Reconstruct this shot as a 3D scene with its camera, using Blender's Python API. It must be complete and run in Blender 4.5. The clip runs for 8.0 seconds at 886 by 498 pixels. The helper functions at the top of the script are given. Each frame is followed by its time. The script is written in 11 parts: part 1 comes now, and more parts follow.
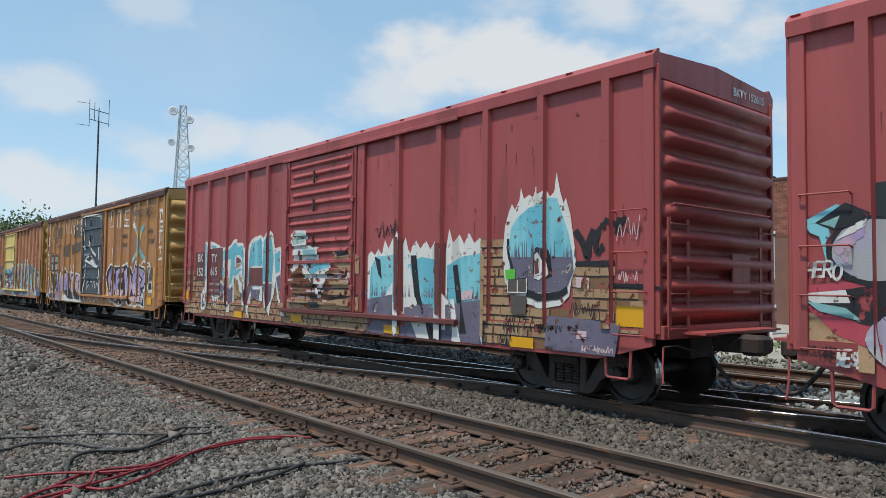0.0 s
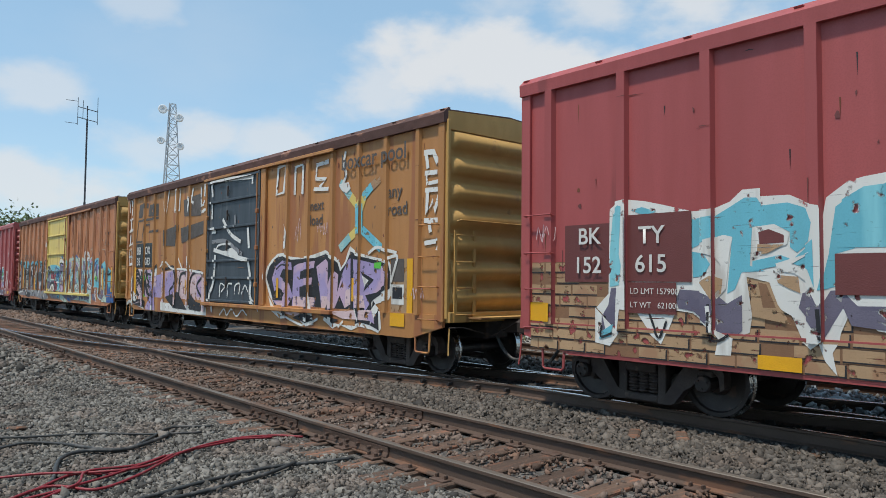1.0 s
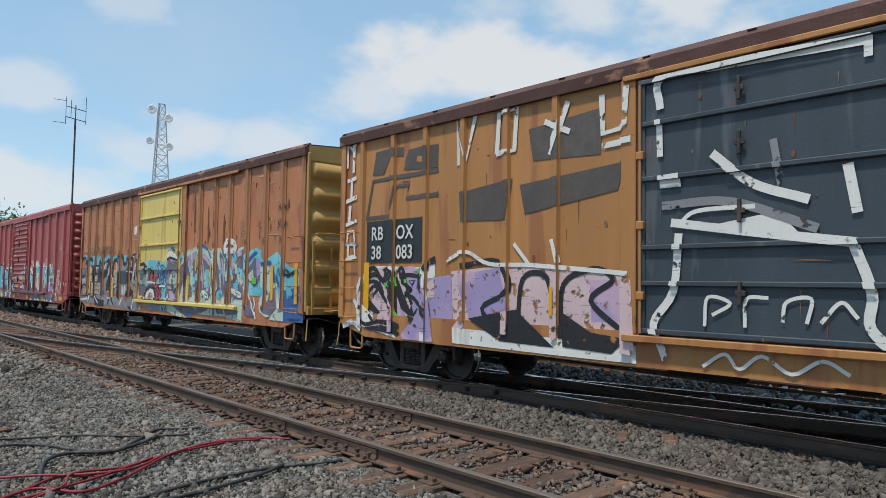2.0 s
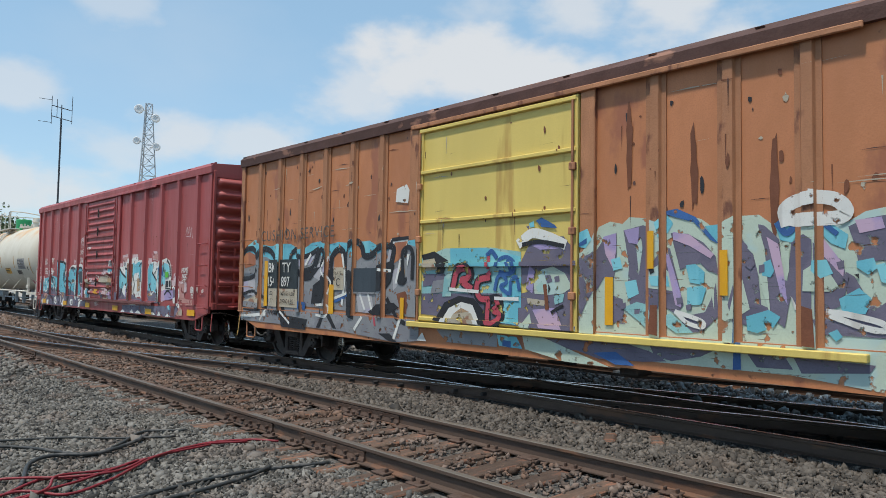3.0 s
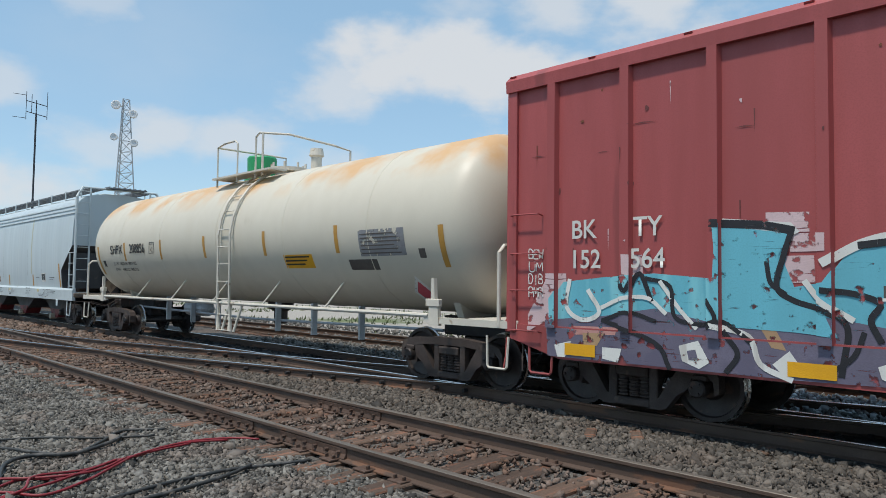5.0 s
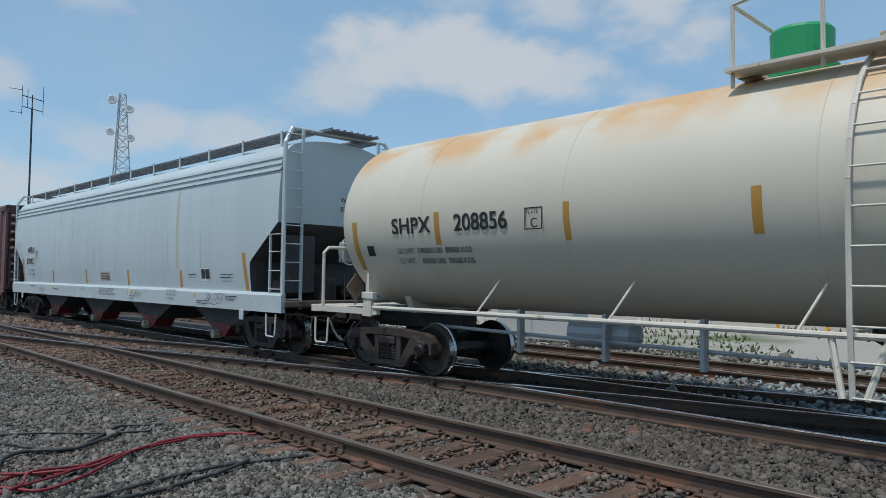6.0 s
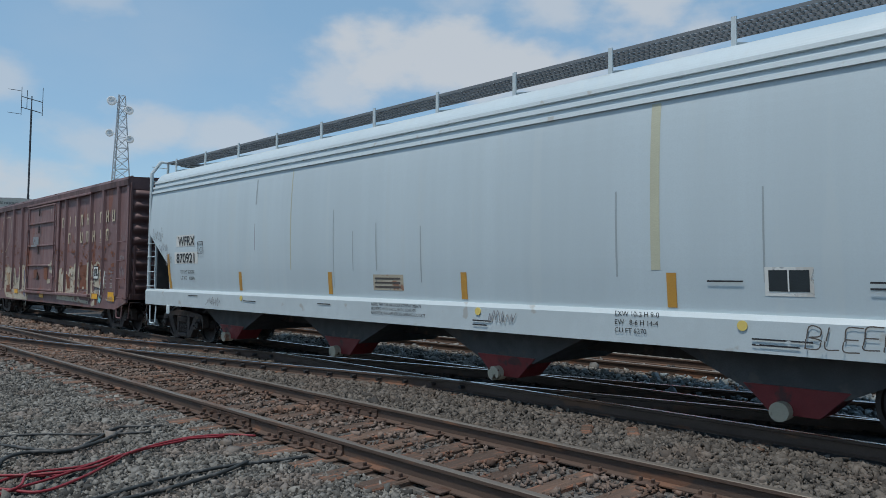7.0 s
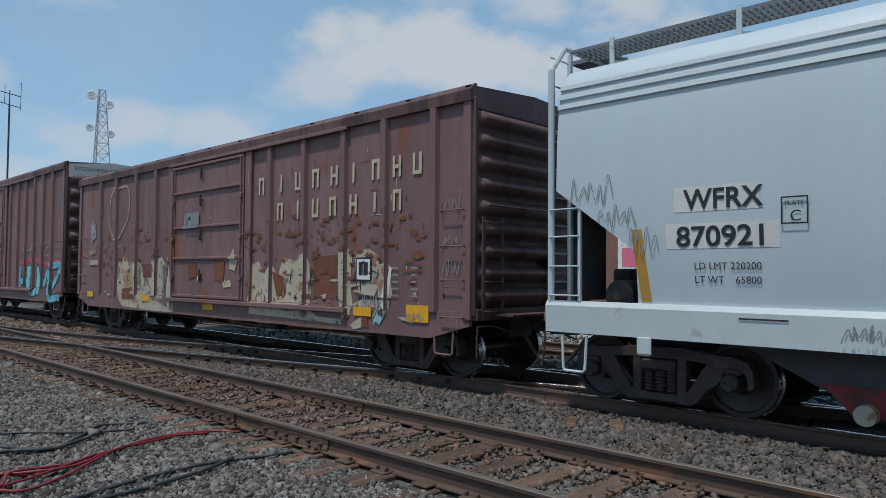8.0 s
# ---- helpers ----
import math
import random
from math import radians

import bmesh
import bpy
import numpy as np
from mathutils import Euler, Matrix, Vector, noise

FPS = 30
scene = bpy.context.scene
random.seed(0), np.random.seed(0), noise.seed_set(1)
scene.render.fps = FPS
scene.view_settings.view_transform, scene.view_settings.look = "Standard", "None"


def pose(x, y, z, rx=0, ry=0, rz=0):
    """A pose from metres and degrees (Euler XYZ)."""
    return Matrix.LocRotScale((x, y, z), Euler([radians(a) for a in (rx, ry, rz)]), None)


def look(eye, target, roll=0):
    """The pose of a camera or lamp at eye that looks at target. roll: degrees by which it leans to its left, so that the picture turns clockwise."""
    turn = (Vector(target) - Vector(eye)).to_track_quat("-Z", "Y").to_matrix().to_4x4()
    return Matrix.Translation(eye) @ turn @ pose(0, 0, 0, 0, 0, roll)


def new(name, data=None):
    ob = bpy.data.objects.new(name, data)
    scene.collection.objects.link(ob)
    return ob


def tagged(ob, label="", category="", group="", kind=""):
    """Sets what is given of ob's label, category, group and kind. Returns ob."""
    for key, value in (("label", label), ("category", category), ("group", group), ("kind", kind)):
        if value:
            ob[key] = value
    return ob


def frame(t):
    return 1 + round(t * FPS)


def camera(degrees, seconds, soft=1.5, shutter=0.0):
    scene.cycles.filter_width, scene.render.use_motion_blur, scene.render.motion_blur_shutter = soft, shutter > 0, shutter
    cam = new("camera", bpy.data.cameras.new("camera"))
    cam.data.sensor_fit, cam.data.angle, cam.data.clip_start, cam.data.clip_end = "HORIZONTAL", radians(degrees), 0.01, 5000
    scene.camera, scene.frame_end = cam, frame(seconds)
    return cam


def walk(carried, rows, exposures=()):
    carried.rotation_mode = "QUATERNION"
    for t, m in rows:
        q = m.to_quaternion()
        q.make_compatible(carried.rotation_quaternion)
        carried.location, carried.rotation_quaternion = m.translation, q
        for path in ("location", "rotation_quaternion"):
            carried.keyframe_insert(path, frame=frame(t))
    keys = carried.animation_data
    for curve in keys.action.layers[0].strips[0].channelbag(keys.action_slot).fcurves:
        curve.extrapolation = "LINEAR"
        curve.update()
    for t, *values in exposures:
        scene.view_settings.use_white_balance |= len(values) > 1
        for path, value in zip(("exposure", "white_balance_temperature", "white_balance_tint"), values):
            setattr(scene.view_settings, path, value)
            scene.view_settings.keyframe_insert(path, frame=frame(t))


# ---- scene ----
cam = camera(63.72, 8.0, 0.6)
EYE = (0.0, 0.0, 1.6)
PATH = [
    (0.0, 92.761, -0.627, 49.583), (0.5, 92.659, -0.533, 48.949), (1.0, 92.656, -0.544, 48.858),
    (2.5, 92.961, -0.943, 47.500), (3.0, 92.998, -0.944, 47.100), (3.5, 93.043, -0.925, 46.657),
    (4.0, 93.113, -0.858, 46.217), (4.5, 92.998, -0.781, 45.823), (6.0, 92.392, -0.745, 45.381),
    (6.5, 92.427, -0.801, 45.298), (7.0, 92.501, -0.768, 45.329), (7.5, 92.262, -0.499, 44.854),
    (8.0, 92.067, -0.430, 44.113),
]
walk(cam, [(t, pose(*EYE, rx, ry, rz)) for t, rx, ry, rz in PATH],
     [(0.0, 0.28, 6750, 10), (4.7, 0.26, 6750, 10), (5.8, -0.10, 6320, 9), (8.0, -0.14, 6320, 9)])

# ---- sky, clouds and sun ----
SUN_FROM = Vector((0.02, -0.40, 1.0)).normalized()
world = bpy.data.worlds.new("sky")
scene.world = world
world.use_nodes = True
wn, wl = world.node_tree.nodes, world.node_tree.links
wn.clear()
sky = wn.new("ShaderNodeTexSky")
sky.sky_type, sky.sun_disc = "NISHITA", False
sky.sun_elevation = math.asin(SUN_FROM.z)
sky.sun_rotation = math.atan2(SUN_FROM.x, SUN_FROM.y)
sky.air_density, sky.dust_density, sky.ozone_density = 1.0, 0.5, 2.0
sky_light = wn.new("ShaderNodeBackground")
sky_light.inputs["Strength"].default_value = 0.135
haze = wn.new("ShaderNodeMix")
haze.data_type = "RGBA"
haze.inputs[0].default_value = 0.5
haze.inputs[7].default_value = (2.3, 4.0, 5.4, 1)
wl.new(sky.outputs[0], haze.inputs[6])
wl.new(haze.outputs[2], sky_light.inputs["Color"])
cloud_light = wn.new("ShaderNodeBackground")
cloud_light.inputs["Color"].default_value = (0.83, 0.87, 0.92, 1)
cloud_light.inputs["Strength"].default_value = 0.73
where = wn.new("ShaderNodeTexCoord")
flat = wn.new("ShaderNodeVectorMath")
flat.operation = "MULTIPLY"
flat.inputs[1].default_value = (1, 1, 1.9)
wl.new(where.outputs["Generated"], flat.inputs[0])
puff = wn.new("ShaderNodeTexNoise")
puff.inputs["Scale"].default_value, puff.inputs["Detail"].default_value, puff.inputs["Roughness"].default_value = 7.0, 9.0, 0.55
wl.new(flat.outputs[0], puff.inputs["Vector"])


def sky_math(op, a, b):
    n = wn.new("ShaderNodeMath")
    n.operation = op
    for i, v in enumerate((a, b)):
        if isinstance(v, (int, float)):
            n.inputs[i].default_value = v
        else:
            wl.new(v, n.inputs[i])
    return n.outputs[0]


# heaps of cumulus: direction, radius, density
HEAPS = [
    (-0.770, 0.570, 0.272, 0.15, 0.8), (-0.730, 0.614, 0.290, 0.19, 1.0), (-0.677, 0.669, 0.300, 0.21, 1.0), (-0.625, 0.724, 0.283, 0.20, 1.0), (-0.582, 0.765, 0.268, 0.17, 0.9),
    (-0.937, 0.304, 0.172, 0.13, 0.6), (-0.908, 0.366, 0.195, 0.15, 0.8), (-0.877, 0.440, 0.183, 0.14, 0.75), (-0.955, 0.190, 0.232, 0.12, 0.65),
    (-0.976, 0.178, 0.116, 0.14, 0.85), (-0.959, 0.260, 0.112, 0.13, 0.85), (-0.990, 0.080, 0.130, 0.13, 0.8), (-0.800, 0.560, 0.150, 0.12, 0.5),
    (-0.653, 0.665, 0.372, 0.11, 0.5), (-0.553, 0.750, 0.365, 0.15, 0.8), (-0.458, 0.819, 0.350, 0.17, 0.9), (-0.387, 0.864, 0.325, 0.17, 0.9),
    (-0.890, 0.304, 0.345, 0.12, 0.5), (-0.343, 0.915, 0.212, 0.17, 0.85), (-0.470, 0.860, 0.200, 0.15, 0.7),
]
shift = sky_math("MULTIPLY", sky_math("SUBTRACT", puff.outputs[0], 0.5), 0.28)
cover = 0.0
for x, y, z, r, dense in HEAPS:
    d = wn.new("ShaderNodeVectorMath")
    d.operation = "DISTANCE"
    d.inputs[1].default_value = (x, y, z * 1.9)
    wl.new(flat.outputs[0], d.inputs[0])
    m = wn.new("ShaderNodeMapRange")
    m.interpolation_type = "SMOOTHSTEP"
    m.inputs["From Min"].default_value, m.inputs["From Max"].default_value = r * 0.54 + 0.015, r * 0.54 - 0.065
    m.inputs["To Min"].default_value, m.inputs["To Max"].default_value = 0.0, dense * 0.9
    wl.new(sky_math("ADD", d.outputs["Value"], shift), m.inputs["Value"])
    cover = sky_math("MAXIMUM", cover, m.outputs[0])
veil = wn.new("ShaderNodeTexNoise")
veil.inputs["Scale"].default_value, veil.inputs["Detail"].default_value = 2.2, 6.0
wl.new(flat.outputs[0], veil.inputs["Vector"])
thin = wn.new("ShaderNodeMapRange")
thin.inputs["From Min"].default_value, thin.inputs["From Max"].default_value = 0.5, 0.8
thin.inputs["To Min"].default_value, thin.inputs["To Max"].default_value = 0.0, 0.25
wl.new(veil.outputs[0], thin.inputs["Value"])
cover = sky_math("MAXIMUM", cover, thin.outputs[0])
blend = wn.new("ShaderNodeMixShader")
wl.new(cover, blend.inputs[0])
wl.new(sky_light.outputs[0], blend.inputs[1])
wl.new(cloud_light.outputs[0], blend.inputs[2])
wl.new(blend.outputs[0], wn.new("ShaderNodeOutputWorld").inputs[0])

sun = new("sun", bpy.data.lights.new("sun", "SUN"))
sun.data.energy, sun.data.angle, sun.data.color = 3.1, radians(4), (1.0, 0.95, 0.88)
sun.matrix_world = look(SUN_FROM * 60, (0, 0, 0))

# ---- materials ----
def material(name, colour, rough=0.6, metal=0.0, mottle=0.25, scale=6.0, stain=None, stain_at=0.62, stain_scale=2.0, stretch=(1, 1, 1), bump=0.15, bump_scale=60.0, vary=0.0, island=False, stain2=None, stain2_at=0.66, stain2_scale=9.0, stain2_above=None, chips=0.0):
    """A paint, metal or mineral: mottled colour, up to two kinds of stains, fine relief."""
    m = bpy.data.materials.new(name)
    m.use_nodes = True
    n, l = m.node_tree.nodes, m.node_tree.links
    p = n["Principled BSDF"]
    p.inputs["Roughness"].default_value, p.inputs["Metallic"].default_value = rough, metal
    tc = n.new("ShaderNodeTexCoord")
    mp = n.new("ShaderNodeMapping")
    mp.inputs["Scale"].default_value = stretch
    l.new(tc.outputs["Object"], mp.inputs["Vector"])

    def noise_at(s, detail=6.0, vector=mp):
        t = n.new("ShaderNodeTexNoise")
        t.inputs["Scale"].default_value, t.inputs["Detail"].default_value = s, detail
        l.new(vector.outputs[0] if vector is mp else tc.outputs["Object"], t.inputs["Vector"])
        return t.outputs[0]

    def mix(fac, a, b, mode="MIX"):
        x = n.new("ShaderNodeMix")
        x.data_type, x.blend_type = "RGBA", mode
        for sock, v in ((x.inputs[0], fac), (x.inputs[6], a), (x.inputs[7], b)):
            if isinstance(v, (int, float)):
                sock.default_value = v
            elif isinstance(v, tuple):
                sock.default_value = (*v, 1)
            else:
                l.new(v, sock)
        return x.outputs[2]

    def ramp(v, lo, hi, a=0.0, b=1.0):
        r = n.new("ShaderNodeMapRange")
        for k, w in (("From Min", lo), ("From Max", hi), ("To Min", a), ("To Max", b)):
            r.inputs[k].default_value = w
        l.new(v, r.inputs["Value"])
        return r.outputs[0]

    big, fine = noise_at(scale * 0.12), noise_at(scale)
    dark = tuple(c * (1 - mottle) for c in colour)
    light = tuple(min(1, c * (1 + mottle * 0.7)) for c in colour)
    c = mix(ramp(big, 0.3, 0.7), dark, light)
    c = mix(ramp(fine, 0.35, 0.65, 0, 0.5), c, dark)
    c = mix(ramp(noise_at(55.0, 4, None), 0.46, 0.62, 0, 0.45), c, dark)
    if stain:
        c = mix(ramp(noise_at(stain_scale, 8), stain_at, stain_at + 0.05, 0, 0.85), c, stain)
    if stain2:
        spot = ramp(noise_at(stain2_scale, 8, None), stain2_at, stain2_at + 0.04, 0, 0.9)
        if stain2_above is not None:
            xyz = n.new("ShaderNodeSeparateXYZ")
            l.new(tc.outputs["Object"], xyz.inputs[0])
            x = n.new("ShaderNodeMath")
            x.operation = "MULTIPLY"
            l.new(ramp(noise_at(stain2_scale * 1.4, 9, None), stain2_at, stain2_at + 0.16, 0, 0.8), x.inputs[0])
            l.new(ramp(xyz.outputs["Z"], stain2_above, stain2_above + 0.35), x.inputs[1])
            spot = x.outputs[0]
        c = mix(spot, c, stain2)
    if vary:
        if island:
            rnd = n.new("ShaderNodeNewGeometry").outputs["Random Per Island"]
        else:
            rnd = n.new("ShaderNodeObjectInfo").outputs["Random"]
        h = n.new("ShaderNodeHueSaturation")
        l.new(ramp(rnd, 0, 1, 1 - vary, 1 + vary), h.inputs["Value"])
        l.new(c, h.inputs["Color"])
        c = h.outputs[0]
    l.new(c, p.inputs["Base Color"])
    l.new(ramp(fine, 0.3, 0.7, rough - 0.08, min(1, rough + 0.1)), p.inputs["Roughness"])
    if chips:
        # flaked spots and thin scratches where the coat is gone
        a = ramp(noise_at(7.0, 10, None), chips - 0.03, chips + 0.03)
        s = n.new("ShaderNodeMapping")
        s.inputs["Scale"].default_value = (2.5, 1.0, 40.0)
        l.new(tc.outputs["Object"], s.inputs["Vector"])
        t = n.new("ShaderNodeTexNoise")
        t.inputs["Scale"].default_value, t.inputs["Detail"].default_value = 1.0, 5
        l.new(s.outputs[0], t.inputs["Vector"])
        k = n.new("ShaderNodeMath")
        k.operation = "MULTIPLY"
        l.new(a, k.inputs[0])
        l.new(ramp(t.outputs[0], chips - 0.13, chips - 0.05), k.inputs[1])
        l.new(k.outputs[0], p.inputs["Alpha"])
    if bump:
        b = n.new("ShaderNodeBump")
        b.inputs["Strength"].default_value, b.inputs["Distance"].default_value = bump, 0.02
        l.new(noise_at(bump_scale, 4, None), b.inputs["Height"])
        l.new(b.outputs[0], p.inputs["Normal"])
    return m


STREAK = (1.0, 1.0, 0.12)
M = {
    "red": material("faded_red_paint", (0.365, 0.074, 0.072), 0.5, 0, 0.2, 5, (0.24, 0.052, 0.05), 0.58, 1.6, STREAK, 0.05, 30),
    "red_end": material("red_end_paint", (0.37, 0.074, 0.066), 0.5, 0, 0.18, 6, (0.13, 0.035, 0.032), 0.62, 2, STREAK, 0.05, 30),
    "ochre": material("weathered_ochre_paint", (0.45, 0.205, 0.065), 0.55, 0, 0.22, 5, (0.30, 0.11, 0.045), 0.53, 2, STREAK, 0.08, 30, stain2=(0.09, 0.04, 0.025), stain2_at=0.7),
    "ochre_end": material("yellow_end_paint", (0.56, 0.33, 0.10), 0.65, 0, 0.25, 6, (0.22, 0.11, 0.05), 0.6, 1.6, (1, 1, 0.5), 0.08, 30),
    "tan": material("faded_tan_paint", (0.49, 0.19, 0.08), 0.55, 0, 0.2, 5, (0.30, 0.105, 0.055), 0.56, 1.5, (1, 1, 0.5), 0.08, 30, stain2=(0.06, 0.025, 0.018), stain2_at=0.69, stain2_scale=5),
    "rust_post": material("rusty_post", (0.42, 0.185, 0.088), 0.65, 0, 0.3, 8, (0.13, 0.045, 0.028), 0.58, 4, (1, 1, 0.35), 0.2, 40),
    "yellow_door": material("yellow_door_paint", (0.68, 0.52, 0.14), 0.5, 0, 0.12, 5, (0.45, 0.28, 0.07), 0.63, 2, STREAK, 0.05, 30),
    "slate": material("slate_blue_paint", (0.045, 0.06, 0.075), 0.5, 0, 0.3, 5, (0.09, 0.10, 0.11), 0.58, 3, STREAK, 0.08, 30),
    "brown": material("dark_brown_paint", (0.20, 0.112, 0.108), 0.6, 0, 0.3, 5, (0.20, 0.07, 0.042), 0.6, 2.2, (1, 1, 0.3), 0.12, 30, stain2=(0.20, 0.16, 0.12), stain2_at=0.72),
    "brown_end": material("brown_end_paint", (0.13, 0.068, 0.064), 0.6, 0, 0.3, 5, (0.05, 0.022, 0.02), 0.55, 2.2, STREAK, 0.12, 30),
    "roof_rust": material("rusty_roof", (0.10, 0.045, 0.035), 0.75, 0, 0.4, 6, (0.30, 0.15, 0.10), 0.6, 3, (0.5, 1, 1), 0.2, 30),
    "tank": material("cream_tank_paint", (0.60, 0.555, 0.455), 0.5, 0, 0.07, 3, (0.52, 0.475, 0.38), 0.68, 1.2, (1, 1, 0.6), 0.03, 25, stain2=(0.60, 0.33, 0.12), stain2_at=0.45, stain2_scale=0.6, stain2_above=3.25),
    "white_steel": material("dirty_white_steel", (0.62, 0.58, 0.50), 0.5, 0, 0.15, 8, (0.35, 0.27, 0.19), 0.64, 5, (1, 1, 1), 0.05, 40),
    "hopper": material("pale_grey_hopper_paint", (0.49, 0.56, 0.585), 0.42, 0, 0.07, 3, (0.49, 0.55, 0.565), 0.58, 1.6, (1.6, 1, 0.1), 0.03, 25),
    "hopper_trim": material("pale_grey_trim", (0.50, 0.56, 0.575), 0.45, 0, 0.1, 6, (0.38, 0.37, 0.34), 0.66, 4, (1, 1, 1), 0.04, 40),
    # dirt plus the shade under the hopper's ends, both put into this colour
    "hopper_dark": material("dirty_shaded_sheet", (0.07, 0.072, 0.076), 0.7, 0, 0.3, 5, (0.09, 0.085, 0.08), 0.6, 3, (1, 1, 1), 0.1, 30),
    "red_gate": material("red_outlet_gate", (0.20, 0.018, 0.02), 0.5, 0, 0.3, 6, (0.05, 0.02, 0.02), 0.58, 4),
    "truck": material("grimy_cast_steel", (0.062, 0.047, 0.042), 0.65, 0.2, 0.4, 7, (0.10, 0.075, 0.06), 0.6, 4, (1, 1, 1), 0.3, 40),
    "wheel": material("worn_wheel_steel", (0.05, 0.042, 0.04), 0.5, 0.4, 0.3, 8, (0.09, 0.06, 0.05), 0.6, 5),
    "tread": material("bright_wheel_tread", (0.45, 0.44, 0.43), 0.25, 1.0, 0.1, 10),
    "under": material("black_underframe", (0.03, 0.026, 0.025), 0.75, 0, 0.4, 6, (0.075, 0.05, 0.04), 0.58, 3),
    "rail_side": material("rusty_rail_steel", (0.105, 0.068, 0.05), 0.75, 0.1, 0.3, 9, (0.17, 0.085, 0.05), 0.58, 5, (0.3, 1, 1), 0.25, 60),
    "rail_top": material("dull_rail_head", (0.18, 0.152, 0.125), 0.5, 0.4, 0.2, 8, (0.15, 0.09, 0.06), 0.6, 4, (0.2, 1, 1), 0.08, 60),
    "rail_bright": material("polished_rail_head", (0.62, 0.62, 0.62), 0.18, 1.0, 0.08, 8),
    "plate": material("rust_tie_plate", (0.095, 0.058, 0.042), 0.8, 0.1, 0.4, 12, (0.07, 0.035, 0.022), 0.55, 9, (1, 1, 1), 0.3, 60),
    "tie": material("weathered_tie", (0.12, 0.075, 0.052), 0.9, 0, 0.45, 14, (0.19, 0.085, 0.05), 0.55, 4, (5, 0.6, 3), 0.6, 45, vary=0.3),
    "stone": material("grey_ballast_stone", (0.145, 0.137, 0.122), 0.9, 0, 0.25, 20, (0.12, 0.10, 0.085), 0.54, 1.2, (1, 1, 1), 0.3, 90, vary=0.8, island=True),
    "stone_mid": material("dusty_ballast_stone", (0.112, 0.097, 0.082), 0.9, 0, 0.25, 20, (0.10, 0.08, 0.065), 0.54, 1.2, (1, 1, 1), 0.3, 90, vary=0.55, island=True),
    "stone_brown": material("rust_dusted_stone", (0.17, 0.125, 0.10), 0.9, 0, 0.3, 20, (0.13, 0.075, 0.05), 0.52, 1.4, (1, 1, 1), 0.3, 90, vary=0.5, island=True),
    "stone_blue": material("fresh_blue_grey_stone", (0.25, 0.28, 0.285), 0.85, 0, 0.25, 20, vary=0.5, island=True),
    # near-black for oil and for the train's shadow, both in the base colour
    "stone_oily": material("oily_shaded_ballast", (0.028, 0.026, 0.025), 0.75, 0, 0.3, 12, vary=0.4, island=True, bump=0.5, bump_scale=30),
    "red_cable": material("red_cable_jacket", (0.23, 0.016, 0.024), 0.5, 0, 0.2, 8, (0.22, 0.05, 0.05), 0.6, 6),
    "black_cable": material("dusty_black_cable", (0.035, 0.038, 0.038), 0.6, 0, 0.3, 8, (0.09, 0.085, 0.08), 0.55, 6),
    "galv": material("galvanised_steel", (0.42, 0.44, 0.46), 0.5, 0.3, 0.15, 4),
    "dark_steel": material("dark_pole_steel", (0.06, 0.065, 0.075), 0.6, 0.3, 0.2, 4),
    "dish": material("white_dish", (0.75, 0.76, 0.76), 0.5, 0, 0.08, 3),
    "brick": material("red_brick", (0.27, 0.105, 0.072), 0.85, 0, 0.25, 4, (0.17, 0.06, 0.045), 0.56, 1, (1, 1, 1), 0.2, 30, vary=0.3),
    "brick_dark": material("dark_old_brick", (0.10, 0.055, 0.045), 0.9, 0, 0.3, 4, vary=0.35),
    "mortar": material("brick_wall_core", (0.20, 0.105, 0.08), 0.95, 0, 0.2, 9),
    "white_trim": material("white_window_trim", (0.72, 0.72, 0.70), 0.5, 0, 0.08, 5),
    "glass_dark": material("dark_window_glass", (0.03, 0.04, 0.045), 0.08, 0, 0.2, 2, bump=0),
    "green": material("green_dome_paint", (0.02, 0.30, 0.11), 0.45, 0, 0.12, 6, (0.015, 0.16, 0.07), 0.62, 4),
    "p_white": material("white_spray_paint", (0.70, 0.70, 0.66), 0.6, 0, 0.1, 6, (0.5, 0.48, 0.44), 0.6, 3, STREAK, 0.03, chips=0.37),
    "p_black": material("black_spray_paint", (0.018, 0.018, 0.022), 0.55, 0, 0.2, 6, chips=0.36),
    "p_silver": material("pale_silver_spray_paint", (0.46, 0.45, 0.47), 0.55, 0, 0.25, 5, (0.36, 0.33, 0.44), 0.5, 2.5),
    "p_stencil": material("white_stencil_paint", (0.66, 0.65, 0.61), 0.6, 0, 0.15, 8),
    "p_salmon": material("salmon_touch_up_paint", (0.52, 0.27, 0.24), 0.6, 0, 0.2, 5, (0.44, 0.20, 0.17), 0.55, 2.5, chips=0.4),
    "p_ink": material("black_stencil_ink", (0.02, 0.02, 0.022), 0.6, 0, 0.2, 8),
    "deck": material("dusty_rusty_deck", (0.20, 0.155, 0.12), 0.85, 0, 0.3, 9, (0.11, 0.075, 0.055), 0.55, 5),
    "p_cyan": material("sky_blue_spray_paint", (0.13, 0.45, 0.55), 0.55, 0, 0.18, 4, (0.22, 0.56, 0.62), 0.52, 1.3, STREAK, 0.03, chips=0.38),
    "p_teal": material("pale_teal_spray_paint", (0.25, 0.50, 0.51), 0.55, 0, 0.25, 4, (0.36, 0.52, 0.47), 0.52, 1.5, (1, 1, 1), 0.03, chips=0.39),
    "p_blue": material("deep_blue_spray_paint", (0.035, 0.12, 0.33), 0.55, 0, 0.25, 5, chips=0.37),
    "p_slate": material("grey_purple_spray_paint", (0.15, 0.135, 0.19), 0.55, 0, 0.25, 4, (0.11, 0.10, 0.15), 0.55, 2, chips=0.39),
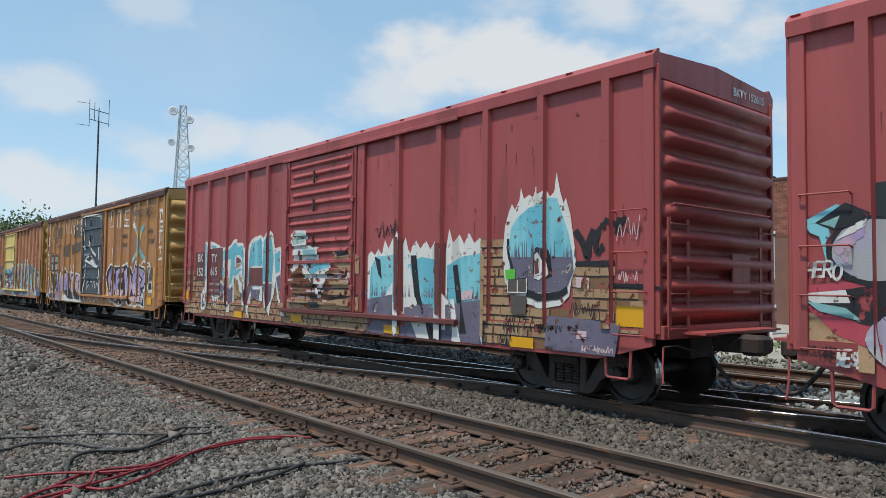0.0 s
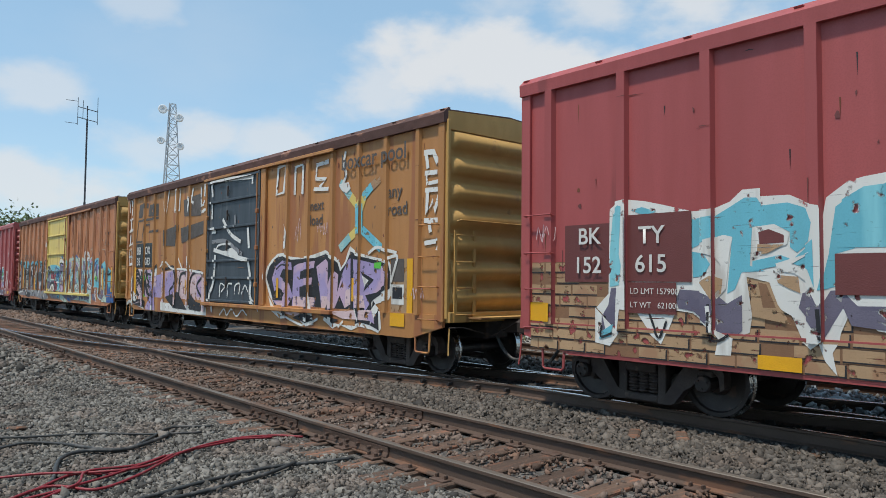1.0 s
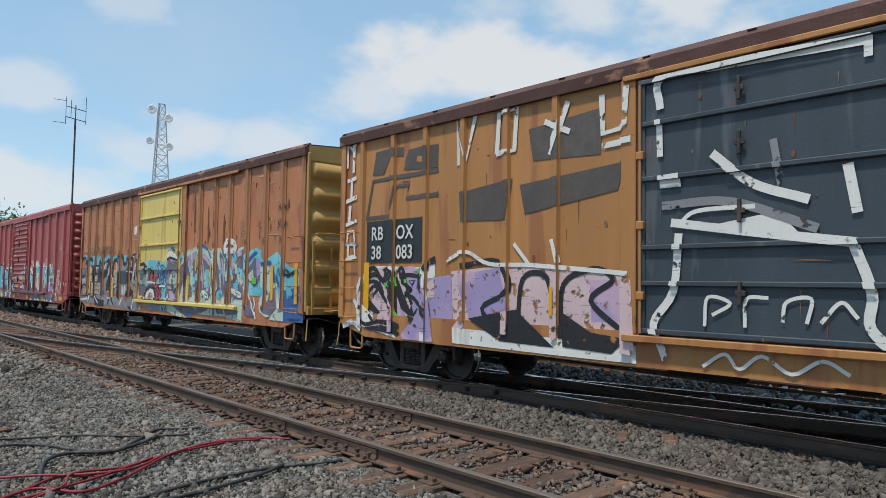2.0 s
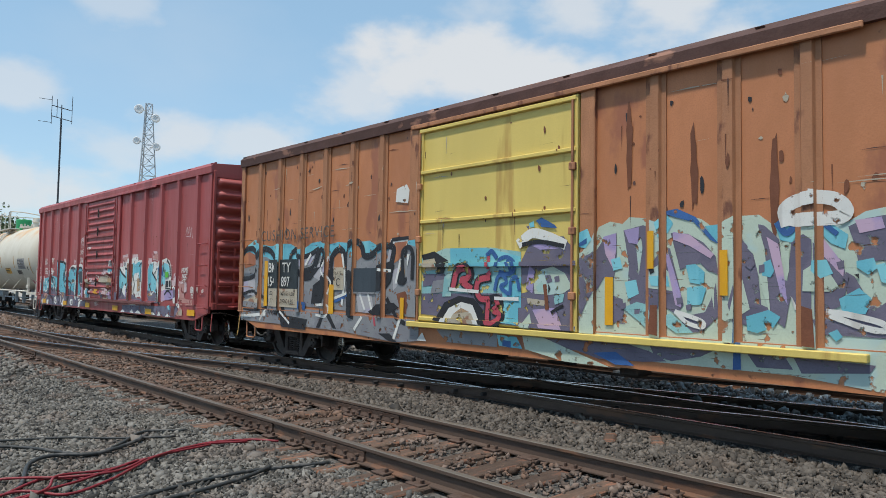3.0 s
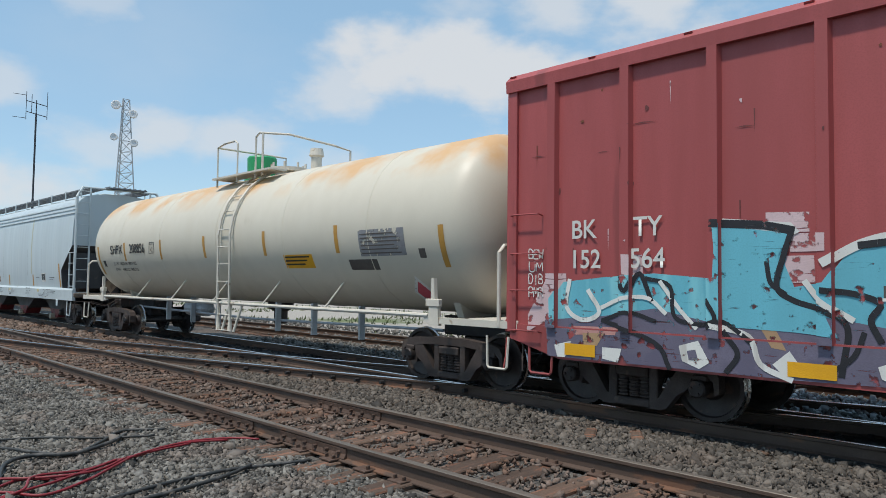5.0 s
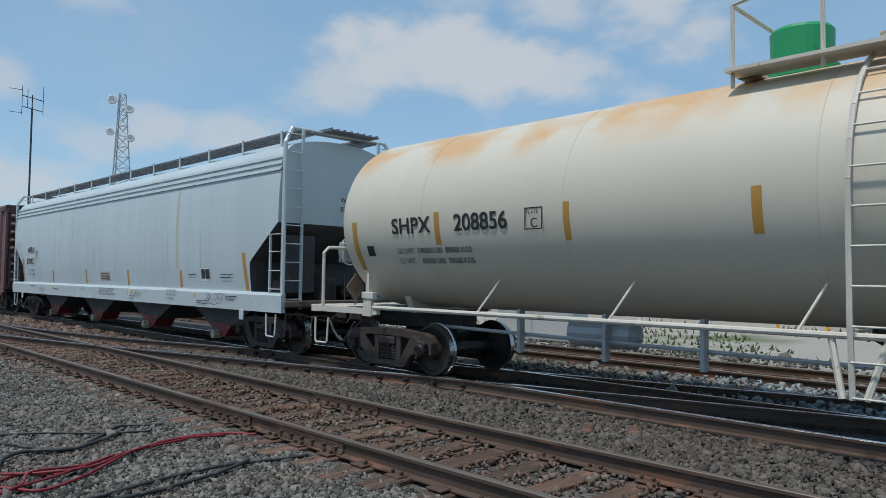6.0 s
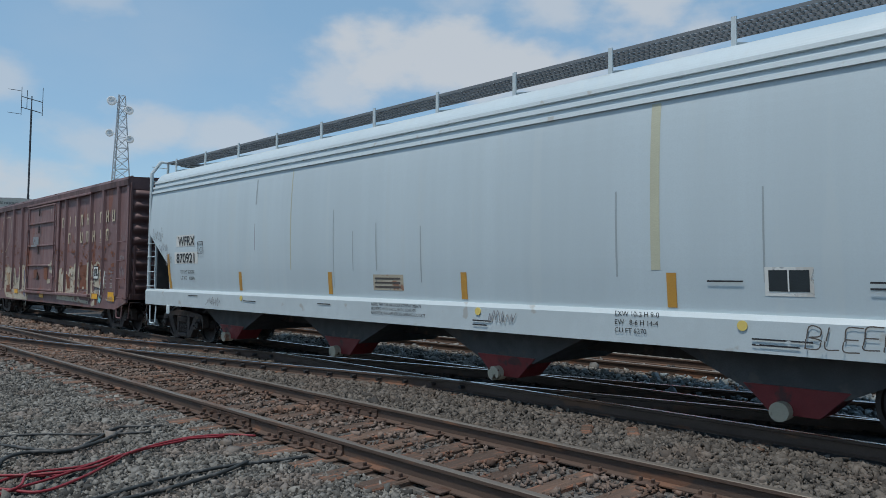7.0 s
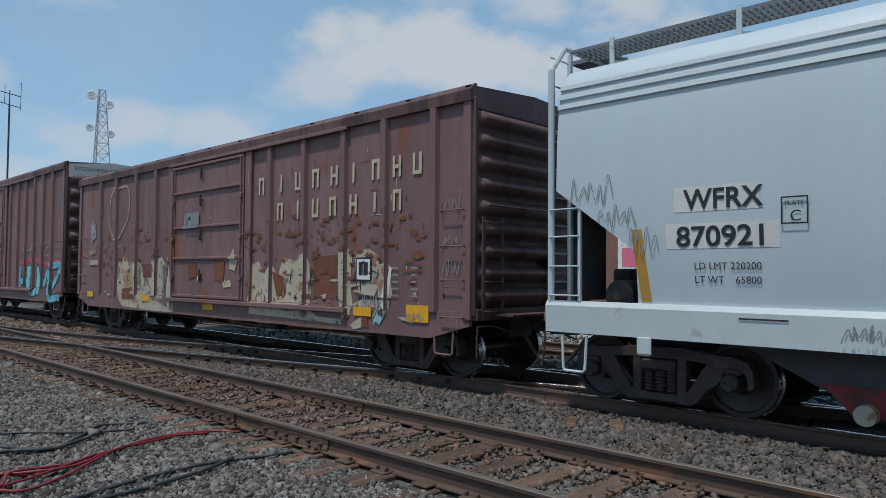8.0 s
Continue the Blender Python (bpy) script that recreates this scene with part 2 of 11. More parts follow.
    "p_lilac": material("lilac_spray_paint", (0.36, 0.29, 0.50), 0.55, 0, 0.2, 4, (0.52, 0.36, 0.46), 0.5, 1.0, (1, 1, 1), 0.03, chips=0.37),
    "p_pink": material("pale_pink_spray_paint", (0.62, 0.46, 0.47), 0.55, 0, 0.15, 4, chips=0.41),
    "p_rose": material("rose_red_spray_paint", (0.50, 0.07, 0.10), 0.55, 0, 0.2, 4, chips=0.36),
    "p_tan": material("tan_brick_spray_paint", (0.42, 0.27, 0.15), 0.6, 0, 0.22, 5, (0.33, 0.18, 0.10), 0.56, 2, (1, 1, 1), 0.03, vary=0.0, chips=0.4),
    "p_tan_dark": material("brown_brick_spray_paint", (0.24, 0.125, 0.065), 0.6, 0, 0.25, 5, chips=0.38),
    "p_grey": material("silver_grey_spray_paint", (0.26, 0.265, 0.275), 0.5, 0, 0.25, 4, (0.20, 0.20, 0.22), 0.54, 2, chips=0.38),
    "p_mint": material("pale_mint_spray_paint", (0.47, 0.56, 0.46), 0.55, 0, 0.15, 4, (0.40, 0.54, 0.52), 0.55, 1.4, (1, 1, 1), 0.03, chips=0.38),
    "p_letter": material("aged_cream_stencil_paint", (0.52, 0.44, 0.31), 0.6, 0, 0.15, 8, (0.36, 0.27, 0.19), 0.6, 5),
    "grating": material("dark_galvanised_grating", (0.17, 0.18, 0.19), 0.6, 0.2, 0.2, 6),
    "p_amber": material("amber_reflector", (0.72, 0.36, 0.01), 0.45, 0, 0.1, 8),
    "p_stripe": material("faded_amber_stripe", (0.50, 0.26, 0.045), 0.5, 0, 0.15, 8),
    "p_green": material("bright_green_sticker", (0.10, 0.50, 0.05), 0.5, 0, 0.1, 6),
    "p_primer": material("faded_grey_lettering", (0.10, 0.085, 0.075), 0.6, 0, 0.3, 6, chips=0.3),
    "p_cream": material("peeling_cream_primer", (0.48, 0.42, 0.32), 0.7, 0, 0.25, 5, (0.27, 0.12, 0.07), 0.58, 3, chips=0.36),
    "p_rust": material("rust_bloom", (0.20, 0.07, 0.035), 0.8, 0, 0.35, 6),
    "patch_red": material("darker_red_patch", (0.15, 0.04, 0.036), 0.5, 0, 0.15, 5),
    "patch_slate": material("stencil_black_panel", (0.022, 0.03, 0.034), 0.5, 0, 0.2, 5),
    "sign_pink": material("pink_sign_panel", (0.62, 0.16, 0.24), 0.5, 0, 0.1, 2),
    "leaf": material("tree_leaf", (0.10, 0.14, 0.055), 0.7, 0, 0.4, 3, vary=0.35, island=True),
    "bark": material("tree_bark", (0.10, 0.075, 0.055), 0.9, 0, 0.4, 6, bump=0.5),
    "grass": material("dry_grass_blade", (0.11, 0.135, 0.055), 0.8, 0, 0.3, 3, vary=0.4, island=True),
    "roof_far": material("dark_far_roof", (0.07, 0.07, 0.075), 0.8, 0, 0.2, 3),
    "hopper_streak": material("yellowed_paint_streak", (0.50, 0.49, 0.36), 0.45, 0, 0.12, 4),
    "hopper_stain": material("grey_run_on_hopper_paint", (0.37, 0.42, 0.435), 0.5, 0, 0.2, 5),
    "box_grey": material("grey_cabinet_paint", (0.50, 0.51, 0.50), 0.5, 0, 0.1, 4),
}


def ground_material():
    """Crushed stone: grey near the tracks, paler gravel and grass beyond."""
    m = material("crushed_stone_ground", (0.105, 0.096, 0.086), 0.95, 0, 0.3, 30, (0.10, 0.075, 0.058), 0.52, 0.8, (1, 1, 1), 0, 60)
    n, l = m.node_tree.nodes, m.node_tree.links
    p = n["Principled BSDF"]
    tc = n.new("ShaderNodeTexCoord")
    v = n.new("ShaderNodeTexVoronoi")
    v.inputs["Scale"].default_value = 24
    l.new(tc.outputs["Object"], v.inputs["Vector"])
    was = p.inputs["Base Color"].links[0].from_socket
    h = n.new("ShaderNodeHueSaturation")
    sep = n.new("ShaderNodeSeparateColor")
    l.new(v.outputs["Color"], sep.inputs[0])
    r = n.new("ShaderNodeMapRange")
    r.inputs["To Min"].default_value, r.inputs["To Max"].default_value = 0.5, 1.6
    l.new(sep.outputs[0], r.inputs["Value"])
    l.new(r.outputs[0], h.inputs["Value"])
    l.new(was, h.inputs["Color"])
    # the yard beyond the tracks: pale gravel with patches of grass
    xyz = n.new("ShaderNodeSeparateXYZ")
    l.new(tc.outputs["Object"], xyz.inputs[0])
    far = n.new("ShaderNodeMapRange")
    far.inputs["From Min"].default_value, far.inputs["From Max"].default_value = 14.5, 17.0
    l.new(xyz.outputs["Y"], far.inputs["Value"])
    lot = n.new("ShaderNodeTexNoise")
    lot.inputs["Scale"].default_value, lot.inputs["Detail"].default_value = 0.16, 8
    l.new(tc.outputs["Object"], lot.inputs["Vector"])
    lr = n.new("ShaderNodeValToRGB")
    lr.color_ramp.elements[0].position, lr.color_ramp.elements[0].color = 0.54, (0.36, 0.33, 0.29, 1)
    lr.color_ramp.elements[1].position, lr.color_ramp.elements[1].color = 0.66, (0.12, 0.15, 0.06, 1)
    l.new(lot.outputs[0], lr.inputs[0])
    mx = n.new("ShaderNodeMix")
    mx.data_type = "RGBA"
    l.new(far.outputs[0], mx.inputs[0])
    l.new(h.outputs[0], mx.inputs[6])
    l.new(lr.outputs[0], mx.inputs[7])
    l.new(mx.outputs[2], p.inputs["Base Color"])
    b = n.new("ShaderNodeBump")
    b.inputs["Strength"].default_value, b.inputs["Distance"].default_value = 0.9, 0.03
    b.invert = True
    l.new(v.outputs["Distance"], b.inputs["Height"])
    l.new(b.outputs[0], p.inputs["Normal"])
    return m


M["ground"] = ground_material()


# ---- mesh helpers ----
def part(name, bm, mat, parent=None, label="", smooth=False):
    """Links a bmesh as one mesh object, under a thing or a part."""
    me = bpy.data.meshes.new(name)
    bm.to_mesh(me)
    bm.free()
    for x in mat if isinstance(mat, (list, tuple)) else [mat]:
        me.materials.append(M[x] if isinstance(x, str) else x)
    if smooth:
        me.polygons.foreach_set("use_smooth", [True] * len(me.polygons))
    ob = new(name, me)
    ob.parent = parent
    return tagged(ob, label)


def thing(name, m, label, category, group="", kind=""):
    ob = new(name)
    ob.matrix_basis = m
    return tagged(ob, label, category, group, kind)


def box(bm, x0, x1, y0, y1, z0, z1, bevel=0.0, mat=0):
    m = Matrix.Translation(((x0 + x1) / 2, (y0 + y1) / 2, (z0 + z1) / 2)) @ Matrix.Diagonal((abs(x1 - x0), abs(y1 - y0), abs(z1 - z0), 1))
    made = bmesh.ops.create_cube(bm, size=1, matrix=m)["verts"]
    faces = {f for v in made for f in v.link_faces}
    for f in faces:
        f.material_index = mat
    if bevel:
        edges = {e for v in made for e in v.link_edges}
        got = bmesh.ops.bevel(bm, geom=list(edges), offset=bevel, segments=1, profile=0.5, affect="EDGES")
        for f in got["faces"]:
            f.material_index = mat


def rod(bm, a, b, r, seg=8, r2=None):
    a, b = Vector(a), Vector(b)
    d = b - a
    m = Matrix.Translation((a + b) / 2) @ d.to_track_quat("Z", "Y").to_matrix().to_4x4()
    bmesh.ops.create_cone(bm, cap_ends=True, segments=seg, radius1=r, radius2=r if r2 is None else r2, depth=d.length, matrix=m)


def tube(bm, pts, r, seg=8):
    """A round bar bent along points."""
    pts = [Vector(p) for p in pts]
    rings = []
    for i, p in enumerate(pts):
        d = (pts[min(i + 1, len(pts) - 1)] - pts[max(i - 1, 0)]).normalized()
        q = d.to_track_quat("Z", "Y")
        rings.append([bm.verts.new(p + q @ Vector((math.cos(a) * r, math.sin(a) * r, 0))) for a in (k * math.tau / seg for k in range(seg))])
    for a, b in zip(rings, rings[1:]):
        for k in range(seg):
            bm.faces.new((a[k], a[(k + 1) % seg], b[(k + 1) % seg], b[k]))
    bm.faces.new(rings[0][::-1])
    bm.faces.new(rings[-1])


def bend(pts, steps=6):
    """Catmull-Rom through the points."""
    pts = [Vector(p) for p in pts]
    ext = [2 * pts[0] - pts[1], *pts, 2 * pts[-1] - pts[-2]]
    out = []
    for i in range(len(pts) - 1):
        p0, p1, p2, p3 = ext[i:i + 4]
        for k in range(steps):
            t = k / steps
            out.append(0.5 * (2 * p1 + (p2 - p0) * t + (2 * p0 - 5 * p1 + 4 * p2 - p3) * t * t + (3 * p1 - p0 - 3 * p2 + p3) * t ** 3))
    return out + [pts[-1]]


def prism(bm, outline, axis, a, b, mat=0):
    """An outline of (p, q) pairs drawn out along an axis from a to b."""
    def at(p, q, s):
        return {"x": (s, p, q), "y": (p, s, q), "z": (p, q, s)}[axis]
    lo = [bm.verts.new(at(p, q, a)) for p, q in outline]
    hi = [bm.verts.new(at(p, q, b)) for p, q in outline]
    n = len(outline)
    faces = [bm.faces.new((lo[i], lo[(i + 1) % n], hi[(i + 1) % n], hi[i])) for i in range(n)]
    faces += [bm.faces.new(lo[::-1]), bm.faces.new(hi)]
    for f in faces:
        f.material_index = mat
    bmesh.ops.recalc_face_normals(bm, faces=faces)


def lathe(bm, profile, axis="y", seg=32, at=(0, 0, 0), mats=None):
    """A profile of (radius, height) turned about an axis."""
    rings = []
    for r, h in profile:
        ring = []
        for k in range(seg):
            c, s = math.cos(k * math.tau / seg) * r, math.sin(k * math.tau / seg) * r
            v = {"x": (h, c, s), "y": (c, h, s), "z": (c, s, h)}[axis]
            ring.append(bm.verts.new(Vector(v) + Vector(at)))
        rings.append(ring)
    faces = []
    for i, (a, b) in enumerate(zip(rings, rings[1:])):
        for k in range(seg):
            f = bm.faces.new((a[k], a[(k + 1) % seg], b[(k + 1) % seg], b[k]))
            f.material_index = mats[i] if mats else 0
            faces.append(f)
    faces += [bm.faces.new(rings[0]), bm.faces.new(rings[-1])]
    bmesh.ops.recalc_face_normals(bm, faces=faces)


def B():
    return bmesh.new()

# ---- ground ----
GROUND = -0.21
RAIL_A, RAIL_B, RAIL_N, RAIL_F = 4.345, 5.855, 8.305, 9.815
bm = B()
bmesh.ops.create_grid(bm, x_segments=1, y_segments=1, size=1500)
ground = part("ground", bm, "ground")
ground.location.z = GROUND
tagged(ground, "grey crushed stone ground of a railway yard", "ground", kind="structure")

HEAD = [(-0.036, -0.006), (-0.030, 0.0), (0.030, 0.0), (0.036, -0.006)]
FOOT = [(0.036, -0.034), (0.010, -0.046), (0.010, -0.142), (0.070, -0.158), (0.070, -0.170), (-0.070, -0.170), (-0.070, -0.158), (-0.010, -0.142), (-0.010, -0.046), (-0.036, -0.034)]


def rail(parent, pts, top, label):
    """A steel rail swept along points of the plan, with its head's running face apart."""
    outline = HEAD + FOOT
    bm = B()
    rings = []
    for i, (x, y) in enumerate(pts):
        a, b = Vector((*pts[max(i - 1, 0)], 0)), Vector((*pts[min(i + 1, len(pts) - 1)], 0))
        d = (b - a).normalized()
        s = Vector((-d.y, d.x, 0))
        rings.append([bm.verts.new(Vector((x, y, h)) + s * w) for w, h in outline])
    n = len(outline)
    for a, b in zip(rings, rings[1:]):
        for k in range(n):
            f = bm.faces.new((a[k], a[(k + 1) % n], b[(k + 1) % n], b[k]))
            f.material_index = 0 if k < 3 else 1
    bm.faces.new(rings[0])
    bm.faces.new(rings[-1])
    bmesh.ops.recalc_face_normals(bm, faces=bm.faces[:])
    return part("rail", bm, [top, "rail_side"], parent, label)


def straight(y, x0=-150, x1=45):
    return [(x0, y), (x0 / 2, y), (0, y), (x1, y)]


def track(label):
    return tagged(new("railway_track"), label, "track", "tracks of the yard", "structure")


near_track = track("rusty railway track on weathered ties with bolted joints")
rail(near_track, straight(RAIL_A), "rail_top", "rust-sided rail with a dull worn head")
rail(near_track, straight(RAIL_B), "rail_top", "rust-sided rail with a dull worn head")
main_track = track("main railway track with polished rails under the train")
rail(main_track, straight(RAIL_N), "rail_bright", "polished rail")
rail(main_track, straight(RAIL_F), "rail_bright", "polished rail")


def branch_y(x):
    """The near rail of the branch that leaves the near track and crosses the main one."""
    bow, slope = -28.5, 0.265
    if x < bow:
        return RAIL_A + 0.0
    end = bow + 11.4
    if x < end:
        return RAIL_A + slope * (x - bow) ** 2 / (2 * (end - bow))
    return RAIL_A + slope * (end - bow) / 2 + slope * (x - end)


branch_track = track("branch track that crosses the main line at a slant")
for side, a in ((0, -28.5), (1.56, -28.5)):
    rail(branch_track, [(x, branch_y(x) + side + (0.012 if x < -26 else 0)) for x in np.arange(a, 24, 0.8)], "rail_bright", "slanting rail with bolted joints")
back_track = track("disused rusty track beyond the train")
for y in (12.75, 14.26):
    rail(back_track, straight(y, -120, 60), "rail_top", "rusty rail")


def box_mesh(name, x, y, z, mat, bevel=0.0):
    bm = B()
    box(bm, -x / 2, x / 2, -y / 2, y / 2, -z / 2, z / 2, bevel)
    me = bpy.data.meshes.new(name)
    bm.to_mesh(me)
    bm.free()
    me.materials.append(M[mat])
    return me


TIE = [box_mesh("tie", 0.22 + 0.02 * k, 2.6, 0.16, "tie", 0.012) for k in range(3)]
PLATE = box_mesh("tie_plate", 0.19, 0.34, 0.018, "plate", 0.004)
rnd = random.Random(4)
SPIKE = box_mesh("rail_spike", 0.024, 0.04, 0.045, "plate", 0.006)


def put(me, name, parent, x, y, z, rz=0.0):
    ob = new(name, me)
    ob.parent = parent
    ob.matrix_basis = pose(x, y, z, 0, 0, rz)
    return ob


def ties(parent, mid, x0, x1, top, plates=True, slope=0.0, long=0):
    x = x0
    while x < x1:
        y = mid(x)
        turn = math.degrees(math.atan(slope)) + rnd.uniform(-2.5, 2.5)
        put(rnd.choice(TIE), "tie", parent, x, y + rnd.uniform(-0.06, 0.06), top - 0.08 + rnd.uniform(-0.012, 0.006), turn)
        if plates:
            for side in (-0.755, 0.755):
                put(PLATE, "tie_plate", parent, x, y + side, top + 0.012, turn * 0.4)
                for dx, dy in ((-0.06, -0.10), (0.06, -0.10), (-0.055, 0.10), (0.06, 0.10)):
                    if rnd.random() < 0.85:
                        put(SPIKE, "rail_spike", parent, x + dx, y + side + dy, top + 0.036, rnd.uniform(-20, 20))
        x += rnd.uniform(0.49, 0.56)


near_mid = (RAIL_A + RAIL_B) / 2
ties(near_track, lambda x: near_mid, -27, 5, -0.168)
ties(near_track, lambda x: near_mid, -52, -27, -0.168, False)
ties(main_track, lambda x: 9.06, -26, 8, -0.168, False)
ties(branch_track, lambda x: branch_y(x) + 0.78, -24, -12, -0.172, False, 0.2)
ties(back_track, lambda x: 13.5, -24, 8, -0.175, False)


def joint_bars(parent, x0, x1, y, bolts=6):
    """A pair of bolted splice bars on a rail's web."""
    for side in (-1, 1):
        bm = B()
        prism(bm, [(y + side * 0.012, -0.045), (y + side * 0.034, -0.05), (y + side * 0.028, -0.10), (y + side * 0.05, -0.145), (y + side * 0.012, -0.15)], "x", x0, x1)
        bar = part("joint_bar", bm, "plate", parent, "rust-brown bolted joint bar")
        for k in range(bolts):
            bm = B()
            x = x0 + (k + 0.5) * (x1 - x0) / bolts
            rod(bm, (x, y + side * 0.02, -0.095), (x, y + side * 0.075, -0.095), 0.02, 6)
            part("bolt", bm, "plate", bar)


joint_bars(near_track, -8.75, -7.55, RAIL_A)
joint_bars(near_track, -6.95, -5.75, RAIL_A)
joint_bars(near_track, -8.45, -7.05, RAIL_B)
joint_bars(near_track, -19.5, -18.2, RAIL_A)
for k in range(16):
    # heel blocks and bolts along the crossing's near rails
    x = -13.6 + k * 0.52
    bm = B()
    rod(bm, (x, branch_y(x) - 0.02, -0.09), (x, branch_y(x) - 0.11, -0.09), 0.032, 6)
    part("bolt", bm, "under", branch_track)
for k in range(9):
    x = -15.6 + k * 0.5
    bm = B()
    rod(bm, (x, branch_y(x) + 1.54, -0.09), (x, branch_y(x) + 1.45, -0.09), 0.032, 6)
    part("bolt", bm, "under", branch_track)


# ---- ballast stones ----
def stones(name, count, x0, x1, y0, y1, size, z, mat, label, keep=None, seed=1):
    """Loose broken stones, each a battered lump, joined as stuff."""
    g = np.random.default_rng(seed)
    cube = np.array([(x, y, z) for x in (-1, 1) for y in (-1, 1) for z in (-1, 1)], float) * 0.78
    tri = np.array([(0, 1, 3), (0, 3, 2), (4, 6, 7), (4, 7, 5), (0, 4, 5), (0, 5, 1), (2, 3, 7), (2, 7, 6), (0, 2, 6), (0, 6, 4), (1, 5, 7), (1, 7, 3)])
    p = np.stack([g.uniform(x0, x1, count), g.uniform(y0, y1, count)], 1)
    if keep is not None:
        p = p[keep(p[:, 0], p[:, 1], g)]
    c = len(p)
    shape = cube[None] * g.uniform(0.2, 1.5, (c, 8, 3))
    shape = shape * g.uniform(0.55, 1.25, (c, 1, 3)) * (size * g.lognormal(0, 0.35, (c, 1, 1)))
    a, b = g.uniform(0, math.tau, c), g.uniform(-1.4, 1.4, c)
    ca, sa, cb, sb = np.cos(a)[:, None], np.sin(a)[:, None], np.cos(b)[:, None], np.sin(b)[:, None]
    x, y, h = shape[..., 0], shape[..., 1] * cb - shape[..., 2] * sb, shape[..., 1] * sb + shape[..., 2] * cb
    v = np.stack([x * ca - y * sa + p[:, :1], x * sa + y * ca + p[:, 1:], h + z + g.uniform(-0.3, 0.9, (c, 1)) * size * 0.8], 2)
    faces = (tri[None] + np.arange(c)[:, None, None] * 8).reshape(-1)
    me = bpy.data.meshes.new(name)
    me.vertices.add(c * 8)
    me.vertices.foreach_set("co", v.reshape(-1).astype(np.float32))
    nf = c * 12
    me.loops.add(nf * 3)
    me.loops.foreach_set("vertex_index", faces.astype(np.int32))
    me.polygons.add(nf)
    me.polygons.foreach_set("loop_start", np.arange(0, nf * 3, 3, dtype=np.int32))
    me.update(calc_edges=True)
    me.materials.append(M[mat])
    return tagged(new(name, me), label, "ballast", kind="stuff")


def clear_of_rails(x, y, g):
    ok = np.ones(len(x), bool)
    for r in (RAIL_A, RAIL_B):
        ok &= np.abs(y - r) > 0.11
    return ok


def seen_near(x, y, g):
    d = np.hypot(x, y)
    return (g.uniform(0, 1, len(x)) < np.clip(1.5 - d / 13, 0.3, 1)) & (np.arctan2(-x, y) > 0.15)


stones("ballast", 92000, -15, 0.5, 1.0, 4.15, 0.0185, GROUND + 0.008, "stone", "grey angular ballast stones beside the rails", lambda x, y, g: seen_near(x, y, g) & (np.hypot(x, y) > 3.2), 3)
stones("ballast", 9000, -34, -15, 0.5, 4.15, 0.036, GROUND + 0.008, "stone", "grey angular ballast stones beside the rails", None, 4)
stones("ballast", 7000, -20, 3, 4.4, 5.8, 0.021, -0.175, "stone_brown", "rust-dusted ballast between the ties", lambda x, y, g: clear_of_rails(x, y, g) & (np.sin(x * 12.0) + g.uniform(-1, 1, len(x)) > -0.35), 5)
stones("ballast", 32000, -17, 3.5, 5.98, 8.15, 0.023, -0.175, "stone_mid", "grey angular ballast stones between the tracks", lambda x, y, g: (np.abs(y - (-0.265 * -(x + 17.1) + RAIL_A + 1.51)) > 0.1) & (y < 8.0 + 0.2 * g.uniform(-1, 1, len(x))), 6)
stones("ballast", 6000, -45, -17, 5.98, 8.15, 0.042, -0.18, "stone_brown", "dusty ballast between the tracks", None, 7)
stones("ballast", 9000, -22, 6, 8.4, 10.3, 0.034, -0.20, "stone_oily", "oily ballast, its black also holding the train's shade", None, 8)
stones("ballast", 9000, -20, 8, 10.3, 12.6, 0.036, -0.16, "stone", "grey ballast beyond the main track", lambda x, y, g: x < -4 + g.uniform(-3, 3, len(x)), 9)
stones("ballast", 5000, -8, 10, 10.3, 12.6, 0.038, -0.12, "stone_blue", "fresh blue-grey ballast beyond the main track", lambda x, y, g: x > -5 + g.uniform(-2, 2, len(x)), 10)
stones("gravel", 6000, -30, 12, 12.6, 17.5, 0.04, -0.18, "stone", "pale loose gravel of the yard", lambda x, y, g: (np.abs(y - 12.75) > .1) & (np.abs(y - 14.26) > .1), 12)

# blackened bed between and beside the main rails: oil plus painted train shade
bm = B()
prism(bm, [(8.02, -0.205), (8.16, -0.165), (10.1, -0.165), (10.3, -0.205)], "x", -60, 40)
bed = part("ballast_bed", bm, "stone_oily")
tagged(bed, "oily ballast bed of the main track, train shade in its black", "ballast", kind="structure")


# ---- cables on the ground ----
def cable(pts, mat, r, label):
    bm = B()
    tube(bm, bend([(x, y, GROUND + 0.05 + h) for x, y, h in pts], 7), r, 7)
    return tagged(part("cable", bm, mat, smooth=True), label, "cable", "cables on the ballast")


RED = "red rubber-jacketed cable lying on the ballast"
BLACK = "dusty black cable lying on the ballast"
cable([(-6.2, 0.7, 0), (-6.69, 1.37, 0.01), (-7.08, 1.79, 0), (-6.85, 2.09, 0.01), (-7.12, 2.57, 0.02), (-7.29, 2.91, 0), (-7.51, 3.48, 0.01), (-7.43, 3.95, 0), (-7.2, 4.2, -0.01)], "red_cable", 0.013, RED)
cable([(-6.3, 0.9, 0), (-6.72, 1.48, 0.02), (-6.46, 1.81, 0), (-6.64, 2.20, 0.01), (-6.95, 2.55, 0.02), (-7.2, 2.86, 0.03), (-7.44, 3.40, 0.02), (-7.36, 3.9, 0)], "red_cable", 0.013, RED)
cable([(-6.5, 1.2, 0), (-6.58, 1.67, 0.03), (-6.95, 1.87, 0.04), (-6.98, 2.3, 0.02), (-7.05, 2.6, 0.05)], "red_cable", 0.012, RED)
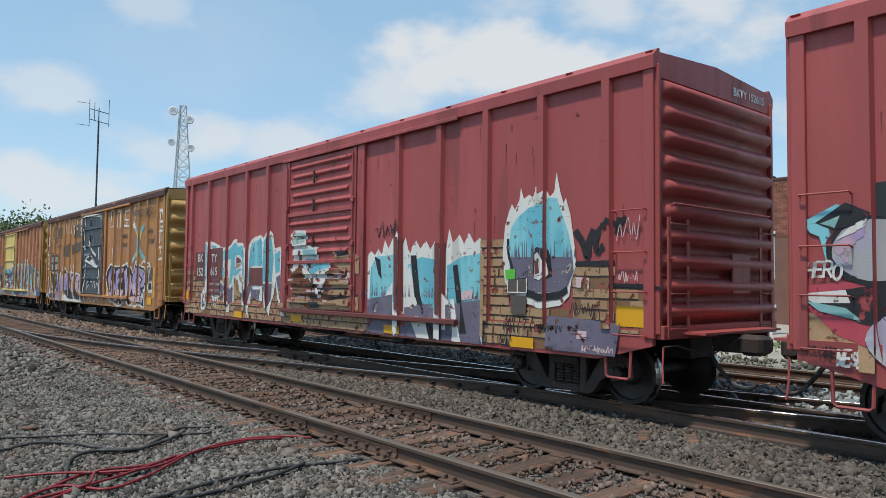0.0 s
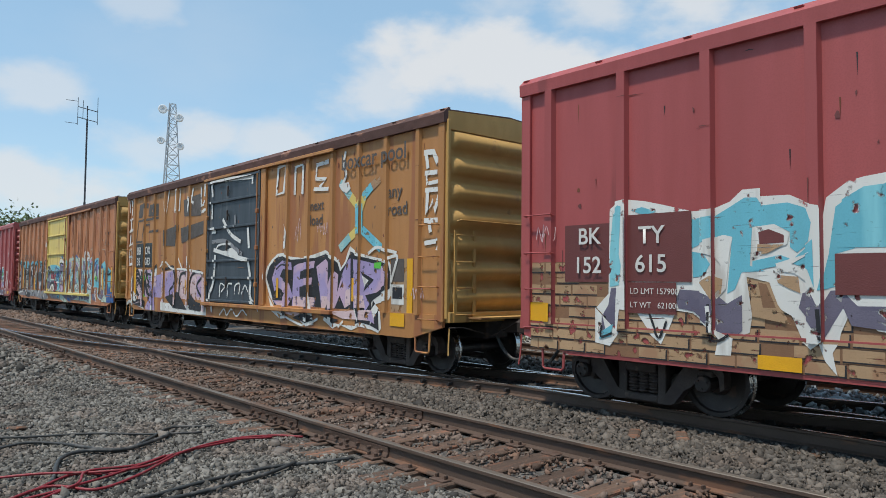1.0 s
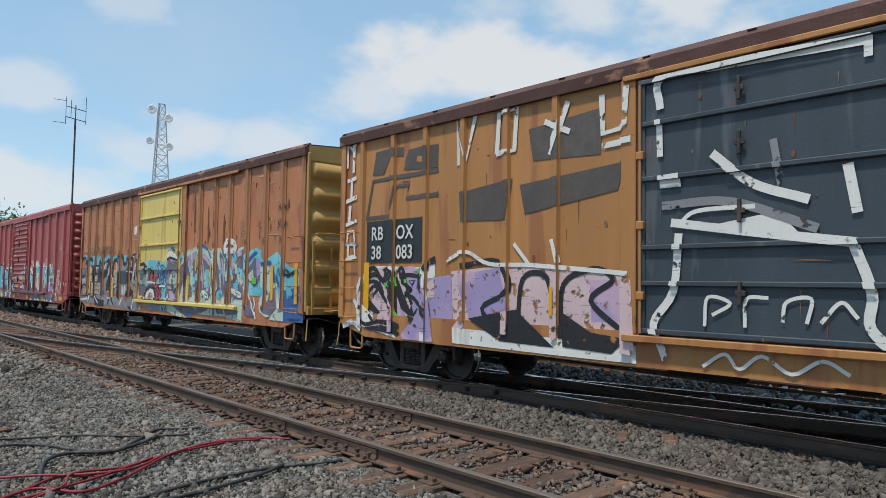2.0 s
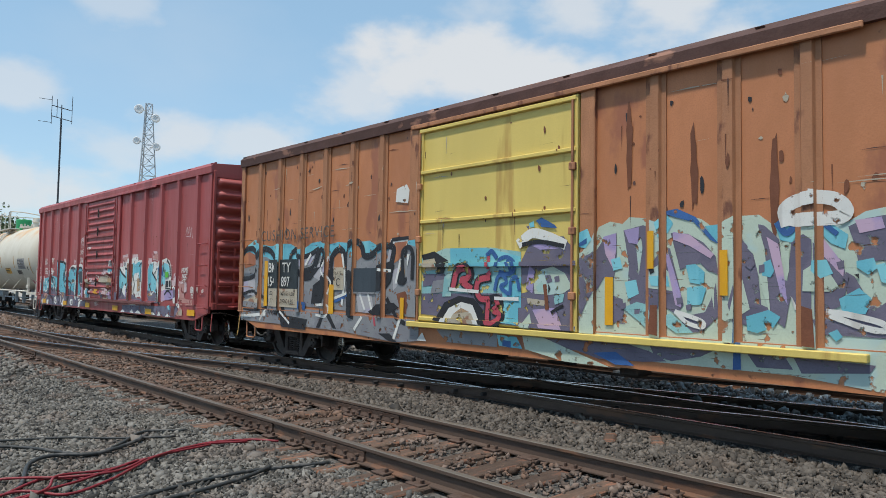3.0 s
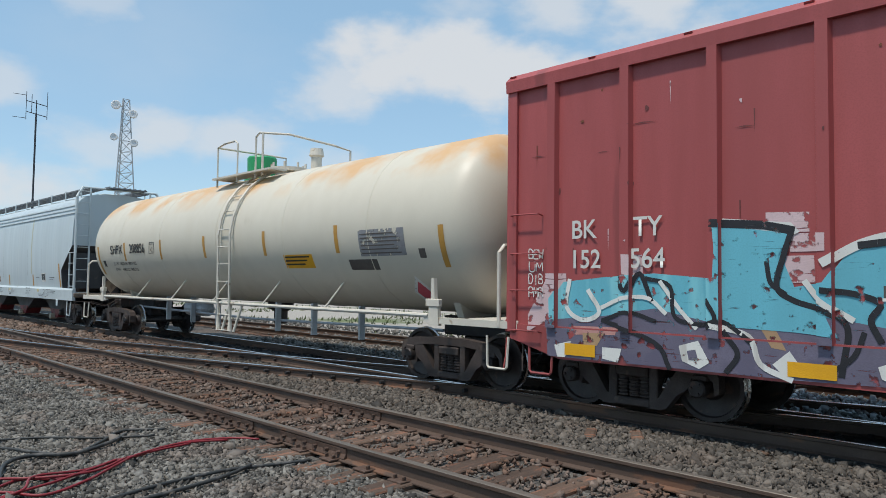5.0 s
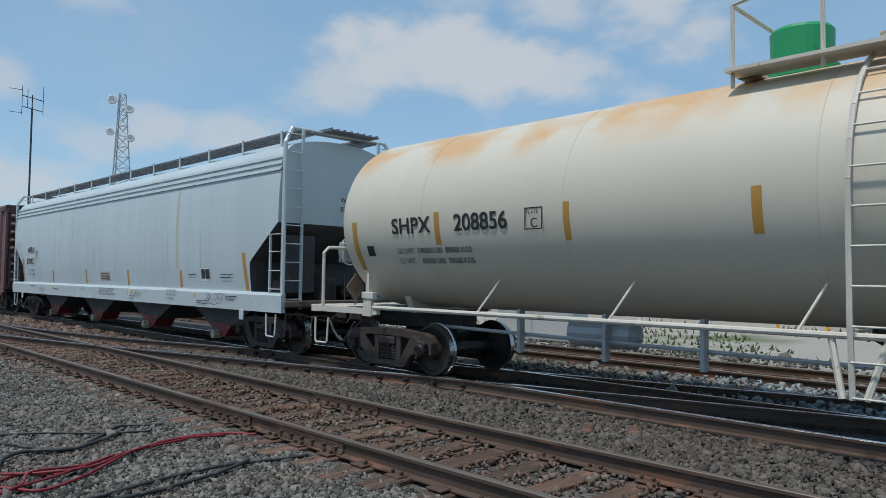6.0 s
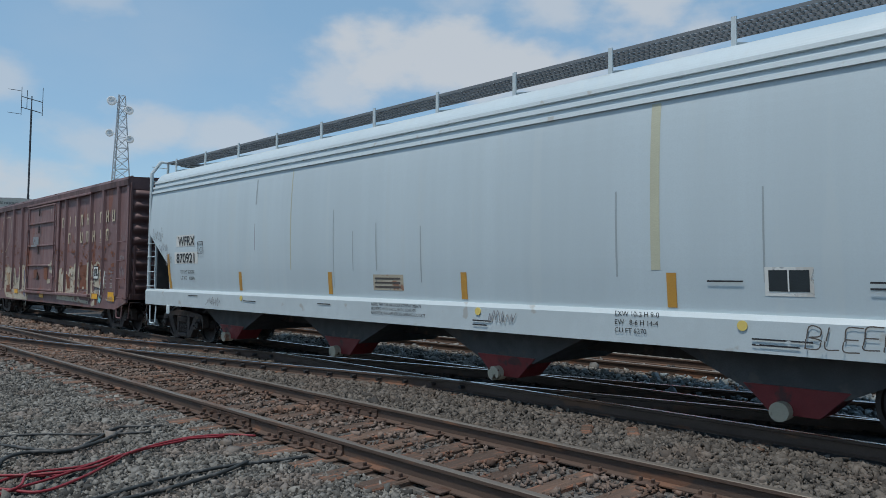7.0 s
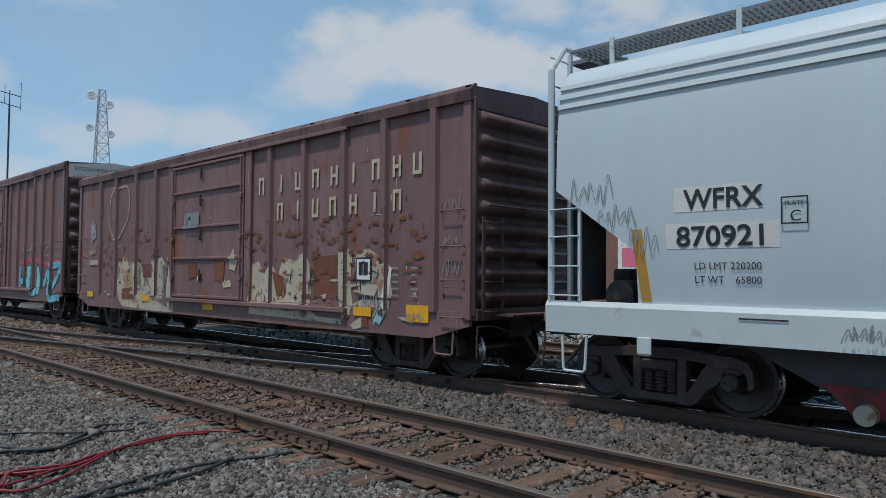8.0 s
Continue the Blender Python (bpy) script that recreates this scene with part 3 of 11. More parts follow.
cable([(-8.5, 0.8, 0), (-8.58, 1.36, 0), (-8.69, 1.71, 0.01), (-8.48, 1.99, 0), (-7.99, 2.20, 0.01), (-7.76, 2.42, 0), (-8.05, 2.77, 0.01), (-8.58, 3.22, 0), (-8.36, 3.61, 0)], "black_cable", 0.016, BLACK)
cable([(-6.9, 1.55, 0), (-7.09, 1.63, 0), (-7.70, 1.82, 0.01), (-7.88, 2.07, 0.02), (-7.75, 2.44, 0.01), (-7.98, 2.87, 0.02), (-8.37, 3.17, 0)], "black_cable", 0.02, BLACK)
cable([(-5.9, 1.7, 0), (-6.00, 2.17, 0), (-6.08, 2.56, 0.01), (-6.17, 2.95, 0), (-6.16, 3.28, 0.01), (-6.11, 3.62, 0), (-6.00, 4.07, 0)], "black_cable", 0.017, BLACK)
cable([(-5.8, 2.0, 0), (-5.83, 2.39, 0), (-5.85, 2.69, 0.01), (-5.95, 3.14, 0.02), (-6.14, 3.5, 0.02)], "black_cable", 0.018, BLACK)

cable([(-6.1, 1.0, 0), (-6.55, 1.6, 0.02), (-6.75, 2.0, 0.02), (-7.0, 2.45, 0.03), (-7.26, 2.95, 0.02), (-7.42, 3.5, 0.01)], "red_cable", 0.012, RED)
cable([(-7.4, 1.1, 0), (-7.2, 1.55, 0.02), (-6.9, 1.95, 0.03), (-6.85, 2.35, 0.03), (-7.1, 2.7, 0.04)], "red_cable", 0.012, RED)
cable([(-9.4, 1.2, 0), (-9.0, 1.8, 0.01), (-8.8, 2.4, 0), (-8.3, 2.9, 0.01), (-8.1, 3.4, 0)], "black_cable", 0.013, BLACK)
for x, y, w in ((-4.83, 7.19, 0.32), (-9.66, 1.81, 0.22), (-4.4, 7.5, 0.3)):
    bm = B()
    box(bm, -w / 2, w / 2, -0.07, 0.07, 0, 0.05, 0.02)
    ob = part("wood_scrap", bm, "tie")
    ob.matrix_basis = pose(x, y, -0.17 if y > 4 else GROUND + 0.02, 4, 6, 35 + x * 20)
    tagged(ob, "dark splintered scrap of tie wood on the ballast", "debris", "scraps on the ballast")


# ---- mast, tower, trees, brick building ----
def at_bearing(deg, dist):
    return math.sin(radians(deg)) * dist, math.cos(radians(deg)) * dist


x, y = at_bearing(-75.7, 60)
mast = thing("antenna_mast", pose(x, y, GROUND), "slender dark radio mast with crossed aerials", "mast")
bm = B()
rod(bm, (0, 0, 0), (0, 0, 7.6), 0.085, 10)
rod(bm, (0, 0, 7.6), (0, 0, 13.9), 0.065, 10)
rod(bm, (0, 0, 13.9), (0, 0, 14.9), 0.035, 8)
part("pole", bm, "dark_steel", mast)
for z in (13.75, 14.55):
    bm = B()
    rod(bm, (-0.65, 0, z + 0.25), (0.72, 0, z - 0.05), 0.03, 6)
    part("crossarm", bm, "dark_steel", mast)
for px, z0, z1 in ((-0.65, 13.4, 15.5), (0.7, 13.5, 15.6), (-0.3, 13.9, 15.3)):
    bm = B()
    rod(bm, (px, 0, z0), (px, 0, z1), 0.022, 6)
    part("aerial", bm, "dark_steel", mast)
for z in (13.5, 15.2):
    bm = B()
    rod(bm, (-0.65, 0, z), (-1.5, 0, z + 0.05), 0.018, 6)
    part("aerial", bm, "dark_steel", mast)
mast.rotation_euler.z = radians(70)

x, y = at_bearing(-70.0, 150)
tower = thing("lattice_tower", pose(x, y, GROUND, 0, 0, 62), "galvanised lattice radio tower with dish antennas", "tower")
TOP = 36.6


def leg_at(k, z):
    r = 2.7 * (1 - z / TOP) + 0.72
    return Vector((math.cos(k * math.tau / 3) * r, math.sin(k * math.tau / 3) * r, z))


for k in range(3):
    bm = B()
    rod(bm, leg_at(k, 0), leg_at(k, TOP), 0.11, 6)
    part("leg", bm, "galv", tower)
for lev in range(18):
    z0, z1 = lev * TOP / 18, (lev + 1) * TOP / 18
    for k in range(3):
        bm = B()
        rod(bm, leg_at(k, z0), leg_at((k + 1) % 3, z1), 0.05, 5)
        rod(bm, leg_at((k + 1) % 3, z0), leg_at(k, z1), 0.05, 5)
        rod(bm, leg_at(k, z1), leg_at((k + 1) % 3, z1), 0.05, 5)
        part("brace", bm, "galv", tower)
for z, dx, r in ((35.2, -1.5, 0.85), (33.6, 1.6, 0.8), (29.0, -1.7, 0.7), (28.0, 1.9, 0.75)):
    bm = B()
    lathe(bm, [(0.05, 0.7), (r * 0.7, 0.45), (r, 0.0), (r, -0.5), (r * 0.9, -0.55), (0.05, -0.2)], "y", 18, (dx, -0.9, z))
    rod(bm, (dx, -0.6, z), (dx * 0.3, 0, z), 0.1, 6)
    part("dish", bm, "dish", tower, "white drum-shaped dish antenna", True)


def tree(x, y, height, width, seed):
    g = random.Random(seed)
    t = thing("tree", pose(x, y, GROUND), "leafy dark green tree on the skyline", "tree", "trees on the skyline")
    bm = B()
    rod(bm, (0, 0, 0), (0, 0, height * 0.55), height * 0.035, 8, height * 0.018)
    tips = []
    for k in range(9):
        a, z = g.uniform(0, math.tau), height * g.uniform(0.25, 0.55)
        e = (math.cos(a) * width * 0.32, math.sin(a) * width * 0.32, z + height * g.uniform(0.12, 0.35))
        rod(bm, (0, 0, z), e, height * 0.014, 6, height * 0.005)
        tips.append(Vector(e))
    part("trunk", bm, "bark", t)
    q = np.random.default_rng(seed)
    n = 2600
    verts, faces = [], []
    heart = [Vector((g.gauss(0, width * 0.22), g.gauss(0, width * 0.22), height * g.uniform(0.45, 0.95))) for _ in range(20)] + tips
    for k in range(n):
        c = heart[k % len(heart)]
        p = Vector(q.normal(0, 1, 3)) * (width * 0.105) + c
        u, v = Vector(q.normal(0, 1, 3)).normalized(), Vector(q.normal(0, 1, 3)).normalized()
        s = height * 0.026
        i = len(verts)
        verts += [p + u * s, p + v * s * 0.7, p - u * s, p - v * s * 0.7]
        faces.append((i, i + 1, i + 2, i + 3))
    me = bpy.data.meshes.new("crown")
    me.from_pydata([tuple(v) for v in verts], [], faces)
    me.materials.append(M["leaf"])
    new("crown", me).parent = t
    return t


for k, (deg, d, h, w) in enumerate(((-81.9, 150, 11.5, 12), (-80.3, 165, 14.5, 13), (-79.2, 170, 13.5, 11), (-83.5, 150, 12, 13), (-77.5, 190, 11, 12), (-86, 160, 12.5, 14), (-74, 200, 10, 12), (-60, 190, 9, 12), (-45, 180, 9, 13))):
    tree(*at_bearing(deg, d), h, w, 40 + k)


def brick_building():
    """A two-storey brick house front: walls with openings, windows in parts, coping and downpipe."""
    b = thing("brick_building", pose(-13.6, 35, GROUND), "two-storey red brick building with white sash windows", "building")
    x0, x1, top = -11.5, 2.9, 7.05
    holes = [(-10.0, -8.9), (-6.9, -5.8), (-3.6, -2.5), (-0.55, 0.45)]
    rows = [(0.95, 2.55), (4.55, 6.0)]
    bm = B()
    edges = [x0] + [v for h in holes for v in h] + [x1]
    for k in range(0, len(edges), 2):
        box(bm, edges[k], edges[k + 1], 0, 0.35, 0, top)
    for a, c in holes:
        for z0, z1 in ((0, rows[0][0]), (rows[0][1], rows[1][0]), (rows[1][1], top)):
            box(bm, a, c, 0, 0.35, z0, z1)
    box(bm, x0, x0 + 0.35, 0.35, 4, 0, top)
    box(bm, x1 - 0.35, x1, 0.35, 4, 0, top)
    box(bm, x0, x1, 3.7, 4, 0, top)
    part("wall", bm, "mortar", b, "red brick wall")
    bm = B()
    box(bm, x0 + 0.3, x1 - 0.3, 0.3, 3.8, top - 0.6, top - 0.5)
    part("roof", bm, "roof_far", b)
    for k in range(10):
        bm = B()
        h = 0.12 + 0.12 * ((k * 5) % 3)
        box(bm, x0 + k * 1.5, x0 + k * 1.5 + 1.495, -0.04, 0.4, top, top + h, 0.01)
        part("parapet", bm, "brick_dark", b, "uneven dark brick parapet")
    for a, c in holes:
        for z0, z1 in rows:
            bm = B()
            for q in ((a, a + 0.09, z0, z1), (c - 0.09, c, z0, z1), (a + 0.09, c - 0.09, z0, z0 + 0.09), (a + 0.09, c - 0.09, z1 - 0.09, z1), (a + 0.09, c - 0.09, (z0 + z1) / 2 - 0.04, (z0 + z1) / 2 + 0.04)):
                box(bm, q[0], q[1], 0.08, 0.16, q[2], q[3])
            w = part("window", bm, "white_trim", b, "white double-hung sash window")
            for lo, hi in ((z0 + 0.09, (z0 + z1) / 2 - 0.04), ((z0 + z1) / 2 + 0.04, z1 - 0.09)):
                bm = B()
                box(bm, a + 0.09, c - 0.09, 0.11, 0.13, lo, hi)
                part("pane", bm, "glass_dark", w)
            bm = B()
            box(bm, a - 0.12, c + 0.12, -0.08, 0.1, z0 - 0.14, z0)
            part("sill", bm, "white_trim", w)
    bm = B()
    rod(bm, (1.55, -0.07, 0.2), (1.55, -0.07, top - 0.3), 0.07, 8)
    rod(bm, (1.55, -0.07, top - 0.3), (2.3, -0.07, top - 0.1), 0.08, 8)
    part("downpipe", bm, "white_trim", b, "white downpipe")
    # courses of single bricks where the wall shows between the cars
    me = box_mesh("brick", 0.27, 0.03, 0.095, "brick")
    g = random.Random(2)
    n = 0
    for row in range(63, -1, -1):
        z = 0.1 + row * 0.108
        for col in range(20):
            x = -3.9 + col * 0.29 + (0.145 if row % 2 else 0)
            blocked = any(a - 0.17 < x < c + 0.17 and z0 - 0.2 < z < z1 + 0.07 for a, c in holes for z0, z1 in rows)
            if blocked or x > 1.4 or n >= 300:
                continue
            ob = put(me, "brick", b, x, -0.004 + g.uniform(-0.004, 0.002), z)
            n += 1
    return b


brick_building()
annex = thing("low_building", pose(-7.6, 46, GROUND), "low pale building with a row of dark windows", "building")
bm = B()
box(bm, -5.6, 14, 0, 7, 0, 5.0)
part("wall", bm, "box_grey", annex)
bm = B()
box(bm, -5.8, 14.2, -0.2, 7.2, 5.0, 5.3)
part("roof", bm, "white_trim", annex, "white roof edge")
for k in range(8):
    bm = B()
    box(bm, -5.0 + k * 2.2, -4.1 + k * 2.2, -0.05, 0.02, 3.9, 4.6)
    part("window", bm, "glass_dark", annex)

trailer = thing("box_trailer", pose(-4.6, 30, GROUND), "parked white box trailer with yellow and blue stripes", "trailer")
bm = B()
box(bm, -3.9, 3.9, 0, 2.5, 0.75, 2.95, 0.04)
body = part("body", bm, "dish", trailer)
for z0, z1, m in ((1.78, 2.06, "yellow_door"), (1.4, 1.66, "p_blue")):
    bm = B()
    box(bm, -3.88, 3.88, -0.012, -0.002, z0, z1)
    part("stripe", bm, m, body)
bm = B()
box(bm, -3.6, 3.6, 0.4, 2.1, 0.45, 0.75)
part("chassis", bm, "under", trailer)
for px in (-2.4, -1.4, 2.6):
    for py in (0.25, 2.25):
        bm = B()
        lathe(bm, [(0.1, -0.14), (0.4, -0.14), (0.45, -0.1), (0.45, 0.1), (0.4, 0.14), (0.1, 0.14)], "y", 20, (px, py, 0.45))
        part("wheel", bm, "under", trailer)

sign = thing("sign_board", pose(-14.1, 27, GROUND), "white and pink sign board on posts, lettering as bars", "sign")
bm = B()
box(bm, -1.7, 1.7, 0, 0.05, 2.1, 3.7)
panel = part("panel", bm, "p_white", sign)
bm = B()
box(bm, -1.5, 1.6, -0.012, -0.004, 2.2, 3.0)
part("pink_field", bm, "sign_pink", sign, "pink lower panel")
for k, (a, w) in enumerate(((-1.5, 0.8), (-0.55, 0.75), (0.35, 0.9))):
    bm = B()
    box(bm, a, a + w, -0.012, -0.004, 3.25, 3.45)
    part("lettering_bar", bm, "p_primer", sign)
for px in (-1.5, 1.5):
    bm = B()
    box(bm, px - 0.06, px + 0.06, 0.05, 0.17, 0, 3.7)
    part("post", bm, "white_trim", sign)

cab = thing("equipment_cabinet", pose(-13.2, 17.2, GROUND), "pale grey trackside equipment cabinet", "cabinet")
bm = B()
box(bm, -1.4, 1.4, -0.4, 0.4, 0.05, 1.25, 0.03)
part("body", bm, "box_grey", cab)
for px in (-0.68, 0.7):
    bm = B()
    box(bm, px - 0.62, px + 0.62, -0.425, -0.404, 0.15, 1.15, 0.01)
    part("door", bm, "box_grey", cab)

bollard = thing("yellow_pipe_rail", pose(-9.6, 26, GROUND), "yellow steel pipe guard rail", "rail")
bm = B()
tube(bm, [(0, 0, 0), (0, 0, 1.1), (1.6, 0, 1.1), (1.6, 0, 0)], 0.06)
part("pipe", bm, "p_amber", bollard)

# low sheds on the skyline to close the yard
for deg, d, w, h in ((-72, 120, 26, 5), (-62, 110, 30, 5.5), (-52, 95, 24, 5), (-42, 80, 26, 5.5)):
    x, y = at_bearing(deg, d)
    s = thing("shed", pose(x, y, GROUND), "low dark-roofed shed beyond the yard", "building", "sheds beyond the yard")
    bm = B()
    box(bm, -w / 2, w / 2, 0, 10, 0, h)
    part("wall", bm, "box_grey", s)
    bm = B()
    prism(bm, [(-0.4, h), (10.4, h), (5, h + 1.6)], "x", -w / 2 - 0.4, w / 2 + 0.4)
    part("roof", bm, "roof_far", s)

# tufts of grass in the lot
g = np.random.default_rng(8)
verts, faces = [], []
for k in range(5000):
    cx, cy = g.uniform(-60, 0), g.uniform(16, 30)
    if noise.noise(Vector((cx * 0.16, cy * 0.16, 3.0))) < 0.02:
        continue
    a, h = g.uniform(0, math.tau), g.uniform(0.06, 0.2)
    i = len(verts)
    verts += [(cx - 0.05 * math.cos(a), cy - 0.05 * math.sin(a), GROUND), (cx + 0.05 * math.cos(a), cy + 0.05 * math.sin(a), GROUND), (cx + g.uniform(-.1, .1), cy + g.uniform(-.1, .1), GROUND + h)]
    faces.append((i, i + 1, i + 2))
me = bpy.data.meshes.new("grass")
me.from_pydata(verts, [], faces)
me.materials.append(M["grass"])
tagged(new("grass", me), "tufts of dry grass in the gravel lot", "grass", kind="stuff")

# ---- rolling stock ----
MID = 9.06
FACE = -1.42
BACK = 1.60
WHEELSETS = []
TRAIN = []


def mesh_of(name, bm, mats, smooth=False):
    me = bpy.data.meshes.new(name)
    bm.to_mesh(me)
    bm.free()
    for x in mats:
        me.materials.append(M[x])
    if smooth:
        me.polygons.foreach_set("use_smooth", [True] * len(me.polygons))
    return me


def truck_meshes():
    out = {}
    bm = B()
    box(bm, -0.2, 0.2, -0.95, 0.95, 0.42, 0.62, 0.03)
    box(bm, -0.5, 0.5, -0.2, 0.2, 0.5, 0.72, 0.03)
    out["bolster"] = mesh_of("truck", bm, ["truck"])
    bm = B()
    y0, y1 = -1.06, -0.9
    half = [(0.0, 0.74), (0.36, 0.74), (0.66, 0.71), (0.90, 0.70), (1.06, 0.65), (1.12, 0.55), (1.12, 0.38), (1.07, 0.34), (1.05, 0.50), (0.98, 0.56), (0.80, 0.57), (0.62, 0.60), (0.36, 0.62), (0.0, 0.62)]
    for s in (-1, 1):
        prism(bm, [(s * x, z) for x, z in half], "y", y0, y1)
        prism(bm, [(s * x, z) for x, z in ((0.60, 0.60), (0.80, 0.57), (0.76, 0.42), (0.70, 0.36), (0.60, 0.30), (0.47, 0.13), (0.40, 0.10), (0.24, 0.10), (0.24, 0.20), (0.36, 0.24))], "y", y0 + 0.004, y1 - 0.004)
        box(bm, s * 0.23, s * 0.345, y0 + 0.012, y1 - 0.012, 0.18, 0.64, 0.012)
        prism(bm, [(s * 0.73, 0.42), (s * 0.80, 0.52), (s * 0.81, 0.34), (s * 0.76, 0.30)], "y", y0 + 0.02, y1 - 0.02)
        box(bm, s * 0.80, s * 0.99, y0 - 0.025, y1 + 0.02, 0.50, 0.575, 0.015)
    box(bm, -0.25, 0.25, y0 - 0.01, y1 + 0.01, 0.10, 0.20, 0.02)
    box(bm, -0.22, 0.22, y0 - 0.02, y1, 0.47, 0.60, 0.02)
    out["frame"] = mesh_of("side_frame", bm, ["truck"])
    bm = B()
    coil = []
    for k in range(6):
        z = 0.215 + k * 0.044
        coil += [(0.052, z), (0.072, z + 0.011), (0.072, z + 0.026), (0.052, z + 0.037)]
    lathe(bm, coil, "z", 12, (0, -0.985, 0))
    out["spring"] = mesh_of("spring", bm, ["truck"])
    bm = B()
    for s in (-1, 1):
        lathe(bm, [(0.10, s * 0.60), (0.15, s * 0.66), (0.34, s * 0.72), (0.37, s * 0.682), (0.445, s * 0.682), (0.445, s * 0.705), (0.425, s * 0.72), (0.42, s * 0.815), (0.37, s * 0.815), (0.355, s * 0.775), (0.17, s * 0.74), (0.13, s * 0.83), (0.085, s * 0.84), (0.08, s * 1.0)], "y", 40, mats=[0, 0, 0, 0, 1, 1, 1, 0, 0, 0, 0, 0, 0])
        lathe(bm, [(0.05, s * 1.0), (0.105, s * 1.0), (0.105, s * 1.13), (0.09, s * 1.15), (0.02, s * 1.15)], "y", 16)
        for k in range(3):
            a = k * math.tau / 3
            rod(bm, (math.cos(a) * 0.062, s * 1.145, math.sin(a) * 0.062), (math.cos(a) * 0.062, s * 1.172, math.sin(a) * 0.062), 0.018, 6)
    rod(bm, (0, -0.66, 0), (0, 0.66, 0), 0.085, 14)
    out["wheels"] = mesh_of("wheelset", bm, ["wheel", "tread"])
    bm = B()
    for s in (-1, 1):
        box(bm, s * 0.40, s * 0.46, -0.83, 0.83, 0.36, 0.46, 0.01)
    out["beam"] = mesh_of("brake_beam", bm, ["truck"])
    return out


TRUCK = truck_meshes()


def truck(parent, u):
    t = new("truck", TRUCK["bolster"])
    t.parent = parent
    t.location.x = u
    tagged(t, "grimy three-piece cast steel truck")
    for turn in (0, 180):
        for key, name, dx in (("frame", "side_frame", 0), ("spring", "spring", -0.15), ("spring", "spring", 0), ("spring", "spring", 0.15)):
            o = new(name, TRUCK[key])
            o.parent = t
            o.location.x = dx
            o.rotation_euler.z = radians(turn)
    o = new("brake_beam", TRUCK["beam"])
    o.parent = t
    for dx in (-0.89, 0.89):
        w = new("wheelset", TRUCK["wheels"])
        w.parent = t
        w.location = (dx, 0, 0.42)
        WHEELSETS.append((w, dx, random.uniform(0, 90)))
    return t


def bar(parent, pts, r, mat, name="grab_iron", label=""):
    bm = B()
    tube(bm, pts, r, 6)
    return part(name, bm, mat, parent, label)


def grab(parent, u0, u1, z, mat, y=FACE - 0.02):
    return bar(parent, [(u0, y + 0.02, z - 0.02), (u0, y - 0.07, z), (u1, y - 0.07, z), (u1, y + 0.02, z - 0.02)], 0.011, mat)


def stirrup(parent, u0, u1, z, mat, y=FACE):
    return bar(parent, [(u0, y, z + 0.45), (u0 + 0.02, y - 0.01, z + 0.03), (u0 + 0.05, y - 0.01, z), (u1 - 0.05, y - 0.01, z), (u1 - 0.02, y - 0.01, z + 0.03), (u1, y, z + 0.45)], 0.019, mat, "step_stirrup")


def end_ladder(parent, x, y0, y1, z0, z1, rungs, mat):
    s = 1 if x > 0 else -1
    bm = B()
    for y in (y0, y1):
        box(bm, x - 0.012, x + 0.012, y - 0.03, y + 0.03, z0, z1)
    lad = part("ladder", bm, mat, parent)
    for k in range(rungs):
        z = z0 + 0.12 + k * (z1 - z0 - 0.2) / max(1, rungs - 1)
        bar(lad, [(x + s * 0.02, y0, z), (x + s * 0.02, y1, z)], 0.011, mat, "rung")
    return lad


def coupler(parent, x, s, mat="under"):
    """Drawbar, knuckle, cut lever and hanging air hose at one end."""
    bm = B()
    box(bm, x, x + s * 0.42, -0.13, 0.13, 0.74, 0.98, 0.02)
    box(bm, x + s * 0.40, x + s * 0.70, -0.2, 0.06, 0.72, 0.98, 0.05)
    box(bm, x + s * 0.52, x + s * 0.68, 0.06, 0.2, 0.74, 0.96, 0.04)
    part("coupler", bm, "truck", parent, "cast steel knuckle coupler")
    bm = B()
    tube(bm, bend([(x + s * 0.1, -0.35, 0.72), (x + s * 0.25, -0.36, 0.52), (x + s * 0.42, -0.34, 0.36), (x + s * 0.58, -0.3, 0.33), (x + s * 0.69, -0.28, 0.4)], 5), 0.028, 7)
    part("air_hose", bm, "black_cable", parent, "black rubber air hose")
    bar(parent, [(x + s * 0.08, -1.4, 0.86), (x + s * 0.08, -1.1, 0.86), (x + s * 0.16, -0.5, 0.7), (x + s * 0.45, -0.1, 0.98)], 0.012, "truck", "cut_lever")
    bar(parent, [(x + s * 0.06, -1.38, 0.86), (x + s * 0.06, -1.4, 0.6), (x + s * 0.08, -1.42, 0.42)], 0.013, mat, "cut_lever")


def brake_wheel(parent, x, s, y, z, mat="white_steel"):
    bm = B()
    ring = [(x + s * 0.24, y + math.cos(a) * 0.28, z + math.sin(a) * 0.28) for a in np.linspace(0, math.tau, 25)]
    tube(bm, ring, 0.018, 6)
    for k in range(5):
        a = k * math.tau / 5 + 0.3
        rod(bm, (x + s * 0.2, y, z), (x + s * 0.24, y + math.cos(a) * 0.28, z + math.sin(a) * 0.28), 0.014, 5)
    w = part("brake_wheel", bm, mat, parent, "spoked hand brake wheel")
    bm = B()
    box(bm, x, x + s * 0.17, y - 0.13, y + 0.13, z - 0.24, z + 0.2, 0.03)
    rod(bm, (x, y, z), (x + s * 0.21, y, z), 0.05, 8)
    part("brake_housing", bm, mat, parent, "hand brake gear housing")
    bm = B()
    rod(bm, (x + s * 0.08, y, z - 0.2), (x + s * 0.08, y, 0.9), 0.016, 6)
    part("brake_rod", bm, "truck", parent)


def underframe(parent, L, mat="under"):
    bm = B()
    box(bm, -L / 2 + 0.2, L / 2 - 0.2, -0.28, 0.28, 0.62, 0.98, 0.02)
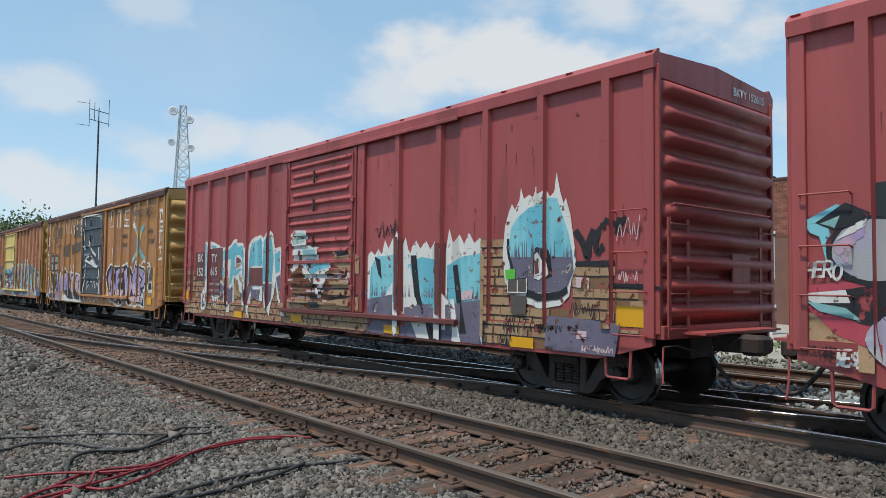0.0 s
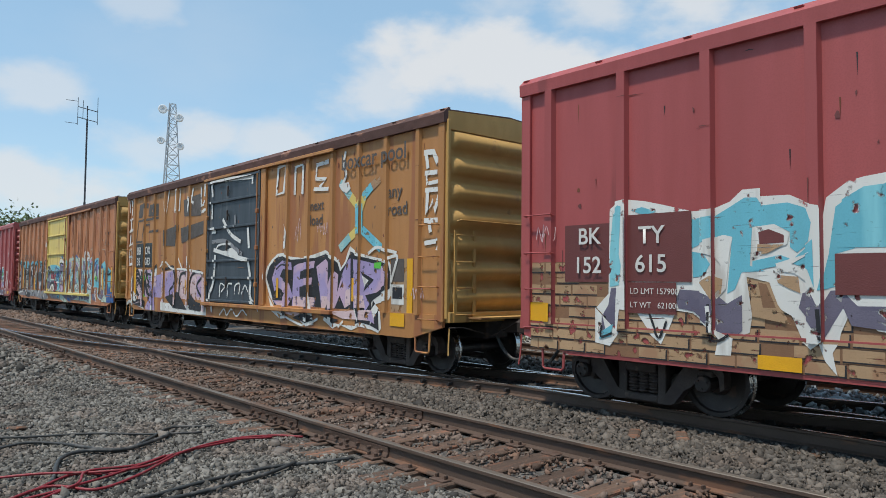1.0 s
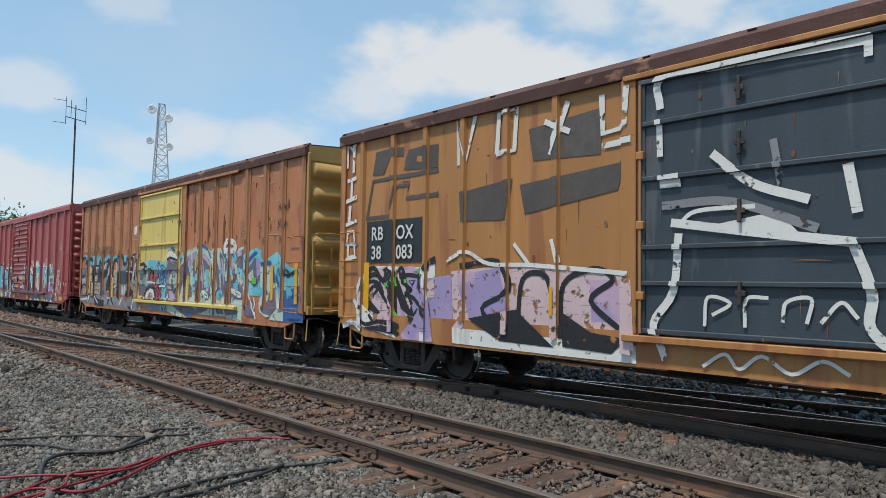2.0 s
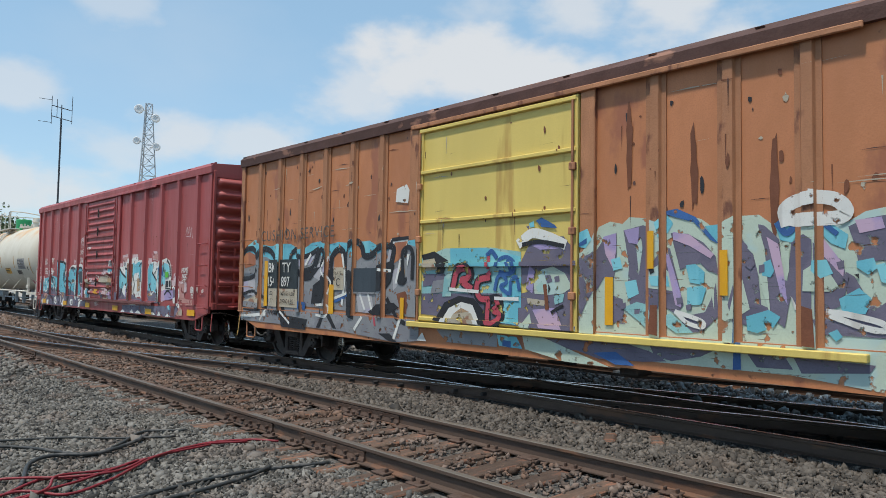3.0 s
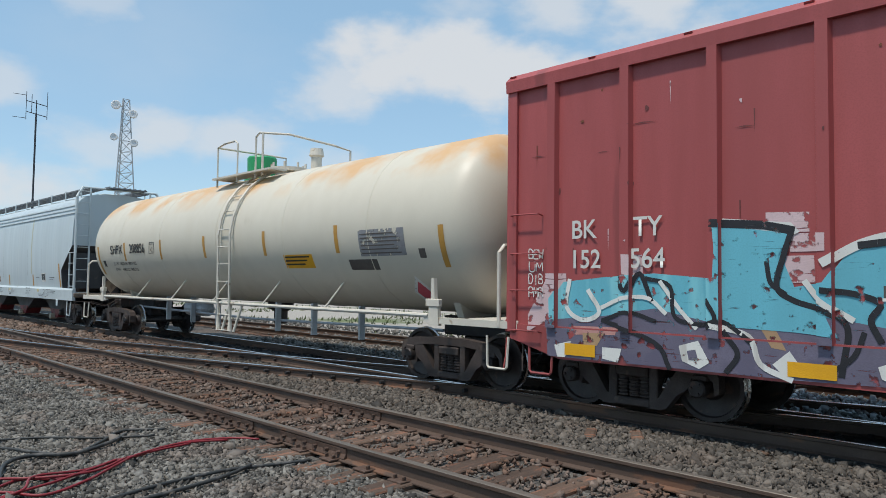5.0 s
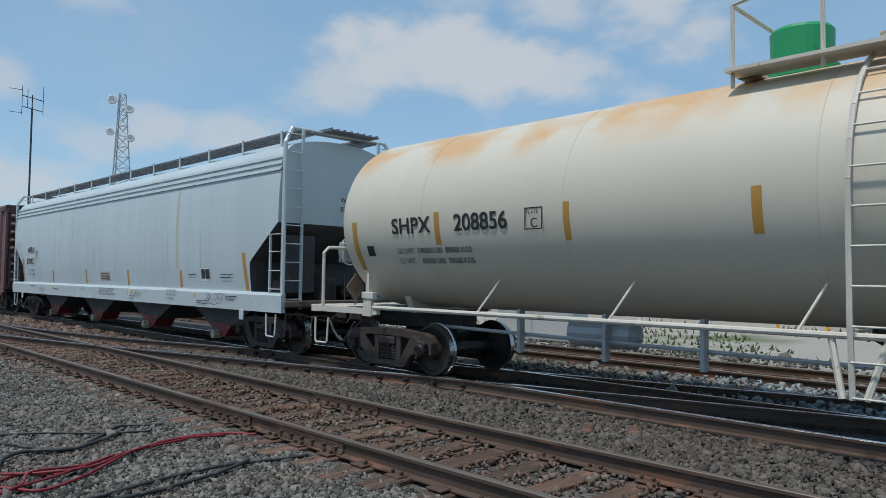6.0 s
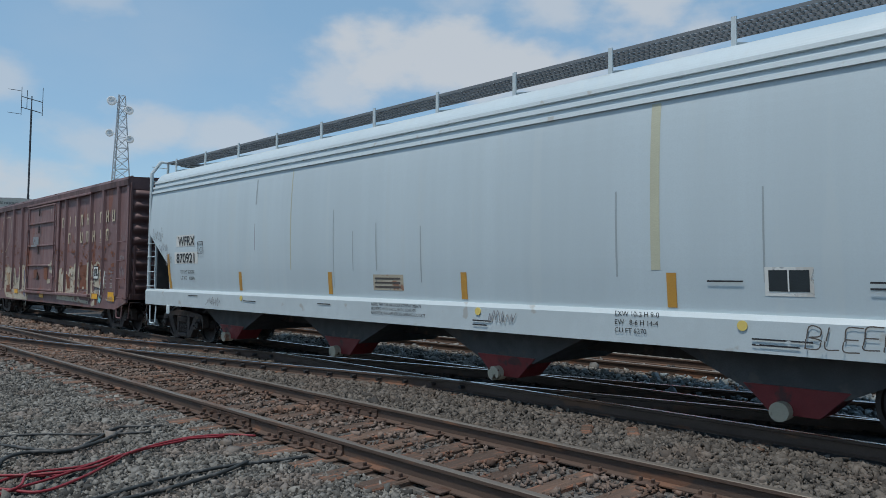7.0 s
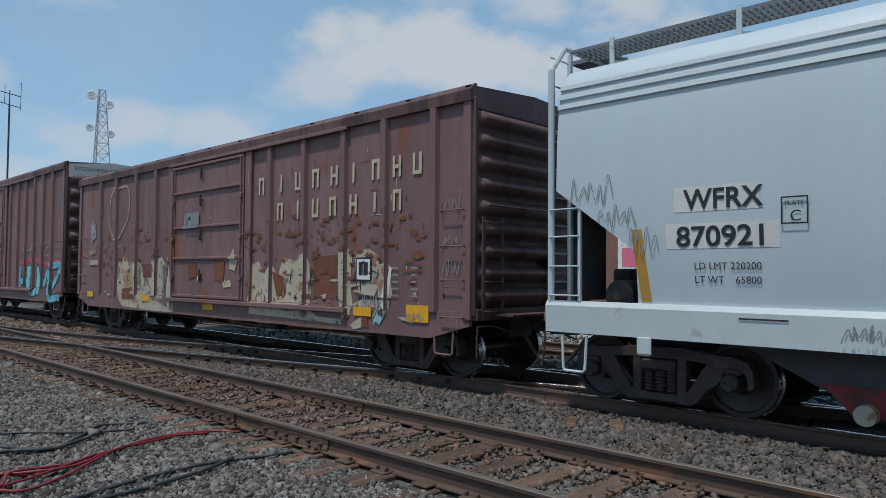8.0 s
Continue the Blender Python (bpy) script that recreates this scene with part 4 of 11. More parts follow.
    box(bm, -L / 2 + 0.1, L / 2 - 0.1, -1.36, 1.36, 0.96, 1.06)
    for k in range(9):
        x = -L / 2 + 2.9 + k * (L - 5.8) / 8
        box(bm, x - 0.05, x + 0.05, -1.3, 1.3, 0.72, 0.97)
    part("underframe", bm, mat, parent)
    bm = B()
    lathe(bm, [(0.05, -0.5), (0.2, -0.45), (0.2, 0.45), (0.05, 0.5)], "x", 16, (-0.9, -0.75, 0.66))
    part("air_reservoir", bm, mat, parent)
    bm = B()
    lathe(bm, [(0.05, -0.2), (0.14, -0.18), (0.14, 0.2), (0.03, 0.25), (0.03, 0.6)], "x", 14, (0.8, -0.85, 0.66))
    box(bm, 1.9, 2.2, -1.1, -0.8, 0.5, 0.72, 0.02)
    part("brake_valve", bm, mat, parent)
    bm = B()
    tube(bm, [(-L / 2 + 2.6, -0.9, 0.6), (-1, -0.95, 0.5), (2, -0.95, 0.48), (L / 2 - 2.6, -0.9, 0.6)], 0.02, 6)
    part("brake_pipe", bm, mat, parent)


def corrugated_end(parent, x, s, mat, ribs, z0, z1, half=1.36, deep=0.12, dz=0.0):
    """An end wall of pressed horizontal ribs under a plain gable."""
    pts = [(x - s * 0.05, z0)]
    step = (z1 - z0) / ribs
    for k in range(ribs):
        z = z0 + k * step
        pts.append((x, z + step * 0.01))
        for a in range(11):
            pts.append((x + s * deep * math.sin(math.pi * a / 10) ** 0.85, z + step * (0.22 + 0.077 * a)))
    pts += [(x, z1), (x - s * 0.05, z1)]
    bm = B()
    stations = [(-half, 0.0), (-half + 0.05, 0.35), (-half + 0.13, 1.0), (BACK - 0.19, 1.0), (BACK - 0.11, 0.35), (BACK - 0.06, 0.0)]
    grid = [[bm.verts.new((px if (px - x) * s < 0 else x + (px - x) * swell, y, pz)) for px, pz in pts] for y, swell in stations]
    for a, b in zip(grid, grid[1:]):
        for k in range(len(pts) - 1):
            bm.faces.new((a[k], b[k], b[k + 1], a[k + 1]))
    bmesh.ops.recalc_face_normals(bm, faces=bm.faces[:])
    wall = part("end_wall", bm, mat, parent, "pressed steel end wall with horizontal ribs", True)
    bm = B()
    gable = [(-1.40, z1), (BACK, z1), (BACK, 4.54 + dz), (0.09, 4.63 + dz), (-1.40, 4.54 + dz)]
    prism(bm, gable, "x", x - s * 0.05, x + s * 0.035)
    part("gable", bm, mat, wall)
    for y0, y1 in ((-1.43, -half), (BACK - 0.06, BACK + 0.01)):
        bm = B()
        box(bm, x - s * 0.06, x + s * 0.06, y0, y1, z0 - 0.1, 4.40 + dz, 0.012)
        part("end_post", bm, mat, wall)
    bm = B()
    box(bm, x - s * 0.06, x + s * 0.1, -1.4, BACK - 0.02, z0 - 0.16, z0 + 0.01, 0.01)
    part("end_sill", bm, mat, wall)
    return wall


def boxcar(xc, L, label, body, end, post, posts, door, door_mat, chord="", roof="", ribs=10, door_style="ribs", sill_drop=0.64, wide=0.12, post_deep=0.075, brake=0, post_pair=False, sill="", dz=0.0, track_mat=""):
    chord, roof, sill = chord or body, roof or body, sill or body
    c = thing("boxcar", pose(xc, MID, 0), label, "boxcar", "cars of the train")
    c["start"] = xc
    TRAIN.append((c, xc))
    h = L / 2
    d0, d1 = door
    relief = []
    for side in (-1, 1):
        f = FACE if side < 0 else BACK
        bm = B()
        box(bm, -h, h, f, f - side * 0.05, 1.02, 4.36 + dz)
        part("side_wall", bm, body, c)
        bm = B()
        out = f + side * 0.025
        prism(bm, [(-h + 0.03, sill_drop + 0.22), (-h + 0.85, sill_drop), (h - 0.85, sill_drop), (h - 0.03, sill_drop + 0.22), (h - 0.03, 1.06), (-h + 0.03, 1.06)], "y", f - side * 0.04, out)
        part("side_sill", bm, sill, c)
        bm = B()
        prism(bm, [(f - side * 0.06, 4.34 + dz), (f + side * 0.075, 4.34 + dz), (f + side * 0.085, 4.50 + dz), (f - side * 0.02, 4.60 + dz), (f - side * 0.06, 4.60 + dz)], "x", -h - 0.03, h + 0.03)
        part("top_chord", bm, chord, c)
    pm = B()
    edge = [(-wide / 2 - 0.08, 0.0), (-wide / 2 - 0.08, -0.02), (-wide / 2 - 0.02, -0.02)] if post_pair else [(-wide / 2 - 0.025, 0.0)]
    prism(pm, edge + [(-wide / 2, -post_deep), (wide / 2, -post_deep)] + [(-a, b) for a, b in edge[::-1]], "z", 1.04, 4.34 + dz)
    pme = mesh_of("side_post", pm, [post])
    for u in posts:
        o = new("side_post", pme)
        o.parent, o.location = c, (u, FACE, 0)
        relief.append((u - wide / 2 - 0.01, u + wide / 2 + 0.01, 1.04, 4.34 + dz, post_deep))
        o = new("side_post", pme)
        o.parent, o.matrix_basis = c, pose(u, BACK, 0, 0, 0, 180)
    for x in (-h + 0.07, h - 0.07):
        bm = B()
        box(bm, x - 0.075, x + 0.075, FACE - 0.05, FACE + 0.01, 0.95, 4.36 + dz, 0.008)
        part("corner_post", bm, post if post_pair else body, c)
    # roof with cross ridges
    bm = B()
    prism(bm, [(-1.44, 4.56 + dz), (0.09, 4.64 + dz), (BACK + 0.02, 4.56 + dz), (BACK - 0.02, 4.50 + dz), (-1.40, 4.50 + dz)], "x", -h, h)
    for k in range(13):
        x = -h + 0.06 + k * (L - 0.12) / 12
        prism(bm, [(-1.47, 4.57 + dz), (0.09, 4.67 + dz), (BACK + 0.05, 4.57 + dz), (BACK - 0.02, 4.5 + dz), (-1.4, 4.5 + dz)], "x", x - 0.05, x + 0.05)
    part("roof", bm, roof, c, "ridged steel roof")
    for s in (-1, 1):
        corrugated_end(c, s * h, s, end, ribs, 1.1, 4.24 + dz, deep=0.13 if ribs < 8 else 0.14, dz=dz)
        coupler(c, s * (h + 0.02), s, end)
        stirrup(c, s * (h - 0.55) - 0.2, s * (h - 0.55) + 0.2, 0.42, post)
        for z in (0.98, 1.52, 2.02, 2.55):
            grab(c, s * (h - 0.33) - 0.24, s * (h - 0.33) + 0.24, z, post, FACE - 0.03)
        end_ladder(c, s * (h + 0.1), -1.28, -0.86, 0.95, 2.45, 4, end)
        end_ladder(c, s * (h + 0.1), 1.08, 1.43, 0.95, 2.45, 4, end)
        bar(c, [(s * (h + 0.1), -1.25, 2.6), (s * (h + 0.14), -1.2, 2.62), (s * (h + 0.14), 1.3, 2.62)], 0.011, end)
        bm = B()
        box(bm, s * (h + 0.08), s * (h + 0.42), -1.0, 1.0, 1.0, 1.03)
        part("end_platform", bm, end, c)
    if brake:
        brake_wheel(c, brake * (h + 0.1), brake, -0.1, 2.1, "wheel")
    else:
        bm = B()
        box(bm, h + 0.09, h + 0.12, 0.25, 0.75, 1.5, 2.05, 0.01)
        part("placard_board", bm, end, c)
    # door, its tracks, rollers and lock rods
    bm = B()
    box(bm, d0, d1, FACE - 0.055, FACE + 0.005, 1.03, 4.28 + dz, 0.012)
    dr = part("door", bm, door_mat, c, "sliding plug door")
    for u in (d0, d1 - 0.1):
        bm = B()
        box(bm, u, u + 0.1, FACE - 0.085, FACE - 0.05, 1.03, 4.28 + dz, 0.01)
        part("door_stile", bm, door_mat, dr)
    relief.append((d0, d1, 1.03, 4.28 + dz, 0.058))
    if door_style == "ribs":
        for k in range(15):
            z = 1.2 + k * 0.205
            if k in (4, 9):
                bm = B()
                box(bm, d0 + 0.02, d1 - 0.02, FACE - 0.10, FACE - 0.05, z - 0.035, z + 0.035, 0.006)
                part("panel_joint", bm, door_mat, dr)
                continue
            bm = B()
            a, b = d0 + 0.16, d1 - 0.16
            if k % 2:
                a += 0.12
                b -= 0.12
            prism(bm, [(FACE - 0.05, z - 0.055), (FACE - 0.085, z - 0.03), (FACE - 0.10, z), (FACE - 0.085, z + 0.025), (FACE - 0.05, z + 0.07)], "x", a, b)
            part("door_rib", bm, door_mat, dr)
            relief.append((a, b, z - 0.055, z + 0.07, 0.102))
    else:
        for z in (1.05, 1.62, 2.05, 2.88, 3.55, 4.2 + dz) if door_style == "six" else (1.05, 1.9, 2.6, 3.4, 4.2 + dz):
            bm = B()
            box(bm, d0 + 0.02, d1 - 0.02, FACE - 0.105, FACE - 0.05, z, z + 0.06, 0.01)
            part("door_rib", bm, door_mat, dr)
            relief.append((d0, d1, z - 0.002, z + 0.062, 0.108))
    for u in (d0 - 0.14, d1 + 0.14):
        bm = B()
        box(bm, u - 0.11, u + 0.11, FACE - 0.07, FACE + 0.002, 1.03, 4.33 + dz, 0.012)
        part("door_post", bm, post, c)
        relief.append((u - 0.11, u + 0.11, 1.03, 4.33 + dz, 0.07))
    for u in (d0 + 0.06, d1 - 0.06):
        bm = B()
        rod(bm, (u, FACE - 0.115, 1.05), (u, FACE - 0.115, 4.2 + dz), 0.018, 6)
        for z in (1.5, 2.35, 3.2):
            box(bm, u - 0.05, u + 0.05, FACE - 0.14, FACE - 0.08, z - 0.05, z + 0.05, 0.01)
        part("lock_rod", bm, post, dr)
    for z in () if door_mat == "yellow_door" else (1.55, 2.45, 3.2, 3.8):
        bm = B()
        u = d0 + (d1 - d0) * 0.44
        box(bm, u - 0.02, u + 0.02, FACE - 0.13, FACE - 0.09, z - 0.13, z + 0.13, 0.008)
        box(bm, u - 0.05, u + 0.06, FACE - 0.12, FACE - 0.09, z - 0.03, z + 0.03, 0.008)
        part("latch_handle", bm, "truck", dr, "rusty latch handle")
    bm = B()
    box(bm, d0 - 0.2, min(h - 1.2, d1 + (d1 - d0) + 0.2), FACE - 0.13, FACE - 0.02, 0.94, 1.025, 0.01)
    part("door_track", bm, track_mat or post, c, "lower door track")
    bm = B()
    box(bm, d0 - 0.2, min(h - 1.2, d1 + (d1 - d0) + 0.2), FACE - 0.11, FACE - 0.07, 4.29 + dz, 4.36 + dz, 0.01)
    part("door_track", bm, post, c, "upper door track")
    underframe(c, L)
    for s in (-1, 1):
        truck(c, s * (h - 1.70))
    c_relief[c.name] = relief
    return c


c_relief = {}

# positions along the train: rear end, front end


def local(xs, xc):
    return [x - xc for x in xs]


xc1, L1 = (-20.36 - 4.96) / 2, 15.40
car_red = boxcar(xc1, L1, "faded red ribbed boxcar with blue graffiti and painted bricks", "red", "red_end", "red",
                 local([-19.86, -18.67, -17.52, -16.36, -15.25, -10.19, -9.04, -7.92, -6.79, -5.66], xc1), (-14.25 - xc1, -11.5 - xc1), "red", brake=0, dz=-0.05, track_mat="patch_red")
xc0 = -3.3 + 7.6
car_front = boxcar(xc0, 15.2, "dark red boxcar with multicoloured graffiti", "red", "red_end", "red",
                   [-6.9, -5.6, -4.4, -3.1, 2.3, 3.6, 4.9, 6.2], (-1.5, 1.4), "red", dz=-0.1)
xc2, L2 = (-21.34 - 37.2) / 2, 15.86
car_ochre = boxcar(xc2, L2, "weathered ochre boxcar with a slate blue door and lilac graffiti", "ochre", "ochre_end", "ochre",
                   local([-36.52, -35.61, -34.74, -33.84, -32.92, -32.0, -26.54, -25.66, -24.72, -23.8, -22.94, -22.02], xc2), (-30.68 - xc2, -27.75 - xc2), "slate", chord="roof_rust", roof="roof_rust", ribs=7, door_style="six", wide=0.09, post_deep=0.06, dz=-0.13)
xc3, L3 = (-37.65 - 53.3) / 2, 15.65
car_tan = boxcar(xc3, L3, "faded tan boxcar with a yellow door and blue-grey graffiti", "tan", "ochre_end", "rust_post",
                 local([-52.45, -51.62, -50.77, -49.9, -49.02, -48.15, -42.85, -41.95, -41.12, -40.23, -39.36, -38.6], xc3), (-47.12 - xc3, -43.95 - xc3), "yellow_door", chord="roof_rust", roof="roof_rust", ribs=6, door_style="four", wide=0.11, post_deep=0.06, brake=1, post_pair=True, dz=-0.12, track_mat="yellow_door")
xc4, L4 = (-54.72 - 70.45) / 2, 15.73
car_red_rear = boxcar(xc4, L4, "red ribbed boxcar with light blue graffiti and amber reflectors", "red", "red_end", "red",
                      local([-69.7, -68.6, -67.5, -66.37, -65.2, -60.11, -58.98, -57.8, -56.66, -55.5], xc4), (-64.25 - xc4, -61.28 - xc4), "red", brake=1, dz=-0.06, track_mat="patch_red")
xc7, L7 = (-110.25 - 125.75) / 2, 15.50
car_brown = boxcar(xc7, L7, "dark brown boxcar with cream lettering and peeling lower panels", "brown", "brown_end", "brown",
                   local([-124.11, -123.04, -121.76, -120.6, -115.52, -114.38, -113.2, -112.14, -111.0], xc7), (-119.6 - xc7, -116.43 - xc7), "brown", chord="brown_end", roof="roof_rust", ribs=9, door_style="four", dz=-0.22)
xc8 = -127.12 - 7.75
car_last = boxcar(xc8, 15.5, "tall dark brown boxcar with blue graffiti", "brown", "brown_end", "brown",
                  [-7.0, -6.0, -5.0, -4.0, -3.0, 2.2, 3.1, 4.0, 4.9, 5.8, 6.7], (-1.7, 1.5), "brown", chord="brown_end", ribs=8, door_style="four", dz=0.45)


HOP_KNOTS = [(1.26, -1.38), (1.9, -1.44), (2.69, -1.46), (3.5, -1.43), (4.0, -1.35), (4.24, -1.2), (4.36, -0.95), (4.44, -0.5), (4.47, 0.0)]


def eased(knots, n):
    """Catmull-Rom points through the knots of a section."""
    out = []
    ends = [knots[0]] + knots + [knots[-1]]
    for a, b, c, d in zip(ends, ends[1:], ends[2:], ends[3:]):
        for k in range(n):
            w = k / n
            out.append(tuple(0.5 * (2 * q + (r - p) * w + (2 * p - 5 * q + 4 * r - t) * w * w + (3 * q - p - 3 * r + t) * w ** 3) for p, q, r, t in zip(a, b, c, d)))
    return out + [knots[-1]]


HOP_SECT = eased(HOP_KNOTS, 6)


def hopper_car(xr, xf):
    """A covered hopper: bowed sides, slope sheets, hatch walk, outlet gates."""
    xc, h = (xr + xf) / 2, (xf - xr) / 2
    c = thing("covered_hopper", pose(xc, MID, 0), "pale grey covered hopper car with amber stripes", "hopper car", "cars of the train")
    TRAIN.append((c, xc))
    sect = HOP_SECT

    def cut(z):
        if z >= 2.69:
            return 0.17
        return 0.17 + min(1.0, (2.69 - z) / 0.8) * 1.12

    bm = B()
    cols = {}
    for s in (-1, 1):
        for side in (-1, 1):
            cols[s, side] = [bm.verts.new((s * (h - cut(z)), y * -side, z)) for z, y in sect]
    for side in (-1, 1):
        a, b = cols[-1, side], cols[1, side]
        for k in range(len(sect) - 1):
            bm.faces.new((a[k], b[k], b[k + 1], a[k + 1]))
    for s in (-1, 1):
        a, b = cols[s, -1], cols[s, 1]
        for k in range(len(sect) - 1):
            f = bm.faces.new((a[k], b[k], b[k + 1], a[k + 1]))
            # lower end faces take the dark sheet colour that holds the recess's shade
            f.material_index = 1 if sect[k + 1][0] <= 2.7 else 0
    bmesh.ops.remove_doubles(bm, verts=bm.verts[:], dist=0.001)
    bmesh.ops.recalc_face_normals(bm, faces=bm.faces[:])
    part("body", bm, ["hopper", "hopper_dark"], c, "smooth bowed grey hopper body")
    for side in (-1, 1):
        for z, y in ((3.77, 1.412), (3.90, 1.388), (4.03, 1.358)):
            bm = B()
            prism(bm, [(side * (y - 0.03), z - 0.03), (side * (y + 0.025), z - 0.025), (side * (y + 0.012), z + 0.03), (side * (y - 0.03), z + 0.035)], "x", -h + 0.17, h - 0.17)
            part("top_chord_ridge", bm, "hopper_trim", c)
        bm = B()
        prism(bm, [(side * 1.36, 0.88), (side * 1.45, 0.88), (side * 1.46, 1.22), (side * 1.42, 1.28), (side * 1.36, 1.28)], "x", -h, h)
        part("side_sill", bm, "hopper_trim", c, "pale side sill with stencilled data")
        # inner slope braces seen past the cut corners, recess shade in their dark colour
        for s in (-1, 1):
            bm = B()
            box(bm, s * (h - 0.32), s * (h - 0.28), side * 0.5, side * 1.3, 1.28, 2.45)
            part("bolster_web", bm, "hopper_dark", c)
    # hatch walk: grating on brackets along the roof
    bm = B()
    for y in (-1.05, -0.92, -0.79, -0.66, -0.53, 0.53, 0.66, 0.79, 0.92, 1.05):
        box(bm, -h + 0.1, h - 0.1, y - 0.008, y + 0.008, 4.585, 4.625)
    x = -h + 0.12
    while x < h - 0.1:
        for s in (-1, 1):
            box(bm, x - 0.012, x + 0.012, s * 0.53, s * 1.05, 4.595, 4.612)
        x += 0.075
    part("running_board", bm, "grating", c, "galvanised grating walkway")
    for k in range(12):
        u = -h + 0.75 + k * (2 * h - 1.5) / 11
        for side in (-1, 1):
            bm = B()
            box(bm, u - 0.03, u + 0.03, side * 1.05, side * 1.075, 4.27, 4.66)
            prism(bm, [(side * 0.5, 4.43), (side * 1.06, 4.30), (side * 1.06, 4.36), (side * 0.5, 4.5)], "x", u - 0.015, u + 0.015)
            part("walk_bracket", bm, "hopper_trim", c)
    bm = B()
    box(bm, -h + 0.9, h - 0.9, -0.32, 0.32, 4.46, 4.56, 0.02)
    part("trough_hatch", bm, "hopper_trim", c)
    # end cages: corner posts, ladders, hoops, platform
    for s in (-1, 1):
        e = s * h
        for y in (-1.4, 1.4):
            bm = B()
            tube(bm, [(e - s * 0.05, y, 0.9), (e - s * 0.05, y, 4.3), (e - s * 0.12, y * 0.86, 4.62)], 0.045, 8)
            part("corner_post", bm, "hopper_trim", c)
            for y2 in (y - math.copysign(0.42, y),):
                bm = B()
                box(bm, e - s * 0.08, e - s * 0.03, y2 - 0.025, y2 + 0.025, 0.95, 4.6)
                part("ladder_stile", bm, "hopper_trim", c)
                for k in range(10):
                    z = 1.15 + k * 0.37
                    bar(c, [(e - s * 0.03, y, z), (e - s * 0.03, y2, z)], 0.012, "hopper_trim", "rung")
        bm = B()
        tube(bm, [(e - s * 0.12, -1.2, 4.62), (e - s * 0.12, 1.2, 4.62)], 0.035, 8)
        part("hoop", bm, "hopper_trim", c)
        bm = B()
        box(bm, e - s * 0.45, e + s * 0.25, -0.5, 0.75, 4.62, 4.65)
        for k in range(8):
            box(bm, e - s * 0.45, e + s * 0.25, -0.5 + k * 0.17, -0.48 + k * 0.17, 4.65, 4.68)
        part("end_walk", bm, "grating", c, "grating end walkway")
        # side ladder rungs ahead of the cut
        bm = B()
        box(bm, e - s * 0.52, e - s * 0.48, FACE - 0.02, FACE + 0.02, 1.28, 2.45)
        part("ladder_stile", bm, "hopper_trim", c)
        for z in (1.35, 1.72, 2.1, 2.45):
            bar(c, [(e - s * 0.5, FACE - 0.03, z), (e - s * 0.06, FACE - 0.03, z)], 0.012, "hopper_trim", "rung")
        bm = B()
        box(bm, e - s * 0.9, e, -1.35, 1.35, 0.98, 1.06)
        box(bm, e - s * 0.02, e + s * 0.06, -1.42, 1.42, 1.0, 1.12, 0.01)
        part("end_platform", bm, "deck", c, "dusty rust-stained end platform")
        bm = B()
        lathe(bm, [(0.05, -0.42), (0.2, -0.36), (0.2, 0.36), (0.05, 0.42)], "y", 16, (e - s * 0.85, -0.7, 1.35))
        lathe(bm, [(0.04, -0.2), (0.13, -0.18), (0.13, 0.2), (0.04, 0.25)], "x", 12, (e - s * 0.5, 0.35, 1.3))
        box(bm, e - s * 0.6, e - s * 0.3, -0.3, 0.1, 1.06, 1.7, 0.03)
        part("brake_gear", bm, "truck", c, "dusty brake cylinder and valve")
        for a, b in (((e - s * 0.25, 0.9, 1.06), (e - s * 0.2, 0.75, 2.9)),):
            bm = B()
            rod(bm, a, b, 0.035, 6)
            part("end_strut", bm, "hopper_trim", c)
        stirrup(c, e - s * 0.42 - 0.18, e - s * 0.42 + 0.18, 0.40, "hopper_trim")
        coupler(c, e, s)
        truck(c, s * (h - 1.37))
    brake_wheel(c, h - 0.1, 1, 0.1, 2.15, "galv")
    bm = B()
    box(bm, -h + 0.2, h - 0.2, -0.25, 0.25, 0.62, 0.95)
    part("centre_sill", bm, "under", c)
    for u in (-93.05, -97.1, -101.1, -105.3):
        u -= xc
        # bays below the body share the sheet colour with shade in it
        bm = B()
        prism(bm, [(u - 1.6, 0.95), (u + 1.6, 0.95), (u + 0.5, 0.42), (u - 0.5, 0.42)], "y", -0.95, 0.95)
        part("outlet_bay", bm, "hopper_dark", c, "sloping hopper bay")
        bm = B()
        prism(bm, [(u - 0.55, 0.50), (u + 0.55, 0.50), (u + 0.25, 0.20), (u - 0.25, 0.20)], "y", -0.97, -0.45)
        g = part("outlet_gate", bm, "red_gate", c, "red outlet gate")
        bm = B()
        lathe(bm, [(0.02, -1.1), (0.105, -1.1), (0.105, -0.9), (0.02, -0.88)], "y", 16, (u - 0.12, 0, 0.24))
        part("outlet_cap", bm, "p_cream", g, "pale round outlet cap")
    return c


def tank_car(xr, xf):
    """A tank car: lathe-turned barrel with dished heads, sill ends, ladder and top platform."""
    xc, h = (xr + xf) / 2, (xf - xr) / 2
    c = thing("tank_car", pose(xc, MID, 0), "cream tank car with rust stains and a green dome", "tank car", "cars of the train")
    TRAIN.append((c, xc))
    R, zc, b0, b1 = 1.5, 2.60, -88.2 - xc, -71.75 - xc
    prof = [(0.02, b0)]
    for k in range(1, 9):
        a = k * math.pi / 16
        prof.append((R * math.sin(a), b0 + 0.72 * (1 - math.cos(a))))
    for k in range(1, 6):
        prof.append((R, b0 + 0.72 + (b1 - b0 - 1.44) * k / 6))
    for k in range(8, 0, -1):
        a = k * math.pi / 16
        prof.append((R * math.sin(a), b1 - 0.72 * (1 - math.cos(a))))
    prof.append((0.02, b1))
    bm = B()
